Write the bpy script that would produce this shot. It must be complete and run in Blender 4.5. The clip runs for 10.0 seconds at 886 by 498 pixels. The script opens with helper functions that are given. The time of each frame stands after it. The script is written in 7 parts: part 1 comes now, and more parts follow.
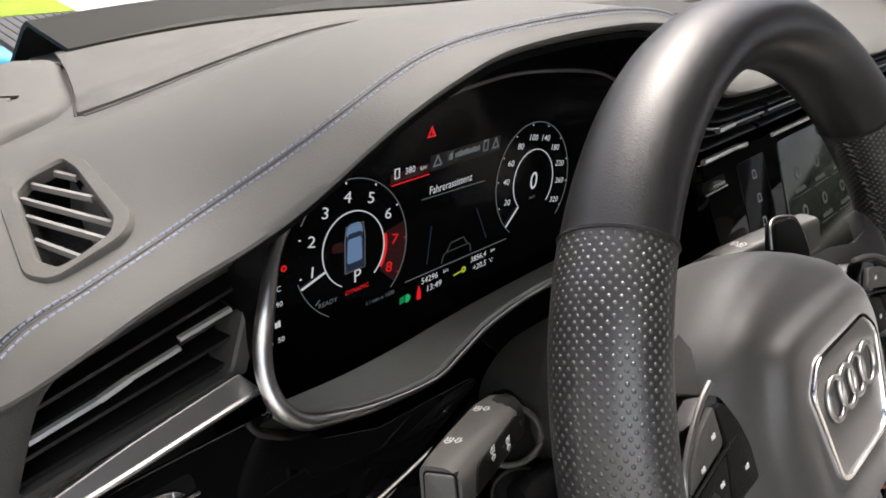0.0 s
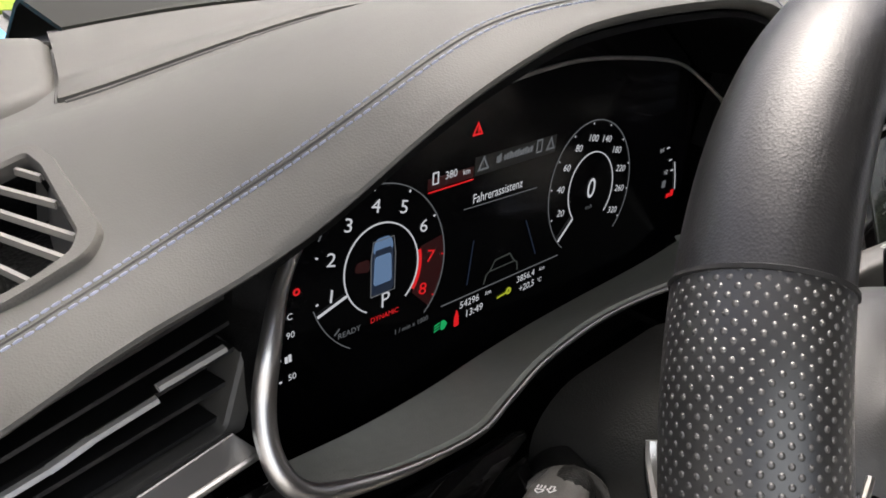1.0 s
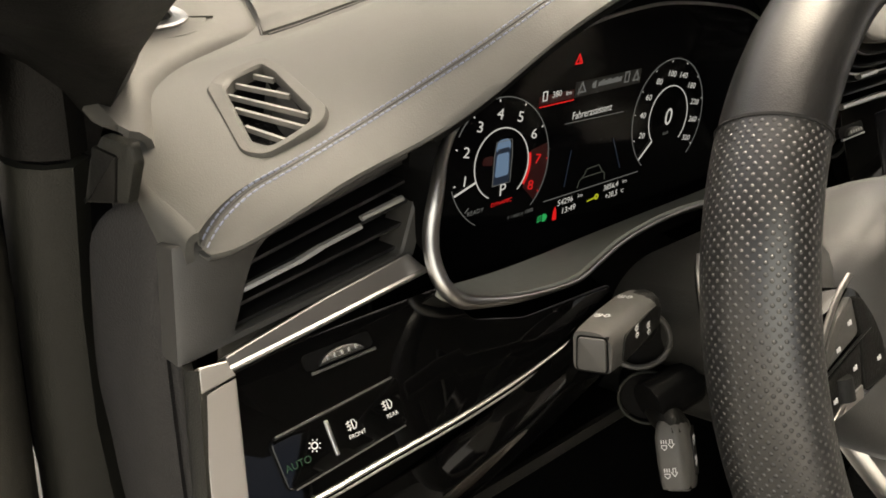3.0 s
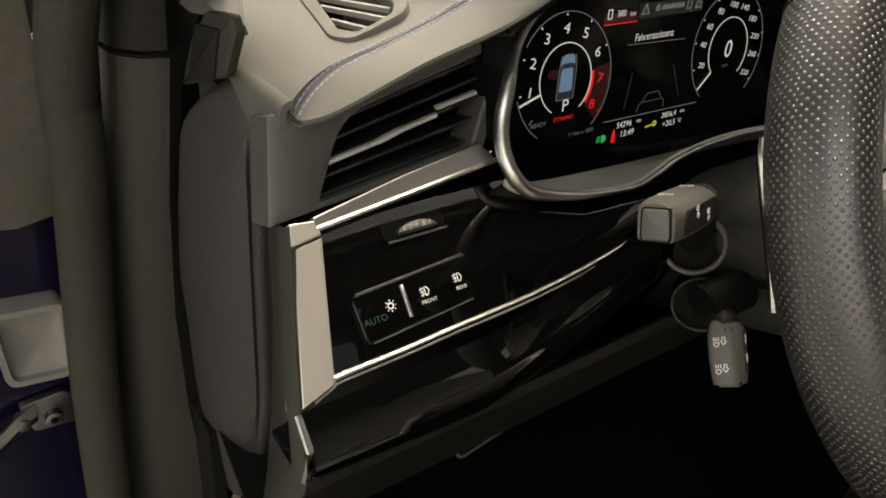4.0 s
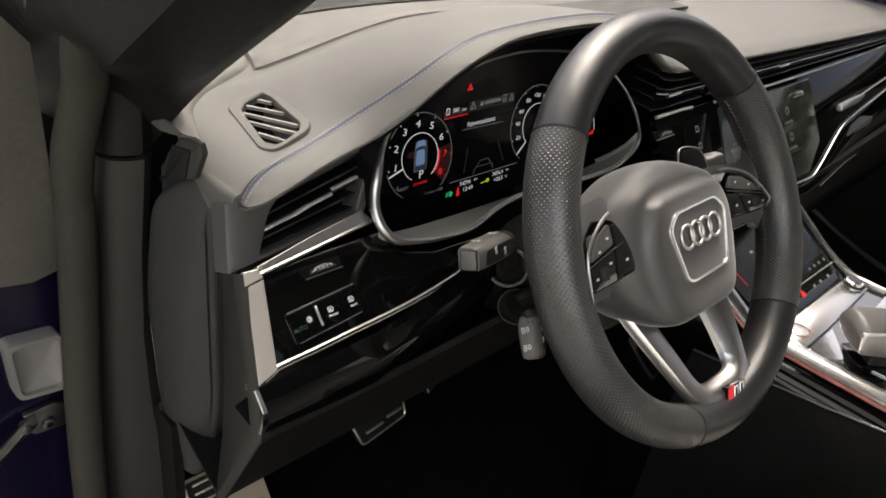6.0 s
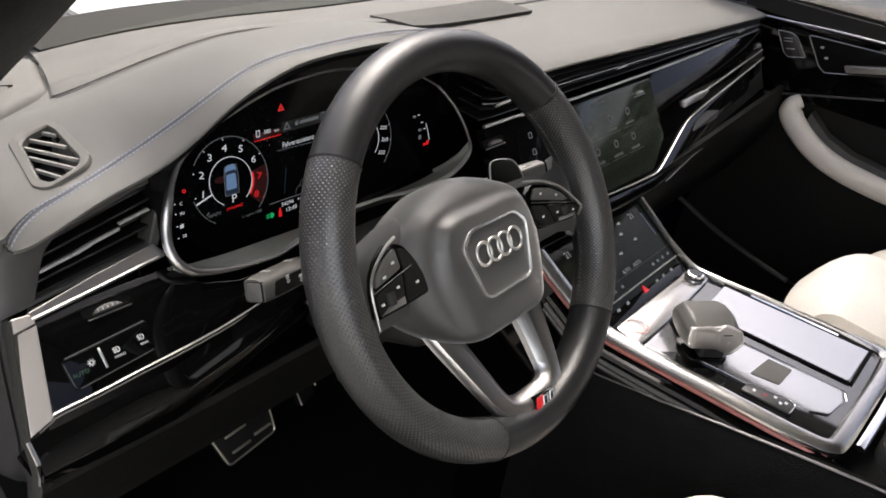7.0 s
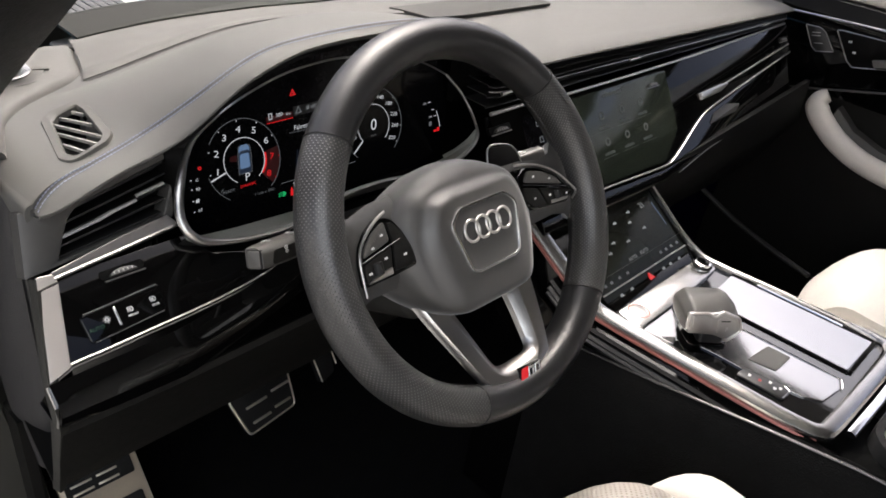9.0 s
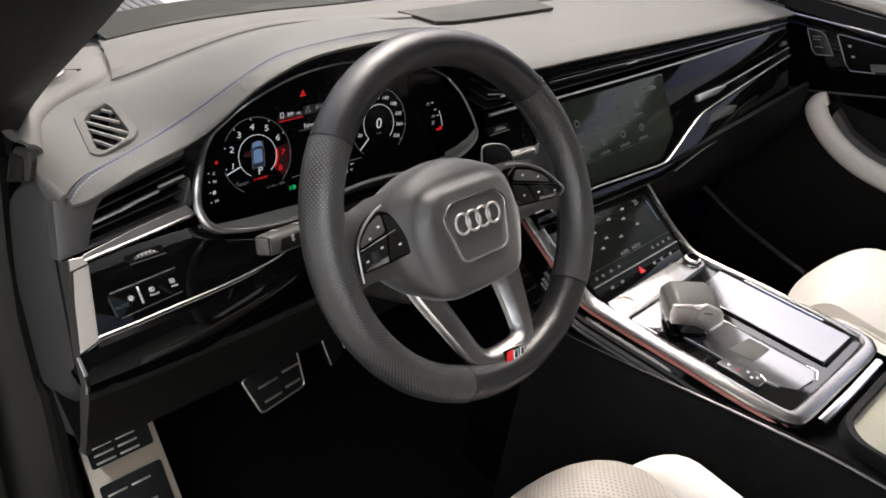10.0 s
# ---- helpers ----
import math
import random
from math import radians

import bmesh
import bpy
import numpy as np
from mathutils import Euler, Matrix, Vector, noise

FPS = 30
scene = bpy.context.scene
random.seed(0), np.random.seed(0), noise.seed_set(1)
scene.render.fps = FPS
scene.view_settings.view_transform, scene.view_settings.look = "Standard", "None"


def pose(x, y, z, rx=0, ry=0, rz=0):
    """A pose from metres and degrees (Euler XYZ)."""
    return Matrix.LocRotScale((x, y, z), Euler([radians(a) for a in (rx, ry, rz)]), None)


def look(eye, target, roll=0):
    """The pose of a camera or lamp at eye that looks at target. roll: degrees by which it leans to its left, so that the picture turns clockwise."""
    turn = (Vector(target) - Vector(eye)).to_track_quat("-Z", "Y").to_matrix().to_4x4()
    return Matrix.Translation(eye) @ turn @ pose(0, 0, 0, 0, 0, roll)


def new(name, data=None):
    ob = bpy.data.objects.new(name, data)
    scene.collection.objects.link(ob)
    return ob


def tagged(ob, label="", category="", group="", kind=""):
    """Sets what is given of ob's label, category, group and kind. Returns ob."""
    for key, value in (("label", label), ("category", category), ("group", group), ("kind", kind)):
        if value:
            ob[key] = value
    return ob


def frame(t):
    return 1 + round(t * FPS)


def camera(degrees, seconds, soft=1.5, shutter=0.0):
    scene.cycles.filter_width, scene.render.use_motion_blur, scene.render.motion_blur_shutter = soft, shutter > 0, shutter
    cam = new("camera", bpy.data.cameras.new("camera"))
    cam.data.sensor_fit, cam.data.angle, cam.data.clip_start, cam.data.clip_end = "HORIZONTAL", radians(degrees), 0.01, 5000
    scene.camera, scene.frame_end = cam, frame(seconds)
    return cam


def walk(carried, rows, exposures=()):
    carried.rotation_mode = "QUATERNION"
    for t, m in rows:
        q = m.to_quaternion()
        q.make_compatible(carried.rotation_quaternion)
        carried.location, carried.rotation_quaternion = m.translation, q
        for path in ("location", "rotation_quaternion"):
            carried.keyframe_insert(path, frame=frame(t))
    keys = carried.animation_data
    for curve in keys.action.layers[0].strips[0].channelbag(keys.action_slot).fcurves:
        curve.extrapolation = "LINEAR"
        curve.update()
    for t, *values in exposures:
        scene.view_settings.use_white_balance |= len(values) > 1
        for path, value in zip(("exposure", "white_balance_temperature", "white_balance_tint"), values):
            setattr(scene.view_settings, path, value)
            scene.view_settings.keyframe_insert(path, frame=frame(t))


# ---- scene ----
from mathutils import bvhtree

cam = camera(60.3, 10.0, soft=1.7)
PATH = [
    (0, (-0.767, -0.034, 1.215), (0.568, 1.078, 0.223), 7.8),
    (0.5, (-0.735, 0.007, 1.194), (0.568, 1.151, 0.198), 8.1),
    (1, (-0.72, 0.022, 1.184), (0.572, 1.176, 0.184), 8.1),
    (1.5, (-0.73, 0.016, 1.191), (0.543, 1.179, 0.179), 7.9),
    (2, (-0.756, -0.004, 1.203), (0.483, 1.176, 0.168), 7.5),
    (3.3, (-0.839, -0.065, 1.198), (0.253, 1.201, 0.1), 6.8),
    (3.5, (-0.846, -0.07, 1.187), (0.222, 1.205, 0.077), 6.8),
    (4, (-0.864, -0.086, 1.167), (0.179, 1.207, 0.052), 7.0),
    (4.5, (-0.885, -0.105, 1.168), (0.165, 1.192, 0.065), 7.3),
    (5, (-0.912, -0.124, 1.188), (0.183, 1.15, 0.102), 7.9),
    (5.2, (-0.924, -0.134, 1.203), (0.198, 1.124, 0.126), 8.1),
    (6.3, (-0.985, -0.27, 1.334), (0.329, 0.817, 0.29), 9.0),
    (6.5, (-0.959, -0.29, 1.345), (0.387, 0.76, 0.303), 9.1),
    (7, (-0.894, -0.289, 1.337), (0.487, 0.712, 0.293), 9.1),
    (7.5, (-0.863, -0.292, 1.325), (0.513, 0.711, 0.276), 8.8),
    (8, (-0.87, -0.31, 1.333), (0.485, 0.716, 0.279), 8.6),
    (8.5, (-0.884, -0.331, 1.342), (0.441, 0.726, 0.28), 8.4),
    (9, (-0.895, -0.353, 1.351), (0.402, 0.73, 0.281), 8.3),
    (9.5, (-0.906, -0.374, 1.367), (0.367, 0.727, 0.286), 8.3),
    (10, (-0.919, -0.405, 1.387), (0.338, 0.702, 0.295), 8.5),
]
STOPS = 1.75
walk(cam, [(t, look(eye, target, roll)) for t, eye, target, roll in PATH],
     exposures=[(0.0, STOPS, 6380, 8), (2.0, STOPS, 6500, 8), (3.3, STOPS, 7700, 3), (5.2, STOPS, 7700, 3), (6.4, STOPS, 6380, 8), (10.0, STOPS, 6380, 8)])

# ---- world and light ----
world = bpy.data.worlds.new("overcast_sky")
scene.world = world
world.use_nodes = True
wn, wl = world.node_tree.nodes, world.node_tree.links
sky = wn.new("ShaderNodeTexSky")
sky.sky_type, sky.sun_disc = "NISHITA", False
sky.sun_elevation, sky.sun_rotation = radians(58), radians(40)
sky.air_density, sky.dust_density, sky.ozone_density = 0.35, 6.0, 0.1
wl.new(sky.outputs[0], wn["Background"].inputs[0])
wn["Background"].inputs[1].default_value = 0.15
sun = new("sun", bpy.data.lights.new("sun", "SUN"))
sun.data.energy, sun.data.angle, sun.data.color = 0.5, radians(40), (1.0, 0.97, 0.92)
sun.matrix_world = look((1.6, 2.2, 4.2), (0, 0, 0))

# daylight through the open driver's door
daylight = new("door_daylight", bpy.data.lights.new("door_daylight", "AREA"))
daylight.data.shape, daylight.data.size, daylight.data.size_y = "RECTANGLE", 1.5, 1.1
daylight.data.energy, daylight.data.color = 4.5, (1.0, 0.99, 0.96)
daylight.matrix_world = look((-1.7, -0.9, 2.05), (-0.1, 0.15, 0.95))


# ---- materials ----
def mat(name, base, rough=0.5, metal=0.0, spec=0.5, noise_scale=0.0, vary=0.0, bump=0.0, bump_scale=0.0, coat=0.0,
        rough_vary=0.0, coat_rough=0.03):
    """A surface with colour variation at two scales, fine relief and uneven gloss."""
    m = bpy.data.materials.new(name)
    m.use_nodes = True
    nt = m.node_tree
    n, l = nt.nodes, nt.links
    b = n["Principled BSDF"]
    b.inputs["Base Color"].default_value = (*base, 1)
    b.inputs["Roughness"].default_value = rough
    b.inputs["Metallic"].default_value = metal
    b.inputs["Specular IOR Level"].default_value = spec
    b.inputs["Coat Weight"].default_value = coat
    b.inputs["Coat Roughness"].default_value = coat_rough
    tc = n.new("ShaderNodeTexCoord")
    if noise_scale:
        big, small = n.new("ShaderNodeTexNoise"), n.new("ShaderNodeTexNoise")
        big.inputs["Scale"].default_value, small.inputs["Scale"].default_value = noise_scale, noise_scale * 23
        big.inputs["Detail"].default_value = 4
        l.new(tc.outputs["Object"], big.inputs["Vector"])
        l.new(tc.outputs["Object"], small.inputs["Vector"])
        mixf = n.new("ShaderNodeMath")
        mixf.operation = "MULTIPLY_ADD"
        mixf.inputs[1].default_value = 0.5
        l.new(small.outputs[0], mixf.inputs[0])
        half = n.new("ShaderNodeMath")
        half.operation = "MULTIPLY"
        half.inputs[1].default_value = 0.5
        l.new(big.outputs[0], half.inputs[0])
        l.new(half.outputs[0], mixf.inputs[2])
        ramp = n.new("ShaderNodeValToRGB")
        ramp.color_ramp.elements[0].position, ramp.color_ramp.elements[1].position = 0.3, 0.7
        ramp.color_ramp.elements[0].color = (*[max(0, c * (1 - vary)) for c in base], 1)
        ramp.color_ramp.elements[1].color = (*[min(1, c * (1 + vary)) for c in base], 1)
        l.new(mixf.outputs[0], ramp.inputs[0])
        l.new(ramp.outputs[0], b.inputs["Base Color"])
        if rough_vary:
            mr = n.new("ShaderNodeMapRange")
            mr.inputs[1].default_value, mr.inputs[2].default_value = 0.3, 0.7
            mr.inputs[3].default_value, mr.inputs[4].default_value = max(0.02, rough - rough_vary), min(1, rough + rough_vary)
            l.new(mixf.outputs[0], mr.inputs[0])
            l.new(mr.outputs[0], b.inputs["Roughness"])
    if bump:
        v = n.new("ShaderNodeTexVoronoi")
        v.inputs["Scale"].default_value = bump_scale
        l.new(tc.outputs["Object"], v.inputs["Vector"])
        bp = n.new("ShaderNodeBump")
        bp.inputs["Strength"].default_value, bp.inputs["Distance"].default_value = bump, 0.0006
        l.new(v.outputs["Distance"], bp.inputs["Height"])
        l.new(bp.outputs[0], b.inputs["Normal"])
    return m


def perforated(name, base, rough, pitch, hole, dot, depth, raised=False):
    """Leather punched in a diamond lattice, laid out along the UV map in metres."""
    m = mat(name, base, rough)
    n, l = m.node_tree.nodes, m.node_tree.links
    b = n["Principled BSDF"]
    uv = n.new("ShaderNodeUVMap")
    mp = n.new("ShaderNodeMapping")
    mp.inputs["Rotation"].default_value = (0, 0, radians(45))
    mp.inputs["Scale"].default_value = (1 / pitch, 1 / pitch, 1)
    v = n.new("ShaderNodeTexVoronoi")
    v.voronoi_dimensions = "2D"
    v.inputs["Scale"].default_value, v.inputs["Randomness"].default_value = 1.0, 0.02
    l.new(uv.outputs[0], mp.inputs[0])
    l.new(mp.outputs[0], v.inputs["Vector"])
    r = n.new("ShaderNodeValToRGB")
    r.color_ramp.elements[0].position, r.color_ramp.elements[1].position = hole * 0.75, hole * 1.15
    r.color_ramp.elements[0].color, r.color_ramp.elements[1].color = (*dot, 1), (*base, 1)
    l.new(v.outputs["Distance"], r.inputs[0])
    nz = n.new("ShaderNodeTexNoise")
    nz.inputs["Scale"].default_value = 9
    l.new(uv.outputs[0], nz.inputs["Vector"])
    mx = n.new("ShaderNodeMix")
    mx.data_type, mx.blend_type = "RGBA", "MULTIPLY"
    mx.inputs[0].default_value = 0.35
    l.new(r.outputs[0], mx.inputs[6])
    l.new(nz.outputs[0], mx.inputs[7])
    l.new(mx.outputs[2], b.inputs["Base Color"])
    hr = n.new("ShaderNodeMapRange")
    hr.inputs[1].default_value, hr.inputs[2].default_value = hole * 0.5, hole * 1.3
    l.new(v.outputs["Distance"], hr.inputs[0])
    bp = n.new("ShaderNodeBump")
    bp.invert = raised
    bp.inputs["Strength"].default_value, bp.inputs["Distance"].default_value = 0.9, depth
    l.new(hr.outputs[0], bp.inputs["Height"])
    l.new(bp.outputs[0], b.inputs["Normal"])
    return m


def glow(name, colour, strength):
    m = bpy.data.materials.new(name)
    m.use_nodes = True
    b = m.node_tree.nodes["Principled BSDF"]
    b.inputs["Base Color"].default_value = (0.01, 0.01, 0.01, 1)
    b.inputs["Emission Color"].default_value = (*colour, 1)
    b.inputs["Emission Strength"].default_value = strength
    return m


LEATHER = mat("taupe_leather", (0.0755, 0.0745, 0.0685), 0.62, spec=0.35, noise_scale=5, vary=0.05, bump=0.1, bump_scale=1300, rough_vary=0.04)
LEATHER_SMOOTH = mat("taupe_soft_plastic", (0.078, 0.0755, 0.0685), 0.62, spec=0.35, noise_scale=6, vary=0.05, bump=0.15, bump_scale=1200)
BLACK_LEATHER = mat("black_smooth_leather", (0.009, 0.009, 0.0095), 0.33, spec=0.55, noise_scale=6, vary=0.06, bump=0.10, bump_scale=1300, rough_vary=0.03)
HUB = mat("black_grained_airbag_skin", (0.023, 0.0222, 0.0208), 0.46, spec=0.95, noise_scale=14, vary=0.1, bump=0.12, bump_scale=1500, rough_vary=0.03)
HUB.node_tree.nodes["Principled BSDF"].inputs["Sheen Weight"].default_value = 0.35
HUB.node_tree.nodes["Principled BSDF"].inputs["Sheen Roughness"].default_value = 0.4
# pale dot colour stands for glints on the punched holes of black leather
GRIP = perforated("black_perforated_leather", (0.012, 0.0119, 0.0117), 0.36, 0.0028, 0.22, (0.080, 0.078, 0.074), 0.00045, True)
CREAM = mat("cream_leather", (0.68, 0.65, 0.60), 0.48, noise_scale=9, vary=0.05, bump=0.3, bump_scale=800, rough_vary=0.06)
CREAM_PERF = perforated("cream_perforated_leather", (0.42, 0.385, 0.345), 0.5, 0.0052, 0.26, (0.24, 0.215, 0.19), 0.0004)
GRIP.node_tree.nodes["Principled BSDF"].inputs["Specular IOR Level"].default_value = 0.85
SOFT = mat("dark_soft_plastic", (0.0055, 0.0053, 0.0047), 0.5, spec=0.18, noise_scale=8, vary=0.2, bump=0.3, bump_scale=1000, rough_vary=0.06)
SOFT_COVER = mat("olive_black_pillar_plastic", (0.0165, 0.0165, 0.0135), 0.5, spec=0.3, noise_scale=8, vary=0.15, bump=0.25, bump_scale=1000, rough_vary=0.05)
SOFT_GREY = mat("grey_grained_plastic", (0.050, 0.0485, 0.045), 0.46, noise_scale=7, vary=0.1, bump=0.12, bump_scale=1600, rough_vary=0.05)
STALK = mat("dark_grey_stalk_plastic", (0.050, 0.0485, 0.045), 0.42, noise_scale=7, vary=0.1, bump=0.12, bump_scale=1600, rough_vary=0.05)
SOFT_BLUE = mat("grey_padded_end_panel", (0.022, 0.0215, 0.022), 0.55, spec=0.35, noise_scale=7, vary=0.12, bump=0.5, bump_scale=750)
SHELF = mat("grey_green_grained_shelf", (0.33, 0.34, 0.30), 0.42, noise_scale=8, vary=0.08, bump=0.2, bump_scale=1100)
PIANO = mat("piano_black", (0.0016, 0.0016, 0.0016), 0.04, spec=0.30)
BLACK = mat("matt_black_plastic", (0.0035, 0.0035, 0.0035), 0.55, spec=0.06, noise_scale=20, vary=0.3, bump=0.2, bump_scale=1200)
GLOSS_BLACK = mat("gloss_black_slat", (0.012, 0.012, 0.012), 0.3, spec=0.6, noise_scale=20, vary=0.3)
ALU = mat("satin_aluminium", (0.66, 0.645, 0.62), 0.30, 1.0)
ALU_END = mat("broad_satin_aluminium", (0.50, 0.475, 0.44), 0.42, 0.85)
COLUMN = mat("grey_black_column_plastic", (0.013, 0.013, 0.0115), 0.5, spec=0.4, noise_scale=8, vary=0.15, bump=0.25, bump_scale=1000, rough_vary=0.05)
BLADE = mat("bright_blade_finish", (0.62, 0.61, 0.59), 0.4, 0.7)
DISC = mat("warm_satin_aluminium", (0.19, 0.172, 0.155), 0.45, 0.3, noise_scale=30, vary=0.05)
ALU_DARK = mat("dark_brushed_aluminium", (0.44, 0.43, 0.415), 0.34, 1.0)
ALU_SPOKE = mat("brushed_spoke_aluminium", (0.52, 0.51, 0.50), 0.30, 1.0)
ALU_SATIN = mat("grey_satin_aluminium", (0.50, 0.49, 0.48), 0.26, 1.0)
CHROME = mat("polished_chrome", (0.86, 0.86, 0.86), 0.12, 1.0)
CONSOLE_GLOSS = mat("gloss_lacquer_console", (0.004, 0.004, 0.004), 0.06, spec=0.5, coat=1.0)
CONSOLE_GLOSS.node_tree.nodes["Principled BSDF"].inputs["Coat IOR"].default_value = 1.6
# black lacquer made silver: the bright window reflection is put into its colour
LID_SKY = mat("console_lacquer_sky_reflection", (0.40, 0.40, 0.41), 0.07, 0.9, noise_scale=9, vary=0.02, rough_vary=0.02)
FRIT = mat("olive_black_windscreen_band", (0.016, 0.017, 0.013), 0.6, spec=0.12, noise_scale=9, vary=0.15)
LAWN = mat("bright_lawn", (0.30, 0.42, 0.02), 0.8, noise_scale=2, vary=0.4)
PALE = mat("pale_paving", (0.62, 0.62, 0.60), 0.8, noise_scale=1.3, vary=0.15)
GREY_DECK = mat("grey_decking", (0.085, 0.088, 0.092), 0.7, noise_scale=6, vary=0.25)
SCREEN = mat("black_display_glass", (0.003, 0.003, 0.0035), 0.12, spec=0.09, noise_scale=12, vary=0.4, rough_vary=0.03)
# grey-green in the base stands for trees reflected in the dark glass
SCREEN_GREEN = mat("display_glass_tree_reflection", (0.0150, 0.0190, 0.0140), 0.12, spec=0.40)
CLIMATE = mat("olive_black_display_glass", (0.0065, 0.0070, 0.0055), 0.10, spec=0.09)
RUBBER = mat("black_rubber", (0.010, 0.010, 0.010), 0.6, spec=0.25, noise_scale=18, vary=0.3)
SEAL = mat("brown_grey_flocked_seal", (0.030, 0.028, 0.0225), 0.75, spec=0.2, noise_scale=10, vary=0.2, bump=0.5, bump_scale=1500)
HINGE_RUBBER = mat("warm_grey_rubber", (0.060, 0.055, 0.046), 0.6, spec=0.3, noise_scale=10, vary=0.2, bump=0.2, bump_scale=900)
NAVY = mat("navy_metallic_paint", (0.0035, 0.002, 0.012), 0.25, spec=0.35, noise_scale=12, vary=0.3)
CARPET = mat("black_carpet", (0.005, 0.005, 0.005), 0.95, spec=0.1, noise_scale=30, vary=0.4, bump=1.0, bump_scale=500)
HEADLINER = mat("dark_grey_headliner", (0.07, 0.068, 0.065), 0.9, noise_scale=12, vary=0.2, bump=0.5, bump_scale=700)
THREAD = mat("blue_grey_thread", (0.225, 0.25, 0.34), 0.6, noise_scale=40, vary=0.25)
THREAD_DARK = mat("dark_seam", (0.060, 0.058, 0.055), 0.7, noise_scale=40, vary=0.2)
STEEL = mat("brushed_pedal_steel", (0.85, 0.80, 0.69), 0.46, 1.0)
DARK_STEEL = mat("dark_hinge_steel", (0.17, 0.165, 0.16), 0.38, 1.0)
FOOT_STEEL = mat("pale_gold_brushed_steel", (0.62, 0.54, 0.42), 0.4, 0.55, noise_scale=20, vary=0.06)
PRINT = mat("light_grey_print", (0.62, 0.62, 0.62), 0.5)
GRILLE = mat("grey_speaker_cloth", (0.026, 0.025, 0.022), 0.8, noise_scale=30, vary=0.15, bump=0.4, bump_scale=900)
SLAT_GREY = mat("taupe_vent_slat", (0.22, 0.21, 0.19), 0.45, noise_scale=20, vary=0.08)
AMBIENT = mat("copper_ambient_strip", (0.24, 0.085, 0.07), 0.35, 0.3, noise_scale=30, vary=0.1)
GROUND = mat("grey_paving", (0.22, 0.22, 0.21), 0.8, noise_scale=1.5, vary=0.2, bump=0.5, bump_scale=60)
CYAN = mat("cyan_painted_panel", (0.02, 0.42, 0.80), 0.4, noise_scale=2, vary=0.1)
WHITE_WALL = mat("white_bounce_wall", (0.78, 0.78, 0.76), 0.8, noise_scale=1, vary=0.06, bump=0.3, bump_scale=80)
BOOT = mat("pale_grey_rubber_boot", (0.15, 0.143, 0.132), 0.45, noise_scale=20, vary=0.12)
G_WHITE, G_RED = glow("white_symbols", (0.95, 0.95, 1.0), 0.165), glow("red_symbols", (1.0, 0.015, 0.02), 0.2)
G_DIM, G_GREEN = glow("dim_grey_symbols", (0.6, 0.62, 0.66), 0.05), glow("green_symbols", (0.03, 0.75, 0.22), 0.13)
G_BLUE, G_YELLOW = glow("blue_car_symbol", (0.22, 0.36, 0.62), 0.14), glow("yellow_symbols", (0.75, 0.8, 0.05), 0.14)
G_GREY = glow("grey_symbols", (0.75, 0.77, 0.78), 0.09)
G_DARKRED, G_DIMMER = glow("dark_red_field", (0.32, 0.004, 0.008), 0.014), glow("faint_symbols", (0.5, 0.55, 0.5), 0.02)
G_GREEN_DIM = glow("dim_green_symbols", (0.05, 0.5, 0.18), 0.03)
G_FIELD = glow("dim_menu_field", (0.5, 0.52, 0.5), 0.002)
G_BLUEDARK = glow("dark_blue_car_symbol", (0.05, 0.08, 0.16), 0.06)
GLASS = bpy.data.materials.new("window_glass")
GLASS.use_nodes = True
gb = GLASS.node_tree.nodes["Principled BSDF"]
gb.inputs["Transmission Weight"].default_value, gb.inputs["Roughness"].default_value, gb.inputs["IOR"].default_value = 1.0, 0.0, 1.01


# ---- building blocks ----
def thing(name, place=(0, 0, 0), label="", category="", group="", kind=""):
    e = new(name)
    e.empty_display_size = 0.02
    e.location = place
    return tagged(e, label, category, group, kind)


def part(name, bm, material, parent, label="", smooth=True):
    """Links a bmesh, given in world metres, as one mesh under a thing or a part."""
    me = bpy.data.meshes.new(name)
    bmesh.ops.recalc_face_normals(bm, faces=bm.faces)
    bm.to_mesh(me)
    bm.free()
    me.materials.append(material)
    if smooth:
        for p in me.polygons:
            p.use_smooth = True
        me.set_sharp_from_angle(angle=radians(38))
    ob = new(name, me)
    if parent is not None:
        base = Vector((0, 0, 0))
        q = parent
        while q is not None:
            base += q.location
            q = q.parent
        me.transform(Matrix.Translation(-base))
        ob.parent = parent
    return tagged(ob, label)


def lone(name, bm, material, label, category="", kind="", smooth=True, group=""):
    """A thing or piece of the setting that is one mesh."""
    return tagged(part(name, bm, material, None, "", smooth), label, category, group, kind)


def curve_points(pts, n=8, closed=False):
    """A smooth line through points (Catmull-Rom)."""
    p = [Vector(q) for q in pts]
    out, m = [], len(p)
    for i in range(m if closed else m - 1):
        a, b, c, d = (p[(i - 1) % m], p[i], p[(i + 1) % m], p[(i + 2) % m]) if closed else (p[max(i - 1, 0)], p[i], p[i + 1], p[min(i + 2, m - 1)])
        for k in range(n):
            t = k / n
            out.append(0.5 * ((2 * b) + (c - a) * t + (2 * a - 5 * b + 4 * c - d) * t * t + (3 * b - a - 3 * c + d) * t ** 3))
    if not closed:
        out.append(p[-1])
    return out


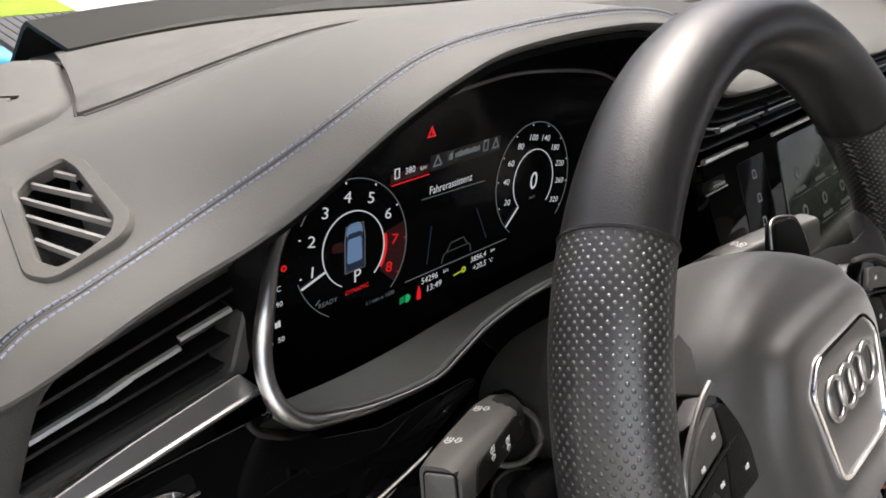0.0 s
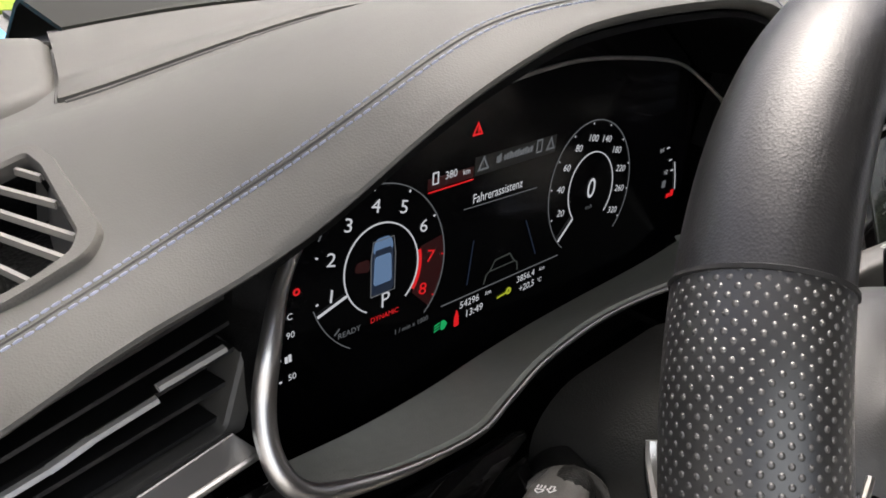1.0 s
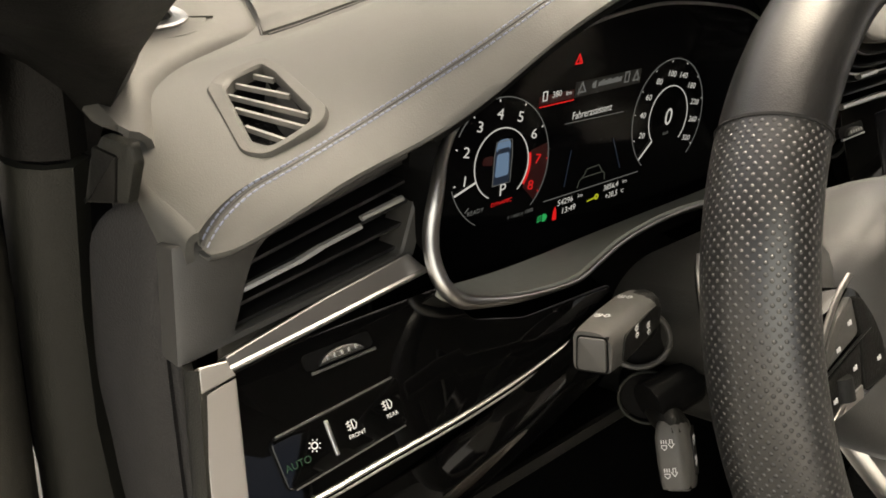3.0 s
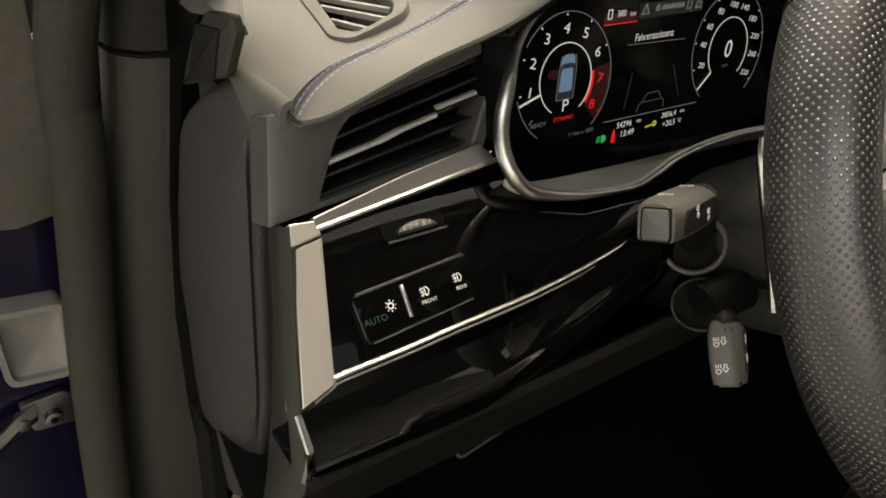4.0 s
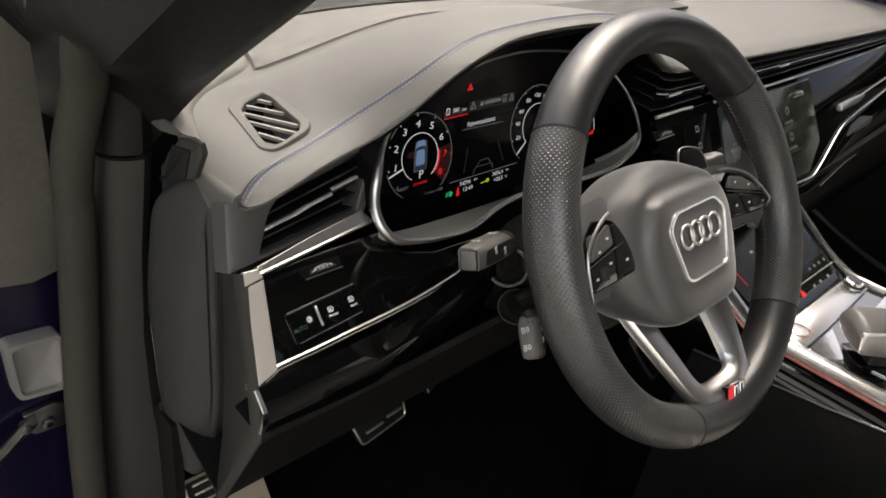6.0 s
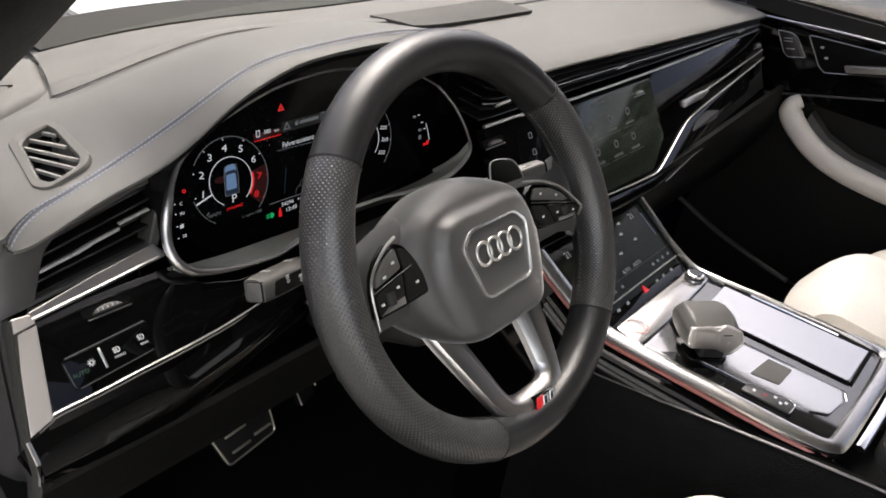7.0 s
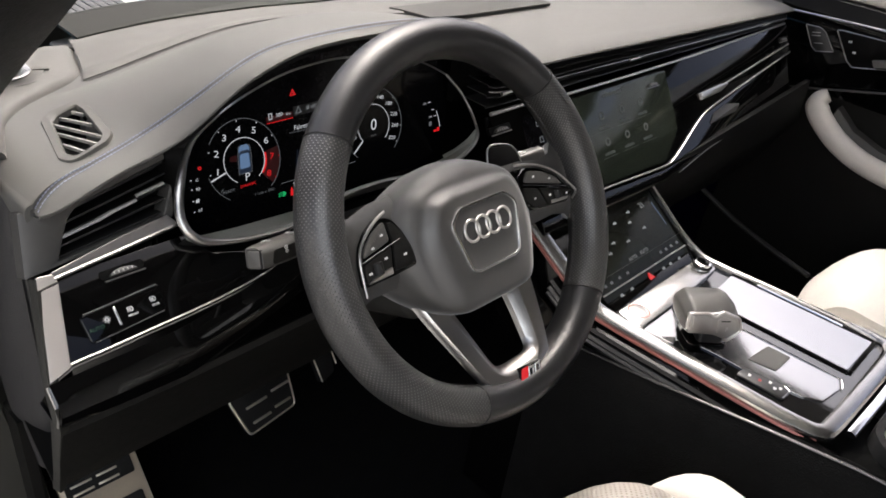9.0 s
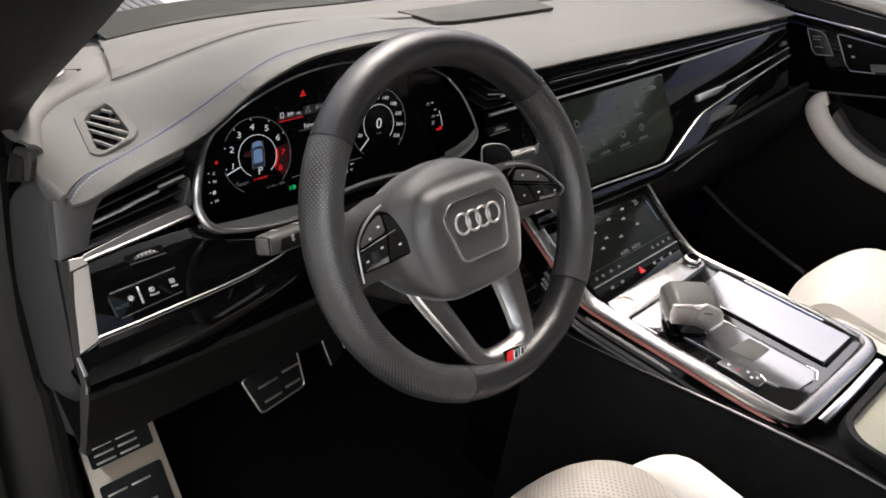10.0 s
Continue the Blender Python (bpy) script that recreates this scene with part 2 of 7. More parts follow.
def rounded(poly, r, n=4):
    """A 2D outline with its corners rounded by the radius r (a number or one for each corner)."""
    out, m = [], len(poly)
    rs = r if isinstance(r, (list, tuple)) else [r] * m
    for i in range(m):
        a, b, c = Vector(poly[i - 1]), Vector(poly[i]), Vector(poly[(i + 1) % m])
        u, w = (a - b), (c - b)
        k = min(rs[i], u.length * 0.49, w.length * 0.49)
        if k < 1e-6:
            out.append((b.x, b.y))
            continue
        s, e = b + u.normalized() * k, b + w.normalized() * k
        for j in range(n + 1):
            t = j / n
            q = s * (1 - t) ** 2 + b * 2 * t * (1 - t) + e * t * t
            out.append((q.x, q.y))
    return out


class Plane:
    """A tilted working plane: origin, right and up directions; the normal points to the viewer."""

    def __init__(self, o, u, v):
        self.o, self.u, self.v = Vector(o), Vector(u).normalized(), Vector(v).normalized()
        self.n = self.u.cross(self.v).normalized()

    def at(self, a, b, h=0.0):
        return self.o + self.u * a + self.v * b + self.n * h


def plate(pl, outline, h0, h1, bevel=0.0, steps=2, dome=0.0, bm=None):
    """An extruded outline in a plane from height h0 up to h1, with a rounded upper edge and, if asked, a domed face."""
    bm = bm or bmesh.new()
    c = Vector((sum(p[0] for p in outline) / len(outline), sum(p[1] for p in outline) / len(outline)))
    rings = [(0.0, h0), (0.0, h1 - bevel)]
    for k in range(1, steps + 1):
        a = math.pi / 2 * k / steps
        rings.append((bevel * (1 - math.cos(a)), h1 - bevel + bevel * math.sin(a))) if bevel else None
    m = len(outline)
    loops = []
    for ins, h in rings:
        loop = []
        for i in range(m):
            p, q, r = Vector(outline[i - 1]), Vector(outline[i]), Vector(outline[(i + 1) % m])
            t = (r - p)
            nrm = Vector((-t.y, t.x)).normalized() if t.length > 1e-9 else Vector((0, 0))
            area = sum(outline[j - 1][0] * outline[j][1] - outline[j][0] * outline[j - 1][1] for j in range(m))
            s = q + nrm * ins * (1 if area > 0 else -1)
            loop.append(bm.verts.new(pl.at(s.x, s.y, h)))
        loops.append(loop)
    if dome:
        last = [Vector(outline[i]) for i in range(m)]
        for f, g in ((0.85, 0.28), (0.65, 0.62), (0.4, 0.87), (0.18, 0.98)):
            loops.append([bm.verts.new(pl.at(*(c + (q - c) * f), h1 + dome * g)) for q in last])
    for a, b in zip(loops, loops[1:]):
        for i in range(m):
            bm.faces.new((a[i - 1], a[i], b[i], b[i - 1]))
    bm.faces.new(loops[-1])
    bm.faces.new(loops[0][::-1])
    return bm


def box(pl, x0, x1, y0, y1, h0, h1, r=0.002, bm=None, corner=None):
    """A block with rounded edges in a plane."""
    k = corner if corner is not None else r
    return plate(pl, rounded([(x0, y0), (x1, y0), (x1, y1), (x0, y1)], max(k, 0.0005), 3), h0, h1, min(r, abs(h1 - h0) * 0.45), 2, bm=bm)


def tube(path, r, sides=10, closed=False, squash=1.0, up=(0, 0, 1), bm=None, ends=True, taper=None):
    """A swept round or oval bar."""
    bm = bm or bmesh.new()
    p = [Vector(q) for q in path]
    m, rings = len(p), []
    for i in range(m):
        t = (p[(i + 1) % m] - p[i - 1]) if closed else (p[min(i + 1, m - 1)] - p[max(i - 1, 0)])
        t.normalize()
        s = t.cross(Vector(up))
        s = s.normalized() if s.length > 1e-6 else Vector((1, 0, 0))
        w = s.cross(t)
        k = r * (taper[i] if taper else 1)
        rings.append([bm.verts.new(p[i] + s * math.cos(a) * k + w * math.sin(a) * k * squash) for a in (2 * math.pi * j / sides for j in range(sides))])
    for i in range(m if closed else m - 1):
        a, b = rings[i], rings[(i + 1) % m]
        for j in range(sides):
            bm.faces.new((a[j - 1], a[j], b[j], b[j - 1]))
    if not closed and ends:
        bm.faces.new(rings[0])
        bm.faces.new(rings[-1][::-1])
    return bm


def ring_flat(pl, cx, cy, r0, r1, h0, h1, a0=0.0, a1=360.0, n=48, sx=1.0):
    """A flat ring or arc, angles in degrees clockwise from the top."""
    bm = bmesh.new()
    full = abs(a1 - a0) >= 359.9
    rows = []
    for k in range(n if full else n + 1):
        a = radians(a0 + (a1 - a0) * k / n)
        s, c = math.sin(a) * sx, math.cos(a)
        rows.append([bm.verts.new(pl.at(cx + s * r, cy + c * r, h)) for r, h in ((r0, h0), (r0, h1), (r1, h1), (r1, h0))])
    for k in range(n):
        a, b = rows[k], rows[(k + 1) % len(rows)]
        for j in range(4):
            bm.faces.new((a[j - 1], a[j], b[j], b[j - 1]))
    if not full:
        bm.faces.new(rows[0])
        bm.faces.new(rows[-1][::-1])
    return bm


def sheet(rows, thick=0.004, bm=None, close=False):
    """A surface through rows of points, with thickness along its normals' back side."""
    bm = bm or bmesh.new()
    g = [[Vector(q) for q in r] for r in rows]
    nr, nc = len(g), len(g[0])
    nor = [[None] * nc for _ in range(nr)]
    for i in range(nr):
        for j in range(nc):
            a = g[min(i + 1, nr - 1)][j] - g[max(i - 1, 0)][j]
            b = g[i][min(j + 1, nc - 1)] - g[i][max(j - 1, 0)]
            v = a.cross(b)
            nor[i][j] = v.normalized() if v.length > 1e-12 else Vector((0, 0, 1))
    top = [[bm.verts.new(g[i][j]) for j in range(nc)] for i in range(nr)]
    bot = [[bm.verts.new(g[i][j] - nor[i][j] * thick) for j in range(nc)] for i in range(nr)]
    for i in range(nr - 1):
        for j in range(nc - 1):
            bm.faces.new((top[i][j], top[i + 1][j], top[i + 1][j + 1], top[i][j + 1]))
            bm.faces.new((bot[i][j], bot[i][j + 1], bot[i + 1][j + 1], bot[i + 1][j]))
    for i in range(nr - 1):
        for j in (0, nc - 1):
            bm.faces.new((top[i][j], top[i + 1][j], bot[i + 1][j], bot[i][j]))
    for j in range(nc - 1):
        for i in (0, nr - 1):
            bm.faces.new((top[i][j], top[i][j + 1], bot[i][j + 1], bot[i][j]))
    return bm


def framed(pl, outer_pts, inner_pts, h0, h1, lip=0.0015):
    """A frame between two outlines with the same number of points."""
    bm = bmesh.new()
    m = len(outer_pts)
    spec = [(outer_pts, h0), (outer_pts, h1 - lip), ([(a[0] + (b[0] - a[0]) * 0.12, a[1] + (b[1] - a[1]) * 0.12) for a, b in zip(outer_pts, inner_pts)], h1),
            ([(a[0] + (b[0] - a[0]) * 0.85, a[1] + (b[1] - a[1]) * 0.85) for a, b in zip(outer_pts, inner_pts)], h1), (inner_pts, h1 - lip), (inner_pts, h0)]
    loops = [[bm.verts.new(pl.at(p[0], p[1], h)) for p in pts] for pts, h in spec]
    for a, b in zip(loops, loops[1:] + loops[:1]):
        for i in range(m):
            bm.faces.new((a[i - 1], a[i], b[i], b[i - 1]))
    return bm


def lerp_table(table, x):
    """Smooth look-up in rows of (x, value, value ...): cubic through the rows, without overshoot."""
    if x <= table[0][0]:
        return table[0][1:]
    if x >= table[-1][0]:
        return table[-1][1:]
    k, top = 0, len(table) - 1
    while top - k > 1:
        m = (k + top) // 2
        k, top = (m, top) if x > table[m][0] else (k, m)
    p0, p1, p2, p3 = table[max(k - 1, 0)], table[k], table[k + 1], table[min(k + 2, len(table) - 1)]
    w = p2[0] - p1[0]
    t = (x - p1[0]) / w
    out = []
    for a, b, c, d in zip(p0[1:], p1[1:], p2[1:], p3[1:]):
        s1, s2 = (c - a) / max(1e-9, p2[0] - p0[0]) * w, (d - b) / max(1e-9, p3[0] - p1[0]) * w
        lim = 3 * abs(c - b)
        s1, s2 = max(-lim, min(lim, s1)), max(-lim, min(lim, s2))
        out.append((2 * t ** 3 - 3 * t * t + 1) * b + (t ** 3 - 2 * t * t + t) * s1 + (3 * t * t - 2 * t ** 3) * c + (t ** 3 - t * t) * s2)
    return tuple(out)


def words(pl, text, x, y, size, h, material, parent, name="lettering", align="CENTER", shear=0.0, wide=1.0):
    """Raised or lit lettering in Blender's own font, centred on (x, y) in the plane."""
    cu = bpy.data.curves.new("type", "FONT")
    cu.body, cu.size, cu.align_x, cu.align_y, cu.shear = text, size, align, "CENTER", shear
    cu.resolution_u = 3
    ob = bpy.data.objects.new("type", cu)
    me = bpy.data.meshes.new_from_object(ob)
    bpy.data.objects.remove(ob)
    bpy.data.curves.remove(cu)
    bm = bmesh.new()
    bm.from_mesh(me)
    bpy.data.meshes.remove(me)
    for v in bm.verts:
        v.co = pl.at(x + v.co.x * wide, y + v.co.y, h)
    return part(name, bm, material, parent, smooth=False)


def bars(pl, x, y, w, hgt, n, h, material, parent, name="symbol_bar", gap=0.25):
    """A row of small upright bars that stands for marks too small to read."""
    bm = bmesh.new()
    step = w / n
    for k in range(n):
        x0 = x - w / 2 + k * step
        f = 0.75 + 0.25 * ((k * 7) % 3) / 2
        plate(pl, [(x0, y - hgt / 2), (x0 + step * (1 - gap), y - hgt / 2), (x0 + step * (1 - gap), y - hgt / 2 + hgt * f), (x0, y - hgt / 2 + hgt * f)], h - 0.0003, h, bm=bm)
    return part(name, bm, material, parent, smooth=False)


def line(pl, pts, w, h, material, parent, name="mark_line"):
    """Thin flat stroke through points of a plane."""
    bm = bmesh.new()
    p = [Vector(q) for q in pts]
    rows = []
    for i in range(len(p)):
        t = (p[min(i + 1, len(p) - 1)] - p[max(i - 1, 0)]).normalized()
        s = Vector((-t.y, t.x)) * w / 2
        rows.append([pl.at(*(p[i] + s), h), pl.at(*(p[i] - s), h)])
    sheet(rows, 0.0002, bm)
    return part(name, bm, material, parent, smooth=False)


# paler than the pad below: reflected outside light painted on the sill top
# ---- the setting: ground, car shell, openings ----
def flat(x0, x1, y0, y1, z0, z1, r=0.004):
    return box(Plane((0, 0, 0), (1, 0, 0), (0, 1, 0)), x0, x1, y0, y1, z0, z1, r)


lone("ground", flat(-300, 300, -300, 300, -0.35, -0.15, 0.01), GROUND, "grey paved ground round the parked car", "ground", "structure")
lone("floor", flat(-0.74, 0.78, -1.9, 0.62, 0.24, 0.30, 0.01), CARPET, "black carpeted footwell floor of the car", "floor", "structure")
lone("wall_firewall", flat(-0.76, 0.80, 0.60, 0.66, 0.24, 0.96, 0.01), CARPET, "black felt bulkhead behind the dashboard", "bulkhead", "structure")
lone("wall_rear", flat(-0.80, 0.82, -1.96, -1.90, 0.24, 1.02, 0.01), NAVY, "dark navy plain closing wall behind the seats", "wall", "structure")
lone("ceiling", sheet([[(x, y, 1.50 - 0.10 * (x / 0.66) ** 2 - 0.05 * max(0, (y + 0.25) / 0.35) ** 2) for y in (0.02, -0.1, -0.3, -1.0, -1.92)] for x in (-0.66, -0.45, 0, 0.45, 0.66)], 0.03), HEADLINER,
     "dark fabric headliner of the car roof", "headliner", "structure")
lone("roof", sheet([[(x, y, 1.545 - 0.10 * (x / 0.66) ** 2 - 0.05 * max(0, (y + 0.25) / 0.35) ** 2 - 0.04 * max(0, (-y - 1.2) / 0.7) ** 2) for y in (0.04, -0.1, -0.3, -0.7, -1.2, -1.6, -1.95)] for x in (-0.69, -0.6, -0.45, -0.2, 0, 0.2, 0.45, 0.6, 0.69)], 0.012), NAVY,
     "dark navy painted roof panel over the headliner", "car roof", "structure")
for sx, nm in ((-1, "wall_fender_left"), (1, "wall_fender_right")):
    lone(nm, sheet([[(sx * (0.84 + 0.05 * math.sin(math.pi * f)), 0.47 + 1.25 * g, 0.20 + (0.90 - 0.34 * g ** 1.5 - 0.20) * f) for f in (0, 0.25, 0.5, 0.75, 0.92, 1.0)] for g in (0, 0.2, 0.4, 0.6, 0.8, 1.0)], 0.02 * sx), NAVY, "dark navy painted front wing of the car", "front wing", "structure")
lone("wall_sill", flat(-0.84, -0.74, -1.9, 0.40, 0.22, 0.40, 0.02), SOFT, "black plastic door sill of the car", "sill", "structure")
lone("wall_quarter", flat(-0.84, -0.78, -1.9, -0.95, 0.24, 1.02, 0.02), NAVY, "dark navy body wall beside the rear seats", "wall", "structure")
lone("wall_right", flat(0.80, 0.86, -1.9, 0.62, 0.22, 1.04, 0.02), NAVY, "dark navy body side behind the passenger door", "wall", "structure")


def glass_pane(name, rows, label):
    ob = lone(name, sheet(rows, 0.004), GLASS, label, "window", "structure")
    ob.visible_shadow = False
    return ob


glass_pane("window_1", [[(x, y + 0.10 * (1 - (x / 0.7) ** 2), z) for y, z in ((0.56, 0.985), (0.36, 1.13), (0.14, 1.27), (-0.06, 1.40))] for x in (-0.68, -0.45, -0.2, 0, 0.2, 0.45, 0.68)], "clear curved windscreen above the dashboard")
glass_pane("window_2", [[(x, y, z) for x, z in ((0.80, 1.03), (0.76, 1.22), (0.68, 1.40))] for y in (0.30, 0.0, -0.4, -0.9)], "clear passenger door window glass")


def pillar(name, side, label):
    """A front roof pillar: a raked bar with rounded trim, from the dash corner up to the roof."""
    s = side
    inner = [(s * 0.685, 0.47, 0.93), (s * 0.715, 0.36, 1.005), (s * 0.715, 0.27, 1.085), (s * 0.705, 0.15, 1.18), (s * 0.69, 0.03, 1.275), (s * 0.66, -0.10, 1.36), (s * 0.62, -0.26, 1.44)]
    rows = []
    for p in curve_points(inner, 5):
        p = Vector(p) + Vector((0, 0.14 if s > 0 else 0.0, 0))
        d = Vector((s * 0.105, 0.075, 0.065))
        q = p + d
        back = Vector((s * 0.06, -0.045, -0.02)) * (1.0 if s > 0 else max(0.0, min(1.0, (p.z - 1.05) / 0.08)))
        rows.append([p, p + back * 0.6 + d * 0.1, p + back + d * 0.4, p + back * 0.7 + d * 0.8, q])
    return lone(name, sheet(rows, 0.03), SOFT, label, "pillar trim", "structure")


pillar("trim_pillar_left", -1, "black fabric covered windscreen pillar by the open door")
pillar("trim_pillar_right", 1, "black windscreen pillar on the passenger side")

lone("trim_roof_rail", sheet([[(0.62, y, 1.43), (0.655, y, 1.375), (0.685, y, 1.345), (0.715, y, 1.335), (0.745, y, 1.345), (0.73, y, 1.37)] for y in (0.06, -0.1, -0.3, -0.7, -1.2, -1.9)], 0.012), HEADLINER, "dark cloth roof rail above the passenger window", "roof rail", "structure")

# outside, seen through the glass
# added pale ring wall: closes the place, bounces daylight into the open door
lone("backdrop", sheet([[(11 * math.cos(radians(a)), 11 * math.sin(radians(a)), z) for z in (-0.15, 1.5, 4.5)] for a in range(0, 361, 15)], 0.05), WHITE_WALL, "added pale ring wall that bounces light onto the car", "backdrop", "structure")
bonnet = lone("bonnet", sheet([[(x, y, z + 0.03 * (1 - (x / 0.8) ** 2)) for y, z in ((0.70, 0.93), (0.9, 0.87), (1.3, 0.74), (1.7, 0.55))] for x in (-0.85, -0.6, -0.25, 0, 0.25, 0.6, 0.85)], 0.02), NAVY,
              "dark navy painted bonnet in front of the windscreen", "bonnet", "structure")
lone("pavement", flat(1.28, 10.5, 2.2, 10.4, -0.20, -0.140, 0.01), PALE, "bright pale paving beyond the bonnet", "pavement", "structure")
lone("lawn", flat(-1.5, 1.26, 4.86, 10.4, -0.20, -0.125, 0.01), LAWN, "bright lime green lawn beyond the car", "lawn", "structure")
deck = thing("grey_decking", (0.9, 4.5, -0.15), "grey weathered board decking in front of the lawn", "decking")
for k in range(11):
    part("board", box(Plane((0.66 + 0.055 * k, 4.3, -0.15), (1, 0, 0), (0, 1, 0)), 0.0, 0.048, -0.55, 0.52, 0.0, 0.03, 0.003), GREY_DECK, deck)
banner = thing("blue_panel", (-0.66, 0.70, 0.93), "bright cyan blue strip outside the windscreen corner", "panel")
part("strip", sheet([[(x, 0.690, 0.950), (x, 0.692, 0.975 + 0.006 * f), (x, 0.700, 0.982 + 0.010 * f), (x, 0.730, 0.985 + 0.012 * f)] for x, f in ((-0.90, 1.0), (-0.75, 1.0), (-0.62, 0.9), (-0.55, 0.4), (-0.52, -0.6))], 0.006), CYAN, banner)
part("base", sheet([[(x, 0.688, 0.90), (x, 0.689, 0.952)] for x in (-0.90, -0.7, -0.52)], 0.01), FRIT, banner)

# ---- dashboard ----
# x, stitch y, stitch z, lip y, lip z
DASH = [(-0.728, 0.2180, 1.0125, 0.2105, 1.0085), (-0.7226, 0.2205, 1.0170, 0.2070, 1.0105), (-0.7127, 0.2245, 1.023, 0.2045, 1.013), (-0.6975, 0.2285, 1.029, 0.2035, 1.0185), (-0.675, 0.229, 1.034, 0.203, 1.026), (-0.64, 0.234, 1.042, 0.207, 1.034),
        (-0.617, 0.236, 1.049, 0.205, 1.041), (-0.60, 0.232, 1.059, 0.200, 1.051), (-0.585, 0.222, 1.073, 0.192, 1.065), (-0.573, 0.213, 1.086, 0.187, 1.078), (-0.56, 0.205, 1.099, 0.182, 1.091), (-0.54, 0.203, 1.110, 0.180, 1.102), (-0.515, 0.203, 1.119, 0.180, 1.111),
        (-0.48, 0.201, 1.125, 0.184, 1.117), (-0.403, 0.200, 1.128, 0.186, 1.119), (-0.33, 0.200, 1.125, 0.186, 1.115), (-0.28, 0.200, 1.116, 0.186, 1.100),
        (-0.23, 0.205, 1.095, 0.190, 1.070), (-0.18, 0.215, 1.068, 0.192, 1.045), (-0.12, 0.225, 1.053, 0.190, 1.041), (0.0, 0.235, 1.048, 0.190, 1.039),
        (0.30, 0.225, 1.038, 0.190, 1.029), (0.725, 0.215, 1.028, 0.190, 1.017)]
# x, height at y .395, .51
RIDGE = [(-0.735, 1.026, 1.010), (-0.65, 1.028, 1.016), (-0.60, 1.030, 1.021), (-0.56, 1.039, 1.026), (-0.50, 1.0535, 1.033), (-0.403, 1.071, 1.040), (-0.30, 1.067, 1.040),
         (-0.20, 1.056, 1.036), (-0.10, 1.048, 1.034), (0.30, 1.042, 1.032), (0.725, 1.032, 1.024)]


def smoothed(table, width, step=0.005):
    """The same table, evened out along x."""
    lo, hi, out = table[0][0], table[-1][0], []
    for k in range(int((hi - lo) / step) + 1):
        x = lo + k * step
        reach = min(width, x - lo, hi - x)
        near = [lerp_table(table, x + reach * j / 6) for j in range(-6, 7)]
        wts = [math.cos(math.pi / 2 * j / 7) ** 2 for j in range(-6, 7)]
        out.append((x, *[sum(w * v[c] for w, v in zip(wts, near)) / sum(wts) for c in range(len(near[0]))]))
    return out


DASH, BROAD, RIDGE = smoothed(DASH, 0.022), smoothed(DASH, 0.11), smoothed(RIDGE, 0.07)


def tuck(x, y):
    """The leather's left edge curves inwards towards the windscreen."""
    edge = lerp_table([(0.20, -0.718), (0.24, -0.720), (0.27, -0.722), (0.30, -0.719), (0.32, -0.712), (0.365, -0.690), (0.395, -0.650), (0.41, -0.61), (0.43, -0.583), (0.51, -0.560), (0.64, -0.53)], y)[0]
    root = lerp_table([(0.24, -0.66), (0.32, -0.45)], y)[0]
    return x if x > root else root + (x - root) * (edge - root) / (-0.728 - root)


def dash_height(x, y):
    """Height of the leather top: taut from the seam back to the panel by the windscreen."""
    ys, zs, _, _ = lerp_table(DASH, x)
    z4, z5 = lerp_table(RIDGE, x)
    if y > 0.395:
        return lerp_table([(0.395, z4), (0.51, z5), (0.64, z5 - 0.035)], y)[0]
    f = max(0.0, min(1.0, (0.395 - y) / (0.395 - ys)))
    zs = zs + (lerp_table(BROAD, x)[1] - zs) * (1 - f ** 3)
    return z4 + (zs - z4) * (f + 0.18 * math.sin(math.pi * f))


VENT_IN = ((-0.6684, 0.2465), (-0.6573, 0.2472), (-0.6459, 0.2504), (-0.6400, 0.2591), (-0.6312, 0.3145), (-0.6312, 0.3300), (-0.6490, 0.3290), (-0.6570, 0.3217), (-0.6723, 0.2597))
VENT_HOLE = [(-0.6525 + (x + 0.6525) * 1.08, 0.288 + (y - 0.288) * 1.05) for x, y in VENT_IN]


def in_vent(x, y):
    """True over the opening of the side window vent."""
    return all((q[0] - p[0]) * (y - p[1]) - (q[1] - p[1]) * (x - p[0]) > 0 for p, q in zip(VENT_HOLE, VENT_HOLE[1:] + VENT_HOLE[:1]))


TOP = 84


def dash_profile(x):
    ys, zs, yl, zl = lerp_table(DASH, x)
    top = []
    for k in range(TOP + 1):
        y = 0.64 + (ys - 0.64) * math.sin(math.pi / 2 * (k / TOP) ** 0.9)
        xt = tuck(x, y)
        top.append((xt, y, (dash_height(xt, y) if k < TOP else zs) - (0.035 if in_vent(xt, y) else 0.0)))
    d = Vector((yl - ys, zl - zs))
    w = Vector((d.y, -d.x)).normalized()
    w = w if w.y - w.x > 0 else -w
    amp = min(0.005, d.length * 0.16)
    mid = Vector((ys, zs)) + d * 0.55 + w * amp
    roll = curve_points([(0, ys + 0.004, dash_height(x, ys + 0.004)), (0, ys, zs), (0, mid.x, mid.y), (0, yl - 0.003, zl + 0.005), (0, yl, zl), (0, yl + 0.010, zl - 0.002)], 3)[4:]
    lip = [(x, p.y, p.z) for p in roll] + [(x, yl + k, min(zl - 0.003, dash_height(x, yl + k) - 0.014)) for k in (0.022, 0.036)]
    return top + [(tuck(p[0], p[1]), p[1], p[2]) for p in lip]


dash_xs = [-0.728 + 1.453 * k / 320 for k in range(321)]
dashboard = thing("dashboard", (0, 0.35, 0.95), "taupe leather covered dashboard with double blue-grey stitching", "dashboard")
skin_bm = bmesh.new()
skin_rows = [[skin_bm.verts.new(p) for p in dash_profile(x)] for x in dash_xs[::2]]
for r0, r1 in zip(skin_rows, skin_rows[1:]):
    for k in range(len(r0) - 1):
        skin_bm.faces.new((r0[k], r1[k], r1[k + 1], r0[k + 1]))
SKIN = bvhtree.BVHTree.FromBMesh(skin_bm)
